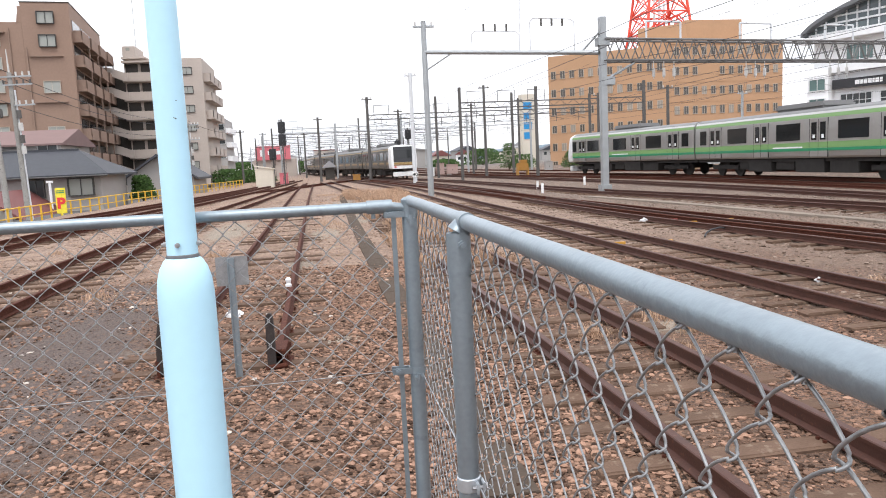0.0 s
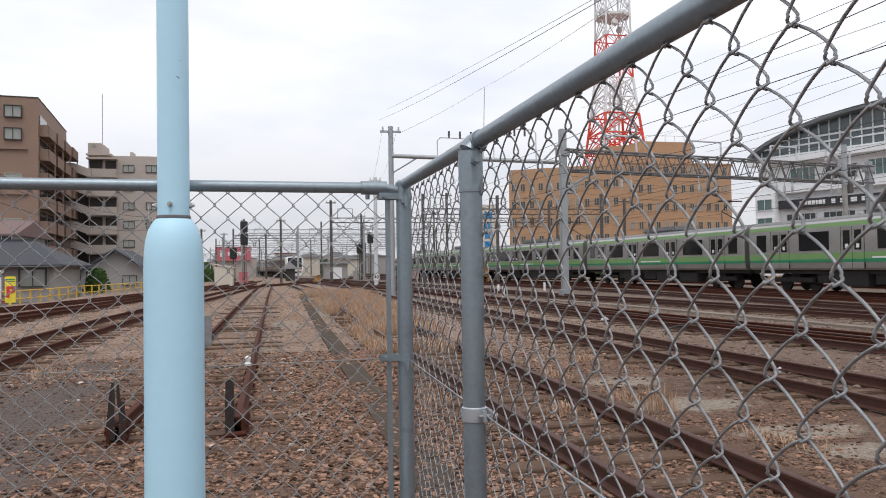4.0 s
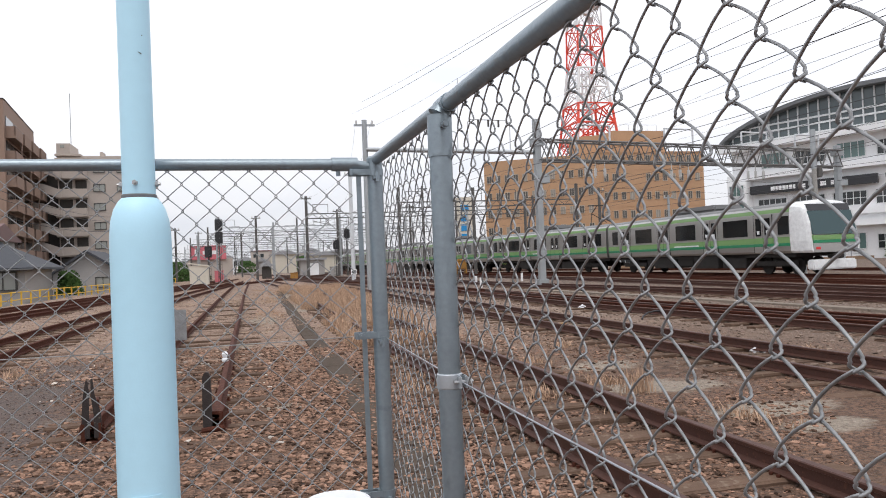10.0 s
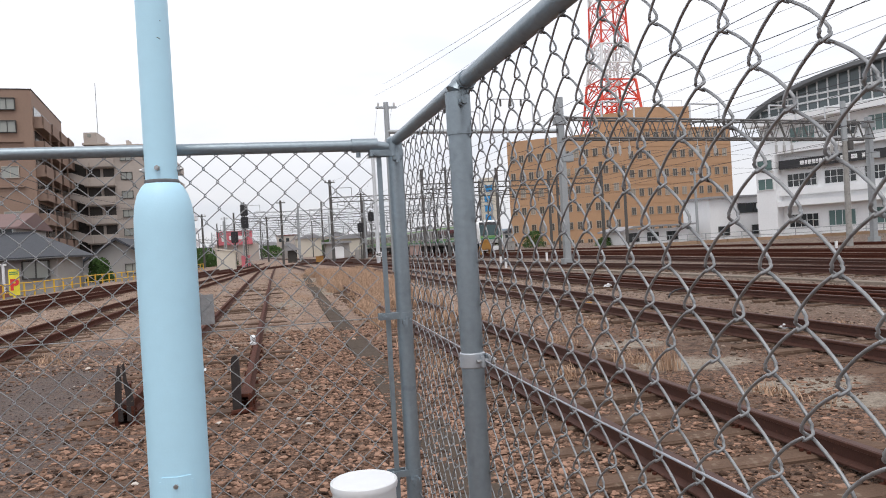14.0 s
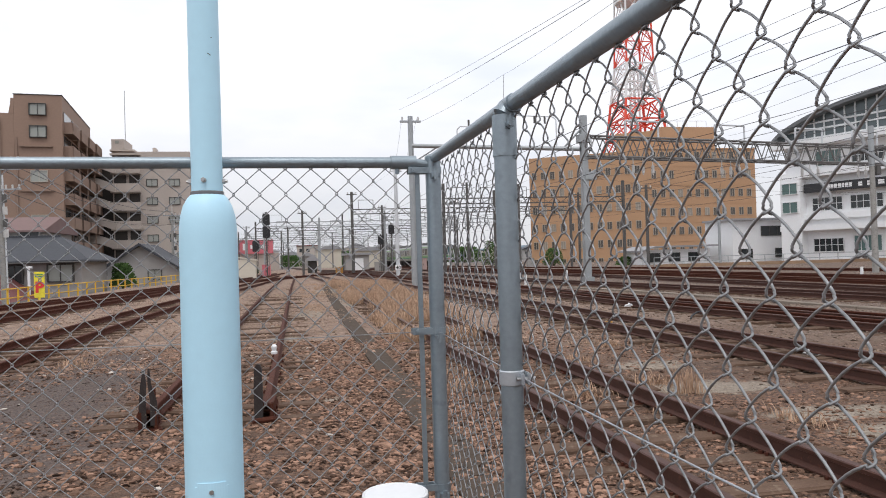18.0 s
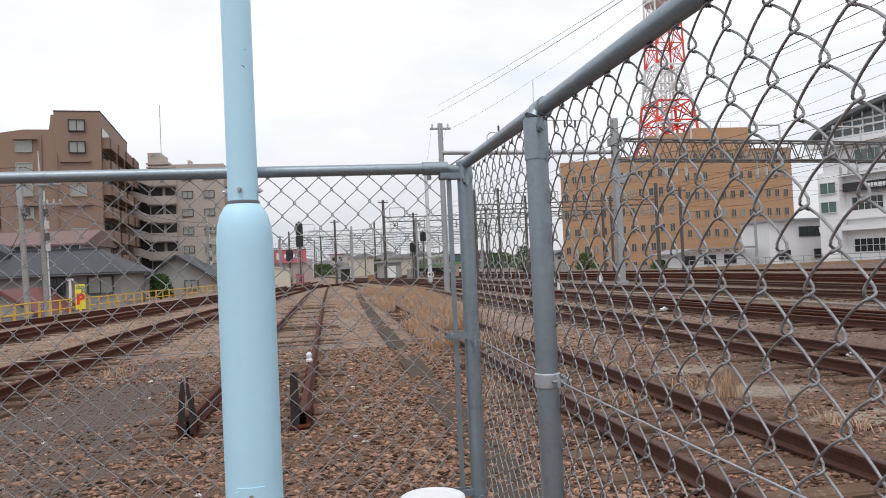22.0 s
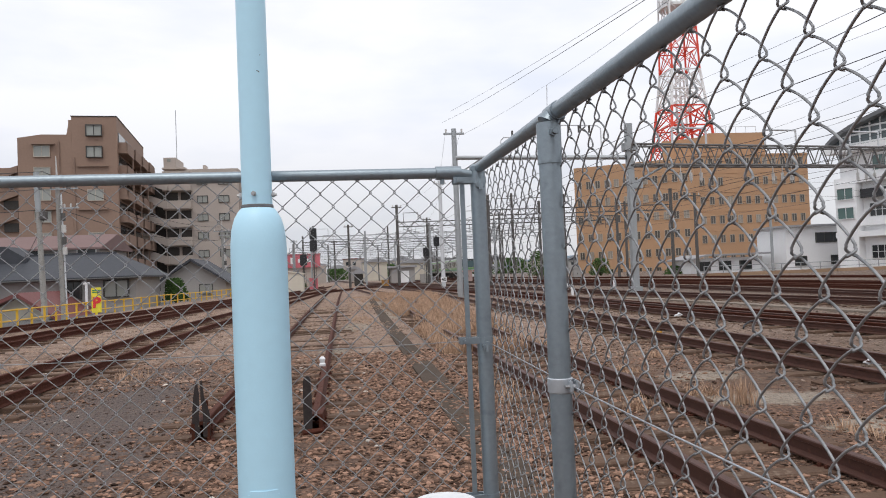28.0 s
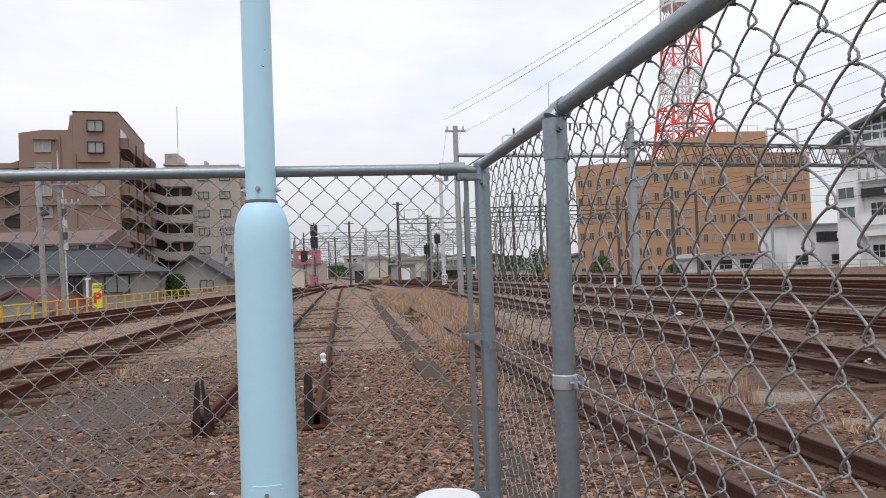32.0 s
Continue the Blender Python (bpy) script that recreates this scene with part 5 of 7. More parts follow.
def build_car(kind, end):
    """A carriage 19.5 m long, its travel along +y. end: -1 for a cab at the tail, 1 at the head, 0 for none."""
    green = kind == "green"
    L = 9.72
    body_mat = STEEL_BODY if green else STEEL_DARK
    label = ("stainless commuter train carriage with light and dark green stripes" if green else "dull stainless commuter train carriage with brown stripe")
    car = thing("train_carriage", label, "train", group="green train" if green else "departing train")
    bm = bmesh.new()
    cab = 1.2 if end else 0.0
    y0, y1 = -L + (cab if end < 0 else 0), L - (cab if end > 0 else 0)
    shell(bm, y0, y1, car_section())
    part("body", bm, body_mat, car)
    bm = bmesh.new()
    shell(bm, y0 + 0.1, y1 - 0.1, [(1.33, 3.31), (1.26, 3.385), (1.0, 3.49), (0.0, 3.57)])
    part("roof", bm, TRAIN_ROOF, car)
    bm = bmesh.new()
    box(bm, -0.95, 0.95, -2.0, 2.0, 3.50, 3.86, 0.12)
    part("air_conditioner", bm, TRAIN_ROOF, car)
    if not end:
        bm = bmesh.new()
        for y in (-6.0,):
            rod(bm, (-0.7, y - 0.7, 3.75), (0, y + 0.3, 4.5), 0.03, 6)
            rod(bm, (0.7, y - 0.7, 3.75), (0, y + 0.3, 4.5), 0.03, 6)
            rod(bm, (0, y + 0.3, 4.5), (0, y - 0.5, 5.05), 0.03, 6)
            rod(bm, (-0.8, y - 0.5, 5.05), (0.8, y - 0.5, 5.05), 0.04, 6)
        part("pantograph", bm, UNDER, car)
    doors = [-7.25, -2.42, 2.42, 7.25] if not end else [-7.25 + (0.6 if end < 0 else 0), -2.3, 2.5, 7.25 - (0.6 if end > 0 else 0)]
    for s in (-1, 1):
        if green:
            bm = bmesh.new()
            band(bm, s, y0, y1, 3.01, 3.19, 0.006)
            part("light_stripe", bm, GREEN_LIGHT, car)
            bm = bmesh.new()
            panel(bm, s, y0, y1, 1.545, 1.83, 0.006)
            part("light_stripe", bm, GREEN_LIGHT, car)
            bm = bmesh.new()
            panel(bm, s, y0, y1, 1.40, 1.54, 0.006)
            part("dark_stripe", bm, GREEN_DARK, car)
        else:
            bm = bmesh.new()
            panel(bm, s, y0, y1, 1.62, 1.74, 0.006)
            part("orange_stripe", bm, ORANGE_STRIPE, car)
            bm = bmesh.new()
            band(bm, s, y0, y1, 3.04, 3.13, 0.006)
            part("orange_stripe", bm, ORANGE_STRIPE, car)
            bm = bmesh.new()
            panel(bm, s, y0, y1, 1.48, 1.60, 0.006)
            part("brown_stripe", bm, BROWN_STRIPE, car)
        for y in doors:
            bm = bmesh.new()
            panel(bm, s, y - 0.66, y - 0.012, 1.12, 2.95, 0.010)
            panel(bm, s, y + 0.012, y + 0.66, 1.12, 2.95, 0.010)
            door = part("door", bm, body_mat, car)
            if green:
                bm = bmesh.new()
                panel(bm, s, y - 0.66, y + 0.66, 1.545, 1.83, 0.012)
                part("door_stripe", bm, GREEN_LIGHT, door)
                bm = bmesh.new()
                panel(bm, s, y - 0.66, y + 0.66, 1.40, 1.54, 0.012)
                part("door_stripe", bm, GREEN_DARK, door)
            for q in (-0.33, 0.33):
                bm = bmesh.new()
                panel(bm, s, y + q - 0.20, y + q + 0.20, 1.93, 2.80, 0.016)
                part("door_window", bm, PANE_TRAIN, door)
                if green:
                    bm = bmesh.new()
                    panel(bm, s, y + q - 0.09, y + q + 0.09, 2.02, 2.20, 0.019)
                    part("door_sticker", bm, WHITE_SIGN, door)
            bm = bmesh.new()
            panel(bm, s, y - 0.70, y - 0.675, 1.10, 2.98, 0.006)
            panel(bm, s, y + 0.675, y + 0.70, 1.10, 2.98, 0.006)
            panel(bm, s, y - 0.012, y + 0.012, 1.12, 2.95, 0.014)
            part("door_seam", bm, UNDER, car)
        for a, b in zip(doors, doors[1:]):
            y = (a + b) / 2
            bm = bmesh.new()
            panel(bm, s, y - 1.0, y + 1.0, 1.95, 2.82, 0.012)
            part("side_window", bm, PANE_TRAIN, car)
        for y, w in ((doors[0] - 1.45, 0.38), (doors[-1] + 1.45, 0.38)):
            if y0 + 0.3 < y < y1 - 0.3:
                bm = bmesh.new()
                panel(bm, s, y - w, y + w, 1.95, 2.82, 0.012)
                part("side_window", bm, PANE_TRAIN, car)
        if green:
            bm = bmesh.new()
            panel(bm, s, -1.2, 1.3, 1.56, 1.63, 0.009)
            part("name_bar", bm, WHITE_SIGN, car)
    for y in (-6.9, 6.9):
        bm = bmesh.new()
        for s in (-0.95, 0.95):
            box(bm, s - 0.07, s + 0.07, y - 1.45, y + 1.45, 0.42, 0.68, 0.03)
        box(bm, -0.9, 0.9, y - 0.35, y + 0.35, 0.45, 0.95)
        part("bogie_frame", bm, UNDER, car)
        for q in (-1.05, 1.05):
            for s in (-0.57, 0.57):
                bm = bmesh.new()
                rod(bm, (s - 0.06, y + q, 0.43), (s + 0.06, y + q, 0.43), 0.43, 16)
                part("wheel", bm, UNDER, car)
    bm = bmesh.new()
    for a, b, d in ((-4.9, -2.9, 1.2), (-2.6, -0.3, 1.25), (0.0, 1.6, 1.1), (1.8, 4.0, 1.25), (4.2, 5.1, 1.1)):
        box(bm, -d, d, a, b, 0.32 + 0.1 * (d < 1.15), 1.02, 0.03)
    part("underfloor_gear", bm, UNDER, car)
    bm = bmesh.new()
    box(bm, -1.2, 1.2, y0, y1, 0.86, 1.03)
    part("floor_frame", bm, UNDER, car)
    for e in (-1, 1):
        if e != end:
            bm = bmesh.new()
            ya, yb = sorted((e * (L - 0.02), e * (L + 0.26)))
            box(bm, -0.62, 0.62, ya, yb, 1.1, 3.3)
            part("gangway", bm, UNDER, car)
    if end:
        build_cab(car, kind, end, L)
    return car


def build_cab(car, kind, e, L):
    half = car_section()
    # sloping front
    bm = bmesh.new()
    rings = []
    for k, (dy, sx, dz) in enumerate(((0.0, 1.0, 0.0), (0.55, 0.985, 0.0), (1.0, 0.95, -0.05), (1.2, 0.90, -0.12))):
        ring = []
        for x, z in half + [(-x, z) for x, z in reversed(half[:-1])]:
            lean = max(0, (z - 2.0)) * (0.34 if kind == "green" else 0.12) * (dy / 1.2)
            ring.append(bm.verts.new((x * sx, e * (L - 1.2 + dy - lean), z + (dz if z > 3.0 else 0))))
        rings.append(ring)
    n = len(rings[0])
    for a, b in zip(rings, rings[1:]):
        for k in range(n):
            bm.faces.new((a[k], a[(k + 1) % n], b[(k + 1) % n], b[k]))
    bm.faces.new(rings[-1])
    bmesh.ops.recalc_face_normals(bm, faces=bm.faces[:])
    part("cab_shell", bm, WHITE_FACE, car, "white cab front")

    def face(name, x0, x1, z0, z1, mat, out=0.02):
        bm = bmesh.new()
        lean = 0.34 if kind == "green" else 0.12
        pts = [(x0, z0), (x1, z0), (x1, z1), (x0, z1)]
        v = [[bm.verts.new((x, e * (L + o - max(0, z - 2.0) * lean), z)) for x, z in pts] for o in (-0.15, out)]
        for k in range(4):
            bm.faces.new((v[0][k], v[0][(k + 1) % 4], v[1][(k + 1) % 4], v[1][k]))
        bm.faces.new(v[1])
        bm.faces.new(v[0][::-1])
        bmesh.ops.recalc_face_normals(bm, faces=bm.faces[:])
        return part(name, bm, mat, car)

    if kind == "green":
        face("windscreen", -1.20, 1.20, 1.88, 2.98, PANE_CAB)
        face("destination_panel", -1.16, 1.16, 2.985, 3.30, BLACK_FACE)
        face("front_stripe", -1.22, 1.22, 1.62, 1.84, GREEN_LIGHT, 0.022)
        face("front_dark_stripe", -1.20, 1.20, 1.48, 1.61, GREEN_DARK, 0.022)
        face("front_apron", -1.22, 1.22, 1.06, 1.46, STEEL_BODY, 0.022)
    else:
        face("black_front", -1.12, 1.12, 1.72, 3.32, BLACK_FACE)
        face("windscreen", -0.98, 0.98, 2.15, 3.0, PANE_TRAIN, 0.03)
        face("front_orange_stripe", -1.12, 1.12, 1.50, 1.70, ORANGE_STRIPE, 0.024)
        face("front_brown_stripe", -1.12, 1.12, 1.38, 1.49, BROWN_STRIPE, 0.024)
    for s in (-1, 1):
        face("tail_lamp", s * 0.98 - 0.12, s * 0.98 + 0.12, 1.18, 1.30, RED_LETTER if e < 0 else WHITE_SIGN, 0.035)
    bm = bmesh.new()
    ya, yb = sorted((e * (L - 0.5), e * (L - 0.05)))
    box(bm, -1.2, 1.2, ya, yb, 0.25, 0.72, 0.06)
    part("skirt", bm, WHITE_FACE, car, "white obstacle guard")
    bm = bmesh.new()
    rod(bm, (0, e * (L - 0.4), 0.88), (0, e * (L + 0.35), 0.88), 0.13, 10)
    part("coupler", bm, UNDER, car)


GREEN_CARS, DARK_CARS = [], []


def build_trains():
    tail, mid, head = build_car("green", -1), build_car("green", 0), build_car("green", 1)
    GREEN_CARS.extend([tail, mid] + [copy_thing(mid, pose(0, 0, 0)) for _ in range(5)] + [head])
    tail, mid, head = build_car("dark", -1), build_car("dark", 0), build_car("dark", 1)
    DARK_CARS.extend([tail, mid] + [copy_thing(mid, pose(0, 0, 0)) for _ in range(2)] + [head])


build_trains()


class Line:
    """A track's centre line by arc length."""

    def __init__(self, key):
        pts = along(TRACKS[key], 1.0)
        self.p = np.array([(a, b) for a, b, _ in pts])
        self.s = np.r_[0, np.cumsum(np.hypot(*np.diff(self.p, axis=0).T))]

    def at(self, s):
        x, y = (float(np.interp(s, self.s, self.p[:, k])) for k in (0, 1))
        return x, y

    def where(self, y):
        return float(np.interp(y, self.p[:, 1], self.s))

    def placed(self, s):
        (xa, ya), (xb, yb) = self.at(s - 6.9), self.at(s + 6.9)
        x, y = (xa + xb) / 2, (ya + yb) / 2
        return pose(x, y, ground_z(x, y) + RAIL_Z, 0, 0, math.degrees(math.atan2(-(xb - xa), yb - ya)))


def motions():
    for cars, key, tail_y in ((GREEN_CARS, "green_line", [(0, -94.6), (1, -82.2), (3, -57.4), (6, -20.5), (8, 4.0), (9, 15.9), (10, 28.0), (10.5, 33.9), (11, 40.9), (12, 54.6), (13, 65.9), (14, 75.7), (16, 91.0), (18, 106.0), (20, 118.0), (22, 122.0), (32, 122.0)]), (DARK_CARS, "fourth", [(0, 77.0), (1, 90.0), (2, 101.5), (3, 112.0), (3.5, 118.0), (5.5, 141.0), (7, 165.0), (8, 181.0), (9, 196.0), (14, 270.0), (32, 330.0)])):
        line = Line(key)
        ts, ss = [t for t, _ in tail_y], [line.where(y) for _, y in tail_y]
        for k, car in enumerate(cars):
            rows = []
            for step in range(0, 33):
                s = float(np.interp(step, ts, ss)) + 9.75 + 20.0 * k
                rows.append((float(step), line.placed(s)))
            walk(car, rows)


# ---- masts, gantries and wires ----
def pipe_mast(x, y, h, mat, label, r=0.14, group="overhead line masts", arms=True):
    t = thing("overhead_mast", label, "mast", x, y, ground_z(x, y), group=group)
    bm = bmesh.new()
    rod(bm, (0, 0, -0.2), (0, 0, h), r * 1.08, 16, r * 0.9)
    part("pole", bm, mat, t, smooth=True)
    if arms:
        bm = bmesh.new()
        box(bm, -0.55, 0.55, -0.06, 0.06, h - 0.32, h - 0.22)
        part("cross_arm", bm, mat, t)
        for s in (-0.42, 0.42):
            bm = bmesh.new()
            rod(bm, (s, 0, h - 0.22), (s, 0, h - 0.02), 0.05, 8)
            part("insulator", bm, INSULATOR, t)
    return t


MAST_MID = paint("weathered_truss_steel", (0.17, 0.165, 0.16), 0.6, 0.3, 0.25, 2)


def build_gantry():
    gx, gy = 14.1, 34.0
    g = thing("truss_gantry", "grey steel overhead line gantry with a lattice truss beam", "gantry", 0, 0, 0)
    for x, y, h in ((gx, gy, 8.3), (35.5, 37.77, 7.6)):
        bm = bmesh.new()
        box(bm, x - 0.16, x + 0.16, y - 0.16, y + 0.16, -0.4, h, 0.02)
        box(bm, x - 0.26, x + 0.26, y - 0.26, y + 0.26, -0.4, 0.35, 0.02)
        col = part("column", bm, MAST, g)
        bm = bmesh.new()
        box(bm, x - 0.30, x + 0.30, y - 0.24, y + 0.24, 6.95, 7.35, 0.02)
        part("bracket", bm, MAST, col)
        bm = bmesh.new()
        box(bm, x - 0.05, x + 0.55, y - 0.2, y + 0.2, 5.1, 5.5, 0.02)
        part("junction_box", bm, MAST, col)
    a, b = Vector((gx, gy, 0)), Vector((35.5, 37.77, 0))
    n = 24
    side = (b - a).normalized().cross(Vector((0, 0, 1))) * 0.35
    for s in (-1, 1):
        for z in (6.25, 7.25):
            bm = bmesh.new()
            rod(bm, a + side * s + Vector((0, 0, z)), b + side * s + Vector((0, 0, z)), 0.055, 6)
            part("truss_chord", bm, MAST_MID, g)
    bm = bmesh.new()
    for k in range(n):
        p, q, m = a.lerp(b, k / n), a.lerp(b, (k + 1) / n), a.lerp(b, (k + 0.5) / n)
        for s in (-1, 1):
            rod(bm, p + side * s + Vector((0, 0, 6.25)), m + side * s + Vector((0, 0, 7.25)), 0.03, 5)
            rod(bm, m + side * s + Vector((0, 0, 7.25)), q + side * s + Vector((0, 0, 6.25)), 0.03, 5)
        rod(bm, p + side + Vector((0, 0, 7.25)), p - side + Vector((0, 0, 7.25)), 0.025, 5)
        rod(bm, p + side + Vector((0, 0, 6.25)), p - side + Vector((0, 0, 6.25)), 0.025, 5)
    part("truss_lattice", bm, MAST_MID, g)
    bm = bmesh.new()
    rod(bm, (gx - 0.9, gy + 0.4, 6.75), (gx - 0.15, gy, 7.6), 0.05, 8)
    rod(bm, (gx + 0.2, gy, 5.4), (gx + 1.9, gy + 0.7, 6.2), 0.06, 8)
    part("brace", bm, MAST, g)
    # hangers and raised wire supports
    for k, u in enumerate((0.16, 0.42, 0.68, 0.88)):
        p = a.lerp(b, u)
        bm = bmesh.new()
        for d in (-1.0, 1.0):
            q = p + (b - a).normalized() * d
            rod(bm, q + Vector((0, 0, 7.25)), q + Vector((0, 0, 8.15)), 0.05, 6)
        q0, q1 = p - (b - a).normalized(), p + (b - a).normalized()
        rod(bm, q0 + Vector((0, 0, 8.15)), q1 + Vector((0, 0, 8.15)), 0.05, 6)
        part("wire_support", bm, MAST_WHITE, g)
        for d in (-0.6, 0.0, 0.6):
            bm = bmesh.new()
            q = p + (b - a).normalized() * d
            rod(bm, q + Vector((0, 0, 6.25)), q + Vector((0, 0, 5.4)), 0.025, 6)
            rod(bm, q + Vector((0, 0, 5.9)), q + Vector((0, 0, 5.5)), 0.08, 8)
            part("insulator", bm, INSULATOR, g)
    # single pipe beam from the near mast
    mx, my = 6.15, 38.2
    m = pipe_mast(mx, my, 9.0, MAST, "tall grey pipe mast carrying one end of a pipe beam", 0.15)
    bm = bmesh.new()
    rod(bm, (0, 0, 7.45), (gx - mx - 0.2, gy - my, 6.65), 0.11, 12)
    part("pipe_beam", bm, MAST, m, smooth=True)
    bm = bmesh.new()
    rod(bm, (0, 0, 6.5), (1.3, -0.7, 7.28), 0.04, 6)
    part("strut", bm, MAST, m)
    f = (gy - my) / (gx - mx)

    def on_beam(x, z):
        return (x, x * f, z)

    # one frame with standing insulators and a tall rod, one with hanging insulators
    for a, b, za, zb, post, hang in ((2.25, 4.4, 8.26, 8.02, 10.7, False), (4.88, 6.78, 8.58, 8.36, 8.36, True)):
        bm = bmesh.new()
        rod(bm, on_beam(a, 7.45 - a * 0.105), on_beam(a, za - 0.15), 0.03, 6)
        rod(bm, on_beam(a, za - 0.15), on_beam(a + 0.15, za), 0.03, 6)
        rod(bm, on_beam(a + 0.15, za), on_beam(b - 0.15, zb), 0.03, 6)
        rod(bm, on_beam(b - 0.15, zb), on_beam(b, zb - 0.15), 0.03, 6)
        rod(bm, on_beam(b, 7.45 - b * 0.105), on_beam(b, zb - 0.15), 0.03, 6)
        part("wire_support", bm, MAST_WHITE, m)
        if not hang:
            bm = bmesh.new()
            rod(bm, on_beam(b + 0.02, zb - 0.15), on_beam(b + 0.1, post), 0.022, 6)
            part("earth_rod", bm, MAST_WHITE, m)
        for d in (0.26, 0.5, 0.74):
            x, z = a + (b - a) * d, za + (zb - za) * d
            bm = bmesh.new()
            rod(bm, on_beam(x, z - (0.36 if hang else 0)), on_beam(x, z + (0 if hang else 0.36)), 0.055, 8)
            part("insulator", bm, MAST_DARK, m)


build_gantry()
distance_mast = pipe_mast(8.7, 63.5, 9.4, MAST_WHITE, "pale pipe mast with a small plate numbered 40", 0.17)


def digits(text, size, mat, parent, m):
    curve = bpy.data.curves.new("digits", "FONT")
    curve.body, curve.size, curve.extrude, curve.align_x, curve.offset = text, size, 0.004, "CENTER", size * 0.02
    temp = new("digits", curve)
    me = bpy.data.meshes.new_from_object(temp.evaluated_get(bpy.context.evaluated_depsgraph_get()))
    bpy.data.objects.remove(temp)
    me.materials.clear()
    me.materials.append(mat)
    ob = new("digits", me)
    ob.parent = parent
    ob.matrix_basis = m


def distance_plate():
    bm = bmesh.new()
    box(bm, -0.26, 0.26, -0.225, -0.20, 0.55, 1.0, 0.01)
    plate = part("number_plate", bm, WHITE_SIGN, distance_mast, "white plate with black number 40")
    digits("40", 0.42, BLACK_SIGN, plate, pose(0, -0.231, 0.63, 90, 0, 0))


distance_plate()
pipe_mast(6.1, 80, 8.9, MAST_DARK, "dark lattice-braced mast over the far tracks", 0.16)


def portal(y, xs, h, mat, label, beam=0.5):
    """A light overhead line portal across several tracks."""
    p = thing("line_portal", label, "gantry", 0, y, 0, group="far line portals")
    for x in xs:
        bm = bmesh.new()
        box(bm, x - 0.12, x + 0.12, -0.12, 0.12, -0.4, h + random.Random(int(x * 10)).uniform(0.4, 2.4), 0.0)
        part("post", bm, mat, p)
    bm = bmesh.new()
    a, b = xs[0], xs[-1]
    for z in (h, h - beam):
        box(bm, a, b, -0.05, 0.05, z - 0.05, z + 0.05)
    n = max(4, int((b - a) / 1.2))
    for k in range(n):
        u0, u1, um = a + (b - a) * k / n, a + (b - a) * (k + 1) / n, a + (b - a) * (k + 0.5) / n
        rod(bm, (u0, 0, h - beam), (um, 0, h), 0.025, 4)
        rod(bm, (um, 0, h), (u1, 0, h - beam), 0.025, 4)
    part("beam", bm, mat, p)
    rnd = random.Random(int(y))
    x = a + 1.5
    while x < b - 1:
        bm = bmesh.new()
        rod(bm, (x, 0, h - beam), (x, 0, h - beam - 0.9), 0.035, 5)
        rod(bm, (x - 0.9, 0, h - beam - 0.25), (x + 0.9, 0, h - beam - 0.7), 0.03, 5)
        if rnd.random() < 0.6:
            rod(bm, (x - 0.8, 0, h), (x - 0.8, 0, h + 1.0), 0.03, 5)
            rod(bm, (x + 0.8, 0, h), (x + 0.8, 0, h + 1.0), 0.03, 5)
            rod(bm, (x - 0.8, 0, h + 1.0), (x + 0.8, 0, h + 1.0), 0.03, 5)
        part("registration_arm", bm, mat, p)
        x += rnd.uniform(2.2, 3.6)


for y, xs, h, m in ((66, (13.4, 20.5, 31), 6.9, MAST_DARK), (80, (6.1, 13.5, 22, 31), 7.0, MAST_DARK), (100, (-4, 3.2, 12, 21, 30), 6.8, MAST), (118, (-6, 7.4, 14, 26), 6.9, MAST_DARK), (140, (-9, 4.2, 10, 18, 28), 6.9, MAST), (165, (-12, -3, 8, 20, 30), 6.9, MAST_DARK), (200, (-16, -6, 6, 18, 30), 6.9, MAST), (250, (-24, -4, 8, 24), 7, MAST_DARK), (310, (-34, -14, 6, 26), 7, MAST_DARK)):
    portal(y, xs, h, m, "steel overhead line portal over the far tracks")
for x, y, h, m in ((0.9, 90, 7.6, MAST_DARK), (-1.2, 126, 7.4, MAST_DARK), (17.5, 74, 9.2, MAST_DARK), (20.0, 92, 8.8, MAST_DARK), (27.2, 96, 9.6, MAST_DARK), (11.2, 96, 8.6, MAST_DARK), (-7.5, 120, 7.4, MAST), (32.0, 80, 8.6, MAST_DARK), (31.4, 62, 7.6, MAST_DARK), (-9.5, 105, 7.2, MAST_DARK), (43.5, 70, 7.5, MAST)):
    pipe_mast(x, y, h, m, "overhead line mast among the far tracks", 0.14)


def build_signals():
    for x, y, h, big in ((-2.95, 80, 6.9, True), (-4.2, 83, 4.2, False), (12.2, 95, 6.2, False), (10.9, 96, 4.9, False)):
        s = thing("railway_signal", "black railway colour-light signal on a mast with a ladder", "signal", x, y, 0, group="signals")
        bm = bmesh.new()
        rod(bm, (0, 0, -0.1), (0, 0, h), 0.09, 10)
        part("mast", bm, MAST_DARK, s)
        for z in ((h - 0.9, h - 2.2) if big else (h - 0.9,)):
            bm = bmesh.new()
            box(bm, -0.38, 0.38, -0.35, -0.1, z - 0.55, z + 0.65, 0.06)
            head = part("signal_head", bm, BLACK_SIGN, s)
            for k in (-0.3, 0.05, 0.4):
                bm = bmesh.new()
                rod(bm, (0, -0.55, z + k), (0, -0.34, z + k), 0.13, 12)
                part("lens_hood", bm, BLACK_SIGN, head)
        bm = bmesh.new()
        for q in (-0.2, 0.2):
            rod(bm, (q, 0.35, 0), (q, 0.35, h - 1), 0.02, 5)
        for k in range(int((h - 1) / 0.35)):
            rod(bm, (-0.2, 0.35, k * 0.35 + 0.2), (0.2, 0.35, k * 0.35 + 0.2), 0.015, 5)
        part("ladder", bm, MAST_DARK, s)


build_signals()


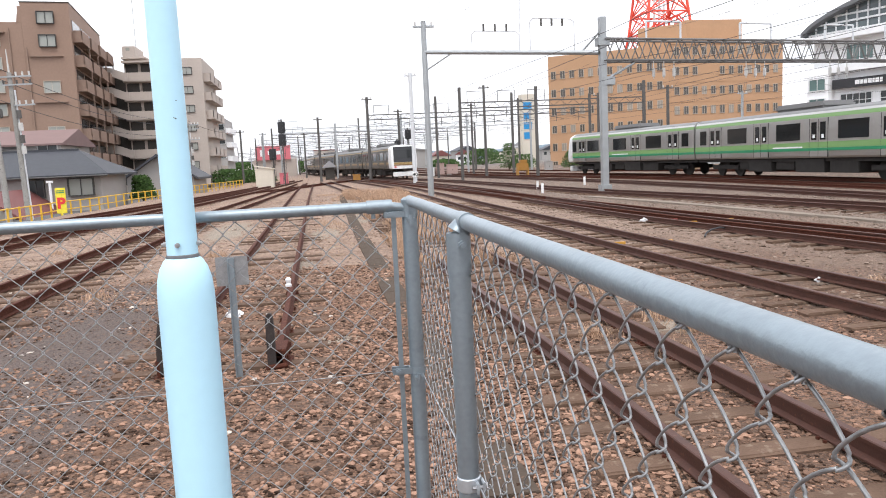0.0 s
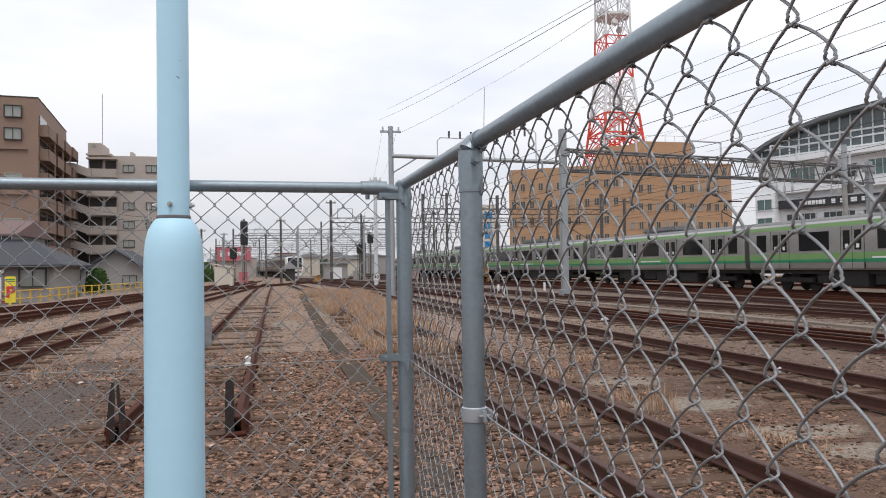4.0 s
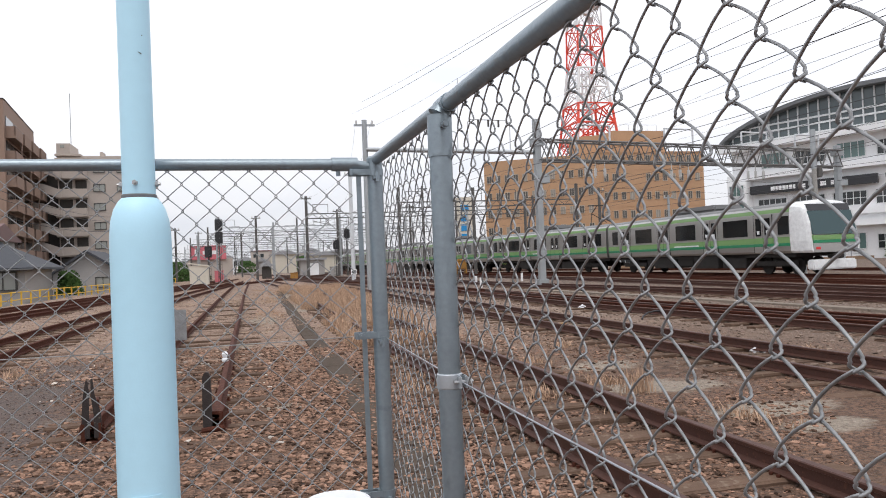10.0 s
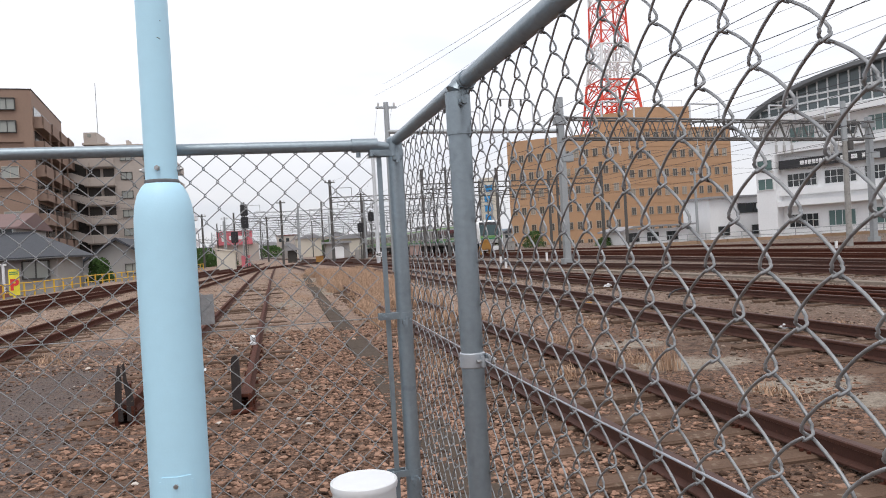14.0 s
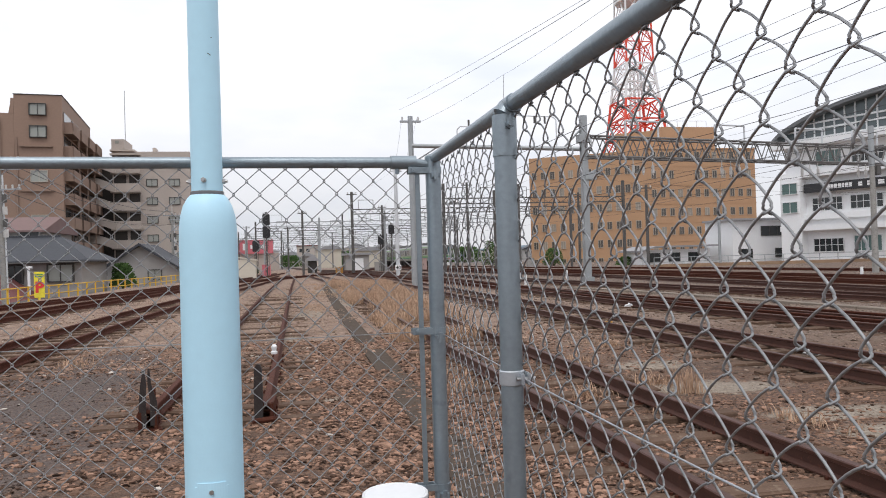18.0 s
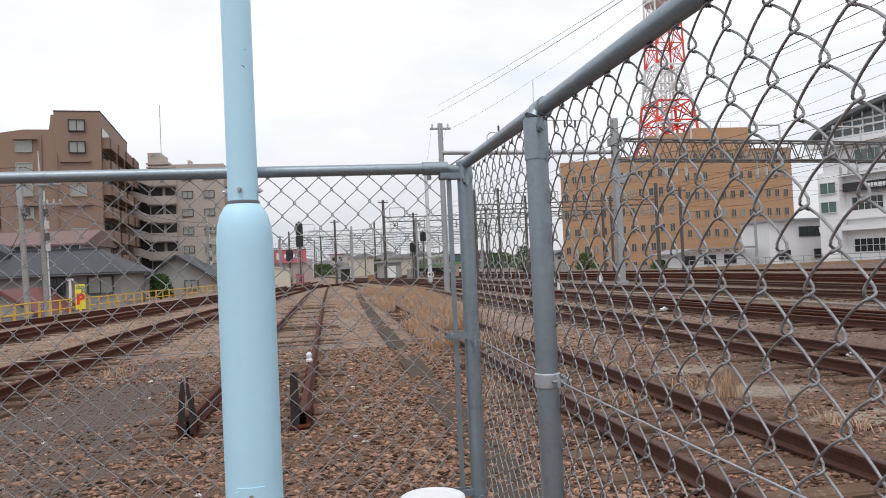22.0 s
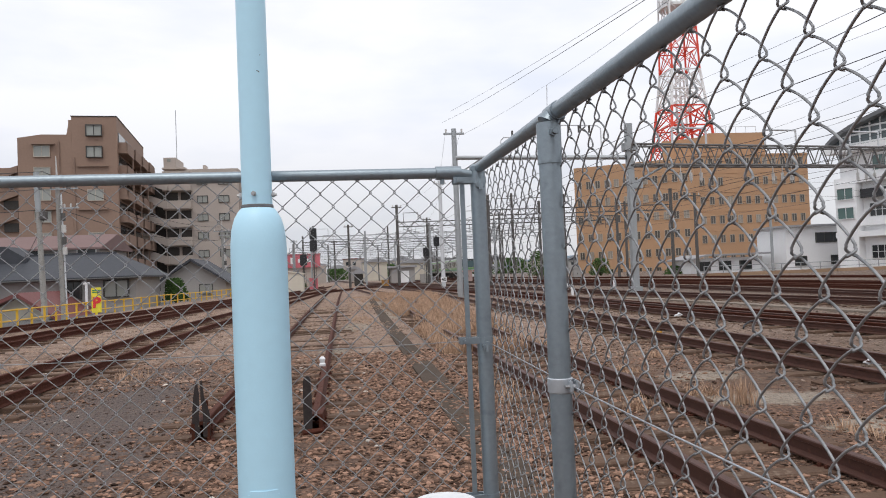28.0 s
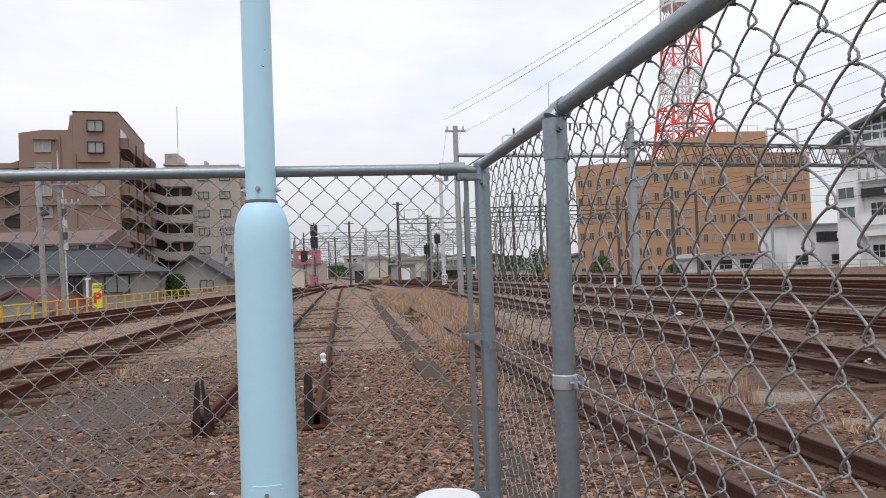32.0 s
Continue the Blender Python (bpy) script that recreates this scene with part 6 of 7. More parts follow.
def build_wires():
    """Contact and feeder wires along the lines, and long spans that cross the sky."""
    lines = []
    for key, z0 in (("fifth", 5.2), ("sixth", 5.2), ("green_line", 5.2), ("fourth", 5.2), ("third", 5.2), ("seventh", 5.2)):
        pts = [(x, y) for x, y, _ in along(TRACKS[key], 4.0) if -20 < y < 240]
        for dz, sag in ((0.0, 0.0), (1.0, 0.55)):
            lines.append([(x, y, z0 + dz - sag * math.sin(math.pi * ((y % 44) / 44)) ** 2) for x, y in pts])
    wires = tagged(new("overhead_wires"), "black overhead contact and feeder wires above the tracks", "wires", "", "structure")
    v, f = tubes(lines, 0.0095, 4)
    raw("contact_wire", v, f, WIRE, wires)
    lines = []
    for a, b, sag in (((5.53, 38, 9.3), (4.2, 8.0, 4.9), 0.1), ((6.0, 38, 9.9), (6.3, 8.0, 6.2), 0.1), ((6.7, 38, 8.7), (10.6, 36.0, 10.7), 0.1), ((10.6, 36.0, 10.7), (6.2, 10.0, 6.2), 0.1),
                      ((16.9, 38, 10.3), (9.9, 9.0, 6.0), 0.1), ((17.2, 38, 9.7), (11.8, 9.0, 6.1), 0.1), ((19.4, 38, 8.4), (11.4, 9.0, 5.2), 0.1), ((21.8, 38, 8.86), (10.9, 9.0, 5.6), 0.1), ((23.5, 38, 8.5), (10.6, 9.0, 4.9), 0.1), ((24.6, 38, 8.0), (10.4, 9.0, 4.4), 0.1),
                      ((6.5, 38.2, 8.9), (9.0, 63.5, 9.2), 0.6), ((5.7, 38.2, 8.9), (8.4, 63.5, 9.2), 0.6), ((9.0, 63.5, 9.2), (11.4, 96, 8.5), 0.6), ((8.4, 63.5, 9.2), (6.1, 80, 8.7), 0.3),
                      ((9.2, 36.9, 6.3), (20, 74, 6.2), 0.3), ((13.6, 34.2, 6.2), (17.5, 74, 7.6), 0.4), ((15, 34.3, 5.4), (32, 80, 6.6), 0.4), ((19, 36, 5.4), (38, 80, 6.2), 0.4), ((24, 38, 5.4), (43, 70, 6.4), 0.4), ((30, 40, 5.4), (56, 60, 6.2), 0.4), ((14.3, 34, 6.0), (35.5, 37.77, 5.2), 0.2), ((14.3, 34, 5.2), (35.5, 37.77, 4.6), 0.25)):
        lines.append([tuple(np.array(a) * (1 - u) + np.array(b) * u - np.array((0, 0, sag * 4 * u * (1 - u)))) for u in np.linspace(0, 1, 14)])
    v, f = tubes(lines, 0.0055, 4)
    raw("feeder_wire", v, f, WIRE, wires)
    lines = []
    for a, b, sag in (((-16.9, 45, 8.2), (-40, 38, 8.3), 0.5), ((-16.9, 45, 7.8), (-40, 38, 7.8), 0.6), ((-16.9, 45, 7.2), (-40, 39, 7.2), 0.6), ((-16.9, 45, 8.2), (-13.0, 84, 7.4), 0.9), ((-16.9, 45, 7.6), (-13.0, 84, 7.0), 0.9), ((-16.9, 45, 6.4), (-13.0, 84, 6.0), 0.9), ((-16.9, 45, 6.0), (-40, 39, 6.0), 0.5), ((-16.9, 45, 5.5), (-22, 55, 3.6), 0.2), ((-13, 84, 7.4), (-9.5, 105, 7.0), 0.6)):
        lines.append([tuple(np.array(a) * (1 - u) + np.array(b) * u - np.array((0, 0, sag * 4 * u * (1 - u)))) for u in np.linspace(0, 1, 14)])
    v, f = tubes(lines, 0.018, 4)
    raw("street_wire", v, f, WIRE, wires)


build_wires()


def utility_pole(x, y, h, label, arms=True, lean=0.0):
    t = thing("utility_pole", label, "utility pole", x, y, ground_z(x, y), group="utility poles")
    t.matrix_basis = pose(x, y, ground_z(x, y), 0, lean, 0)
    bm = bmesh.new()
    rod(bm, (0, 0, -0.3), (0, 0, h), 0.18, 14, 0.12)
    part("pole", bm, CONCRETE, t, smooth=True)
    if not arms:
        bm = bmesh.new()
        rod(bm, (0, 0, h - 2.2), (0, 0, h + 0.1), 0.16, 14, 0.15)
        part("sleeve", bm, MAST, t, smooth=True)
        bm = bmesh.new()
        box(bm, 0.1, 0.45, -0.2, 0.2, h - 2.7, h - 2.2, 0.04)
        part("junction_box", bm, MAST_DARK, t)
        return
    bm = bmesh.new()
    rod(bm, (0, 0, h), (0, 0, h + 1.3), 0.06, 8, 0.02)
    part("tip", bm, INSULATOR, t)
    for k, z in enumerate((h - 0.3, h - 0.75, h - 1.9)):
        bm = bmesh.new()
        box(bm, -0.9 + 0.5 * k, 1.2, -0.20, -0.12, z, z + 0.08)
        part("cross_arm", bm, MAST, t)
        for q in (-0.8 + 0.5 * k, 0.4, 0.75, 1.1):
            bm = bmesh.new()
            rod(bm, (q, -0.16, z + 0.08), (q, -0.16, z + 0.30), 0.055, 8)
            part("insulator", bm, INSULATOR if k != 1 else MAST_DARK, t)
    for k, z in enumerate((h - 2.6, h - 3.3, h - 4.0, h - 4.6)):
        bm = bmesh.new()
        rod(bm, (0.30, -0.2, z), (0.30, -0.2, z + 0.45), 0.13, 10)
        part("cable_closure", bm, INSULATOR if k % 2 else MAST_DARK, t)
    bm = bmesh.new()
    rod(bm, (0.2, -0.05, 0), (0.2, -0.05, h - 1.0), 0.045, 6)
    part("cable_duct", bm, MAST_WHITE, t)


utility_pole(-17.0, 45, 8.5, "bare grey concrete utility pole with a pale sleeve", False, -2.0)
utility_pole(-16.3, 46, 8.4, "grey concrete utility pole with cross arms and cable closures", True, -1.5)
utility_pole(32.2, 36.0, 8.2, "grey concrete pole standing before the gantry", False)
utility_pole(-13.0, 84, 7.6, "grey concrete utility pole beside the small house")


# ---- yellow fence and parking sign ----
def build_yellow_fence():
    f = thing("yellow_railing", "yellow painted pipe railing along the edge of the yard", "railing", 0, 0, 0)
    pts = along([(-14.6, 8), (-14.0, 24), (-13.8, 34), (-13.9, 44), (-12.9, 56), (-10.8, 74), (-8.4, 92)], 1.5)
    bm = bmesh.new()
    box(bm, -0.04, 0.04, -0.04, 0.04, -0.1, 1.0)
    me = mesh_of("rail_post", bm, YELLOW)
    for x, y, h in pts:
        piece("rail_post", me, f, x, y, ground_z(x, y), h)
    for z in (0.95, 0.5):
        v, fc = tubes([[(x, y, z + ground_z(x, y)) for x, y, _ in pts]], 0.035, 6)
        raw("rail_bar", v, fc, YELLOW, f)
    s = thing("parking_sign", "yellow parking sign board with a red letter P", "sign", -13.42, 42.6, 0, 12)
    bm = bmesh.new()
    box(bm, -0.25, 0.25, -0.05, 0.05, 0.0, 1.38, 0.02)
    box(bm, -0.04, 0.04, -0.04, 0.04, -0.5, 0.02)
    board = part("board", bm, YELLOW_SIGN, s)
    curve = bpy.data.curves.new("letter_p", "FONT")
    curve.body, curve.size, curve.extrude, curve.align_x, curve.offset = "P", 0.78, 0.01, "CENTER", 0.035
    temp = new("letter_p", curve)
    me = bpy.data.meshes.new_from_object(temp.evaluated_get(bpy.context.evaluated_depsgraph_get()))
    bpy.data.objects.remove(temp)
    me.materials.clear()
    me.materials.append(RED_LETTER)
    p = new("letter", me)
    p.parent = board
    p.matrix_basis = pose(0, -0.066, 0.30, 90, 0, 0)
    for k, z in enumerate((1.10, 1.20)):
        bm = bmesh.new()
        box(bm, -0.2, 0.2, -0.062, -0.055, z, z + 0.05)
        part("sign_bar", bm, GREEN_DARK, board)


build_yellow_fence()


# ---- loose stones, grass, clutter ----
def icosahedron():
    g = (1 + 5**0.5) / 2
    v = np.array([(-1, g, 0), (1, g, 0), (-1, -g, 0), (1, -g, 0), (0, -1, g), (0, 1, g), (0, -1, -g), (0, 1, -g), (g, 0, -1), (g, 0, 1), (-g, 0, -1), (-g, 0, 1)]) / (1 + g * g) ** 0.5
    f = np.array([(0, 11, 5), (0, 5, 1), (0, 1, 7), (0, 7, 10), (0, 10, 11), (1, 5, 9), (5, 11, 4), (11, 10, 2), (10, 7, 6), (7, 1, 8), (3, 9, 4), (3, 4, 2), (3, 2, 6), (3, 6, 8), (3, 8, 9), (4, 9, 5), (2, 4, 11), (6, 2, 10), (8, 6, 7), (9, 8, 1)])
    return v, f


def lie(x, y):
    """Height of the ground sheet."""
    return ground_z(x, y) + 0.035 * noise.noise((x * 0.6, y * 0.6, 0)) + 0.018 * noise.noise((x * 2.3, y * 2.3, 4)) - 0.02


def scatter_stones(name, n, spot, lo, hi, mat, label, seed):
    rnd = np.random.RandomState(seed)
    base, tri = icosahedron()
    place = np.array([spot(rnd) for _ in range(n)])
    size = lo + (hi - lo) * rnd.rand(n) ** 2.4
    ground = np.array([lie(x, y) for x, y in place])
    v = base[None] * (1 + rnd.uniform(-0.3, 0.3, (n, 12, 1)))
    v = v * size[:, None, None] * np.stack([np.ones(n), rnd.uniform(0.55, 0.95, n), rnd.uniform(0.25, 0.5, n)], 1)[:, None]
    a, b = rnd.uniform(0, 6.28, n), rnd.normal(0, 0.28, n)
    ca, sa, cb, sb = (q[:, None] for q in (np.cos(a), np.sin(a), np.cos(b), np.sin(b)))
    y1, z1 = v[..., 1] * cb - v[..., 2] * sb, v[..., 1] * sb + v[..., 2] * cb
    x2, y2 = v[..., 0] * ca - y1 * sa, v[..., 0] * sa + y1 * ca
    out = np.stack([x2 + place[:, :1], y2 + place[:, 1:], z1 + (ground + size * rnd.uniform(0.0, 0.3, n))[:, None]], -1)
    faces = (tri[None] + 12 * np.arange(n)[:, None, None]).reshape(-1, 3)
    me = bpy.data.meshes.new(name)
    me.from_pydata(out.reshape(-1, 3).tolist(), [], faces.tolist())
    me.materials.append(mat)
    tagged(new(name, me), label, "stones", "", "stuff")


def near_spot(rnd):
    while True:
        x, y = rnd.uniform(-4.5, 6.5), 2.0 + 12.0 * rnd.rand() ** 1.5
        on_tie = any(abs(x - c) < 1.05 and abs((y - y0 + 0.34) % 0.68 - 0.34) < 0.12 for c, y0 in ((-0.8, 6.95), (2.845, -14.0)))
        if on_tie and rnd.rand() < 0.9 or x < -1.7 and y > 3.3 and rnd.rand() < 0.72:
            continue
        if x > 2.0 and rnd.rand() < min(0.82, 0.35 + 0.25 * (x - 2.0)) or ((x - 4.5) / 1.1) ** 2 + ((y - 7.0) / 0.75) ** 2 < 1 and rnd.rand() < 0.9:
            continue
        if abs(x) < 1.2 + 0.75 * y and noise.noise((x * 0.55, y * 0.55, 9)) > -0.35 - 0.5 * (y < 7.5):
            return x, y


def far_spot(rnd):
    return rnd.uniform(5, 19), 7 + 20 * rnd.rand()


scatter_stones("ballast_stones", 70000, near_spot, 0.008, 0.036, STONE, "loose red-brown ballast stones on the ground", 4)
STONE_GREY = paint("grey_ballast_stone", (0.22, 0.165, 0.13), 0.92, 0, 0.4, 9, 0.3, 120, per_island=2.0)
STONE_SOOT = paint("sooty_gravel", (0.135, 0.096, 0.078), 0.92, 0, 0.8, 9, 0.4, 120, per_island=2.2)


def soot_spot(rnd):
    while True:
        x, y = rnd.uniform(-5.5, -1.5), 2.6 + 9.5 * rnd.rand() ** 1.3
        if abs(x) < 1.2 + 0.75 * y:
            return x, y


scatter_stones("gravel", 16000, soot_spot, 0.004, 0.018, STONE_SOOT, "fine sooty grey gravel beside the siding", 12)
STONE_PALE = paint("dusty_ballast_stone", (0.29, 0.20, 0.150), 0.92, 0, 0.6, 9, 0.4, 120, per_island=2.2)


def middle_spot(rnd):
    while True:
        y = 11 + 34 * rnd.rand() ** 1.4
        x = rnd.uniform(-7.5, 6.5)
        if noise.noise((x * 0.5, y * 0.35, 3)) > -0.15:
            return x, y


scatter_stones("ballast_stones", 17000, middle_spot, 0.011, 0.048, STONE_PALE, "dusty brown stones and clods between the sidings", 11)
PALE_CHIP = paint("pale_chip", (0.50, 0.45, 0.40), 0.9, 0, 0.4, 9, per_island=1.5)
scatter_stones("pale_chips", 420, lambda rnd: (rnd.uniform(-8.0, 0.8), 4.5 + 20 * rnd.rand() ** 1.3), 0.008, 0.045, PALE_CHIP, "pale chips of wood and stone strewn over the ground", 23)
scatter_stones("ballast_stones", 9000, far_spot, 0.02, 0.055, STONE_GREY, "loose brown-grey ballast stones between the tracks", 6)


def grass(name, n, spot, height, mat, label, seed, lean=0.35):
    rnd = np.random.RandomState(seed)
    verts, faces = [], []
    for k in range(n):
        x, y, q = spot(rnd)
        for b in range(9):
            a, h = rnd.uniform(0, 6.28), height * q * rnd.uniform(0.35, 1.25)
            bx, by = x + rnd.normal(0, 0.05), y + rnd.normal(0, 0.05)
            dx, dy = math.cos(a) * h * lean * rnd.rand(), math.sin(a) * h * lean * rnd.rand()
            w = 0.004 + 0.003 * rnd.rand()
            c, s = math.cos(a + 1.57) * w, math.sin(a + 1.57) * w
            z = ground_z(x, y) - 0.04
            i = len(verts)
            c, s = c * 0.75, s * 0.75
            verts += [(bx - c, by - s, z), (bx + c, by + s, z), (bx + dx * 0.5 + c, by + dy * 0.5 + s, z + h * 0.6), (bx + dx * 0.5 - c, by + dy * 0.5 - s, z + h * 0.6), (bx + dx * 1.4, by + dy * 1.4, z + h)]
            faces += [(i, i + 1, i + 2, i + 3), (i + 3, i + 2, i + 4)]
    raw(name, verts, faces, mat, kind="stuff", label=label)


def band_spot(rnd):
    while True:
        y = 12.5 + 37 * rnd.rand() ** 1.2
        x = rnd.uniform(0.2, 2.0) if rnd.rand() < 0.09 else rnd.uniform(1.85, 3.2 + 0.05 * y)
        if x < 1.85 and y < 21 and rnd.rand() < 0.93 or 1.0 < x < 1.75 and y < 30:
            continue
        if x > 3.4 and y < 20 and rnd.rand() < 0.7 or x > 1.85 and y < 12.6:
            continue
        if noise.noise((x * 0.8, y * 0.3, 2)) > -0.1:
            return x, y, min(1.0, 0.65 + (y - 13) * 0.03) * rnd.uniform(0.4, 1.1) * (0.35 if x < 1.85 else 1.0)


def tuft_spot(rnd):
    c = [(4.0, 7.4), (3.55, 6.0), (4.3, 5.2), (2.05, 8.8), (1.9, 7.9), (3.0, 6.9), (3.9, 9.4), (7.6, 8.4), (-3.4, 12), (-5.9, 14), (-2.2, 17), (2.1, 10.5), (5.0, 11.0), (-6.5, 20)]
    x, y = c[rnd.randint(len(c))]
    return x + rnd.normal(0, 0.12), y + rnd.normal(0, 0.18), rnd.uniform(0.4, 1.0)


grass("dry_grass", 7500, band_spot, 0.40, DRY_GRASS, "tall dry straw-coloured grass between the tracks", 8, 0.6)
grass("dry_grass", 13, lambda rnd: (4.04 + rnd.normal(0, 0.06), 6.74 + rnd.normal(0, 0.06), rnd.uniform(0.7, 1.0)), 0.31, DRY_GRASS, "tall dry grass tuft beside the rail", 31, 0.3)
grass("dry_grass", 300, tuft_spot, 0.15, DRY_GRASS, "small dry grass tufts beside the rails", 9, 0.8)


def build_clutter():
    for x, y, s, lab in ((9.0, 18.5, 0.15, "crumpled white bag on the ballast"), (7.15, 8.78, 0.10, "crumpled white rag beside the rail"), (-0.98, 9.62, 0.10, "crumpled white paper bag between the siding rails")):
        bm = bmesh.new()
        bmesh.ops.create_icosphere(bm, subdivisions=3, radius=s)
        for v in bm.verts:
            v.co *= 1 + 0.55 * noise.noise(v.co * (1.7 / s) + Vector((x, y, 0)))
            v.co.x *= 1.25
            v.co.z = max(v.co.z * 0.6, -0.3 * s) + 0.26 * s
        ob = part("litter", bm, WHITE_PLASTIC, None)
        ob.location = (x, y, lie(x, y))
        tagged(ob, lab, "litter", "scattered litter")
    cable = tagged(new("ground_cable"), "black cable end lying in a bow on the ballast", "cable")
    v, f = tubes([[(8.45, 14.4, 0.0), (8.6, 14.62, 0.04), (8.85, 14.85, 0.09), (9.15, 15.0, 0.11), (9.4, 14.95, 0.07), (9.58, 14.76, 0.01)]], 0.02, 8)
    raw("cable", v, f, RUBBER, cable, smooth=True)
    m = thing("rail_marker", "small white marker fixed on the siding rail", "marker", -0.30, 10.75, 0.15)
    bm = bmesh.new()
    lathe(bm, [(0.045, 0), (0.05, 0.03), (0.03, 0.05), (0.04, 0.08), (0.045, 0.11), (0.02, 0.14)], 12)
    part("marker_body", bm, WHITE_PLASTIC, m, smooth=True)
    TAG = paint("faded_orange_tag", (0.50, 0.26, 0.045), 0.6, 0, 0.2, 8)
    RED_FADED = paint("faded_red_tag", (0.26, 0.055, 0.045), 0.6, 0, 0.2, 8)
    SLAB_BROWN = paint("weathered_trough_slab", (0.235, 0.195, 0.16), 0.9, 0, 0.3, 4, 0.4, 60, per_object=0.5)
    # cable trough
    t = thing("cable_trough", "dark concrete cable trough slabs sunk in the ground", "cable trough", 0, 0, 0, kind="structure")
    bm = bmesh.new()
    box(bm, -0.17, 0.17, -0.497, 0.497, -0.1, 0.010, 0.004)
    me = mesh_of("slab", bm, DARK_SLAB)
    for x, y, h in along([(1.20, 4.0), (1.25, 10), (1.3, 18), (1.45, 30), (1.7, 46)], 1.0):
        piece("slab", me, t, x, y, -0.012, h)
    # concrete kerb along the fourth track
    k = thing("cable_trough", "weathered concrete trough along the running lines", "cable trough", 0, 0, 0, kind="structure")
    bm = bmesh.new()
    box(bm, -0.18, 0.18, -0.98, 0.98, -0.2, 0.035, 0.01)
    me = mesh_of("slab", bm, SLAB_BROWN)
    for x, y, h in along([(13.9, 4), (13.4, 12), (13.1, 18), (12.6, 26), (12.0, 31)], 2.0):
        piece("slab", me, k, x, y, 0.0, h)
    # orange cabinet, yellow rail bonds, white posts
    o = thing("trackside_machine", "orange trackside point machine on legs", "machine", 20.3, 70.5, 0)
    bm = bmesh.new()
    box(bm, -0.55, 0.55, -0.35, 0.35, 0.5, 1.25, 0.08)
    box(bm, -0.3, 0.45, -0.25, 0.25, 1.25, 1.55, 0.06)
    part("case", bm, ORANGE, o)
    for x in (-0.5, 0.5):
        bm = bmesh.new()
        box(bm, x - 0.08, x + 0.08, -0.3, 0.3, 0, 0.72)
        part("leg", bm, ORANGE, o)
    for x, y, m in ((9.66, 17.05, TAG), (10.8, 17.15, TAG), (9.58, 17.95, RED_FADED), (7.15, 13.7, TAG), (6.2, 13.9, TAG)):
        b = thing("rail_tag", "small painted tag plate on a rail", "tag", x, y, 0.05, group="rail tags")
        bm = bmesh.new()
        box(bm, -0.2, 0.2, -0.03, 0.03, -0.03, 0.03, 0.008)
        part("plate", bm, m, b)
    for x, y in ((12.5, 40), (11.6, 36.2), (16.4, 43), (27, 31)):
        b = thing("marker_post", "short white marker post beside the track", "marker", x, y, ground_z(x, y), group="marker posts")
        bm = bmesh.new()
        box(bm, -0.06, 0.06, -0.05, 0.05, -0.05, 0.5, 0.01)
        part("post_body", bm, WHITE_SIGN, b)


build_clutter()


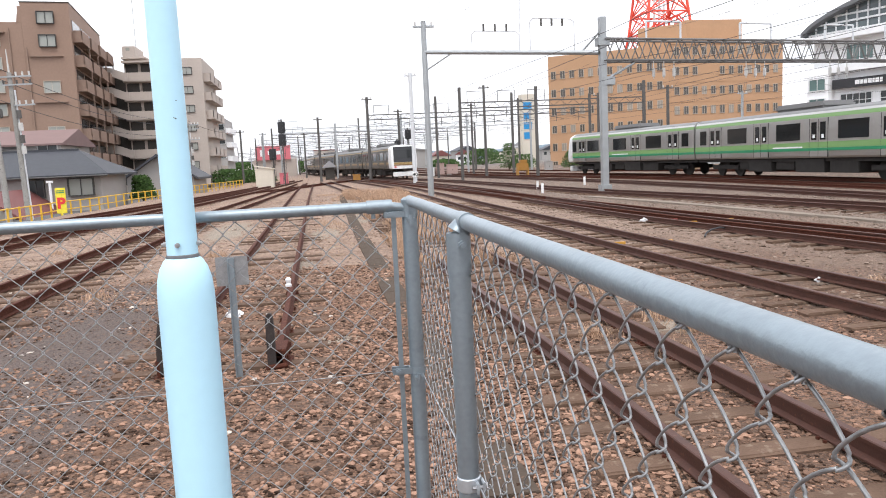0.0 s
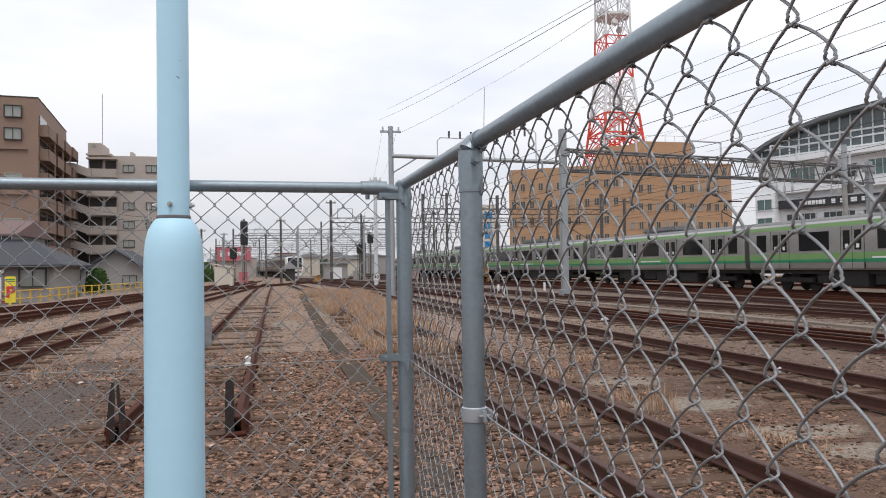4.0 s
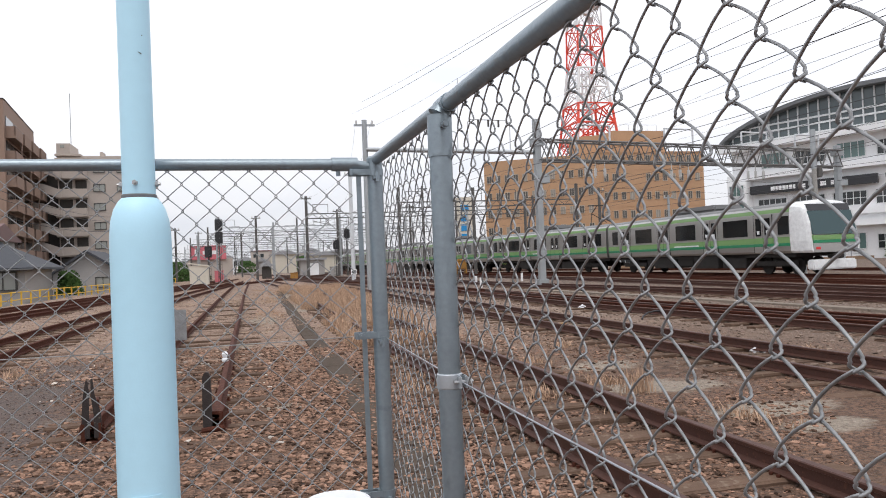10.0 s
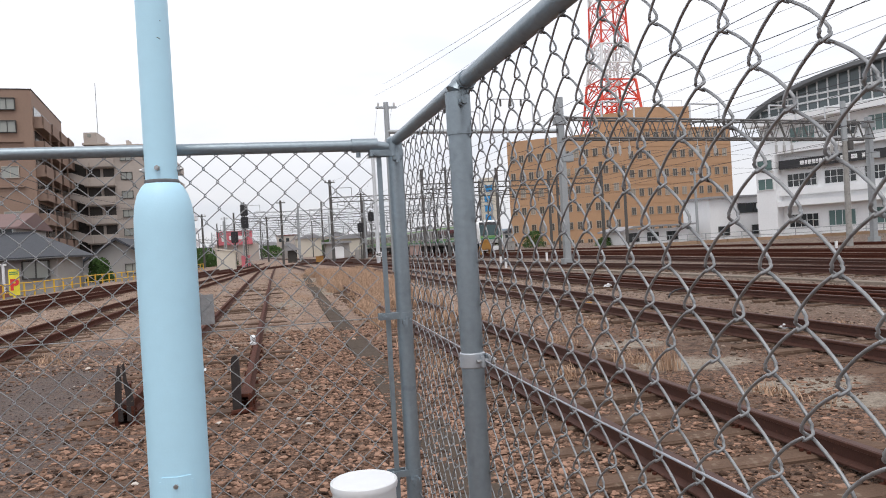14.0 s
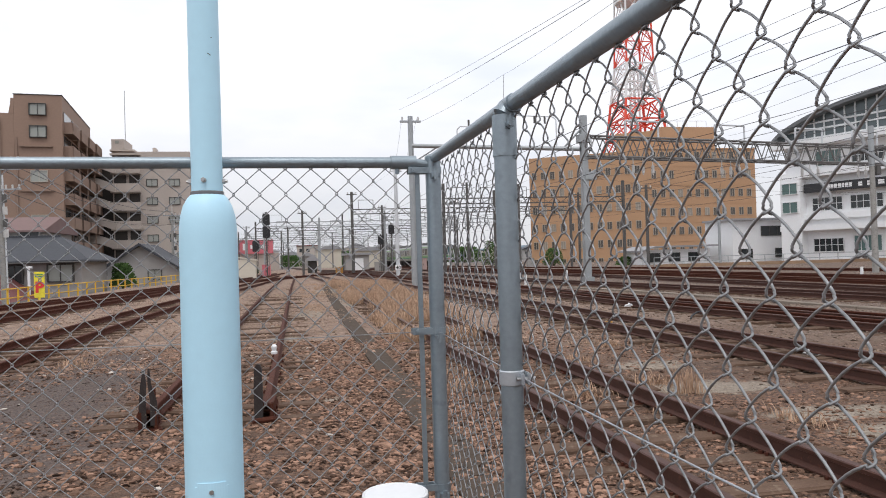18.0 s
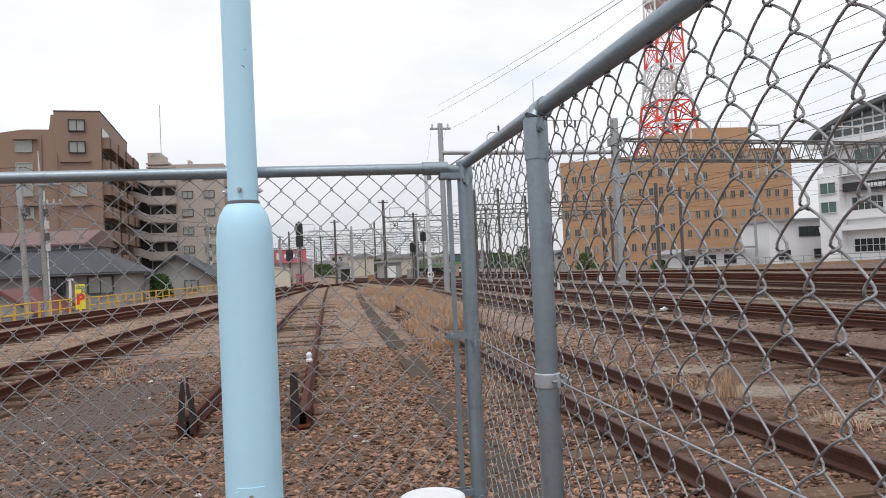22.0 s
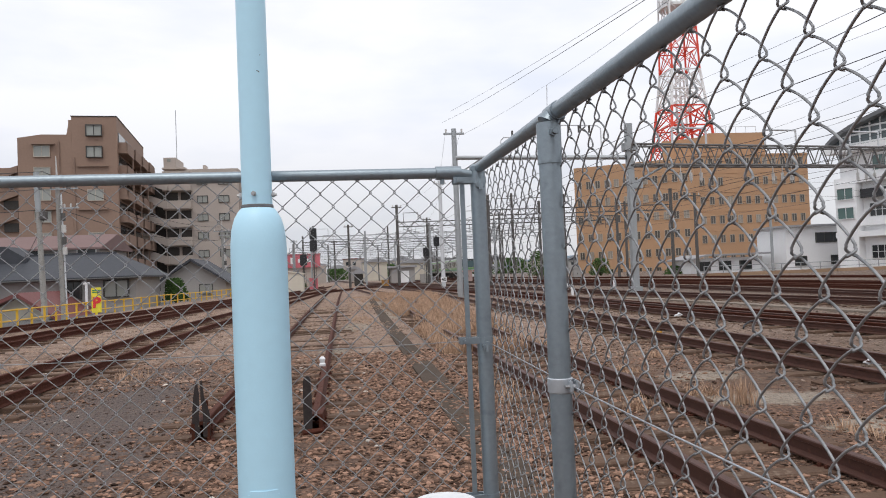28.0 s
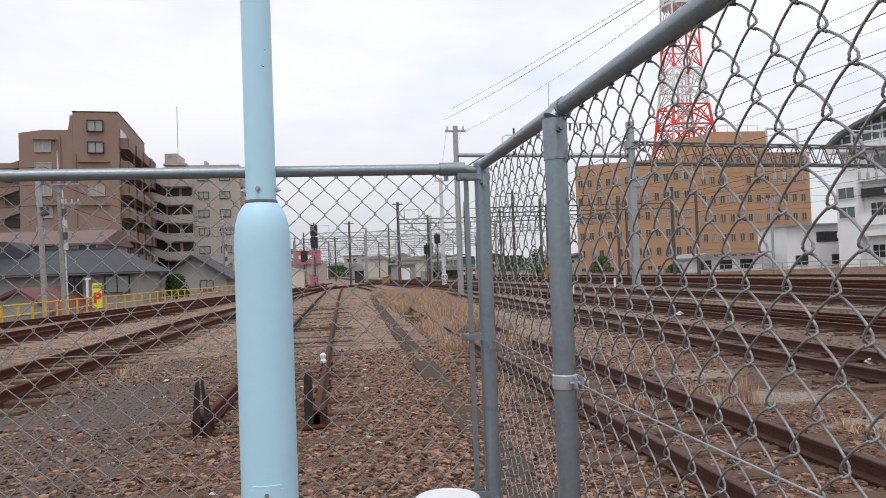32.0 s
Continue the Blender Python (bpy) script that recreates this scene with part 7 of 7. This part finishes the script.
def build_boxes():
    """Trackside relay boxes and cabinets among the far tracks."""
    PINKISH = paint("faded_pinkish_paint", (0.42, 0.30, 0.27), 0.6, 0, 0.15, 3)
    for x, y, w, h, m, lab in ((15.0, 90, 0.9, 1.5, PINKISH, "faded pinkish relay cabinet beside the tracks"), (16.6, 92, 1.4, 1.3, PINKISH, "wide faded pinkish relay cabinet beside the tracks"), (4.35, 83, 0.8, 0.75, ORANGE, "ochre equipment box near the hut"), (-3.6, 82, 0.9, 1.3, RED_SIGN, "red equipment cabinet beside the signal"), (10.5, 100, 1.2, 1.2, GREY_WALL, "grey relay cabinet beside the tracks"), (13.2, 84, 0.5, 1.1, WHITE_WALL, "small white relay box on a post"), (27.6, 86, 0.9, 1.2, GREY_WALL, "grey relay cabinet between the lines")):
        t = thing("relay_cabinet", lab, "cabinet", x, y, ground_z(x, y) - 0.05, group="relay cabinets")
        bm = bmesh.new()
        box(bm, 0, w, 0, 0.6, 0.15, h, 0.03)
        part("case", bm, m, t)
        bm = bmesh.new()
        box(bm, -0.06, w + 0.06, -0.06, 0.66, h, h + 0.07, 0.02)
        part("lid", bm, m, t)
        bm = bmesh.new()
        box(bm, 0.05, w - 0.05, 0.05, 0.55, -0.1, 0.15)
        part("plinth", bm, CONCRETE, t)
        bm = bmesh.new()
        box(bm, w * 0.5 - 0.03, w * 0.5 + 0.03, -0.03, 0.0, h * 0.45, h * 0.6)
        part("handle", bm, MAST_DARK, t)


build_boxes()


def build_bush(x, y, r, h, label):
    t = thing("bush", label, "bush", x, y, -0.2, group="bushes")
    bm = bmesh.new()
    for a in range(5):
        rod(bm, (0, 0, 0), (r * 0.5 * math.cos(a * 1.3), r * 0.5 * math.sin(a * 1.3), h * 0.7), 0.06, 5, 0.02)
    part("stems", bm, BARK, t)
    rnd = random.Random(int(x * 10))
    verts, faces = [], []
    big = max(1.0, r / 2.2)
    for _ in range(1500):
        a, q, z = rnd.uniform(0, 6.28), r * rnd.random() ** 0.5, h * rnd.uniform(0.1, 1.0)
        q *= 1 - 0.5 * (z / h) ** 2 + 0.2 * noise.noise((a, z, x))
        p = Vector((q * math.cos(a), q * math.sin(a), z))
        u = Vector((rnd.gauss(0, 1), rnd.gauss(0, 1), rnd.gauss(0, 1))).normalized() * 0.13 * big
        w = u.orthogonal().normalized() * 0.07 * big
        i = len(verts)
        verts += [tuple(p - u), tuple(p + w), tuple(p + u), tuple(p - w)]
        faces.append((i, i + 1, i + 2, i + 3))
    raw("foliage", verts, faces, GREEN_LEAF, t, kind="stuff")


for x, y, r, h in ((-13.4, 62, 1.0, 2.0), (-9.5, 108, 2.6, 1.9), (-12.5, 112, 3.0, 2.2), (-7.5, 114, 2.0, 1.4), (36, 100, 1.6, 2.6), (30, 112, 1.6, 4.2), (34.0, 118, 2.4, 2.4), (62, 58, 2.2, 2.4), (66, 58, 2.2, 2.2), (44, 84, 1.5, 1.2), (41, 86, 2.0, 1.2), (36, 205, 5.0, 2.2), (14, 225, 5.0, 4.5), (-2, 232, 5.0, 3.8), (46, 200, 6.0, 4.6), (-20, 215, 5.0, 4.0)):
    build_bush(x, y, r, h, "leafy green bush at the edge of the yard")

motions()
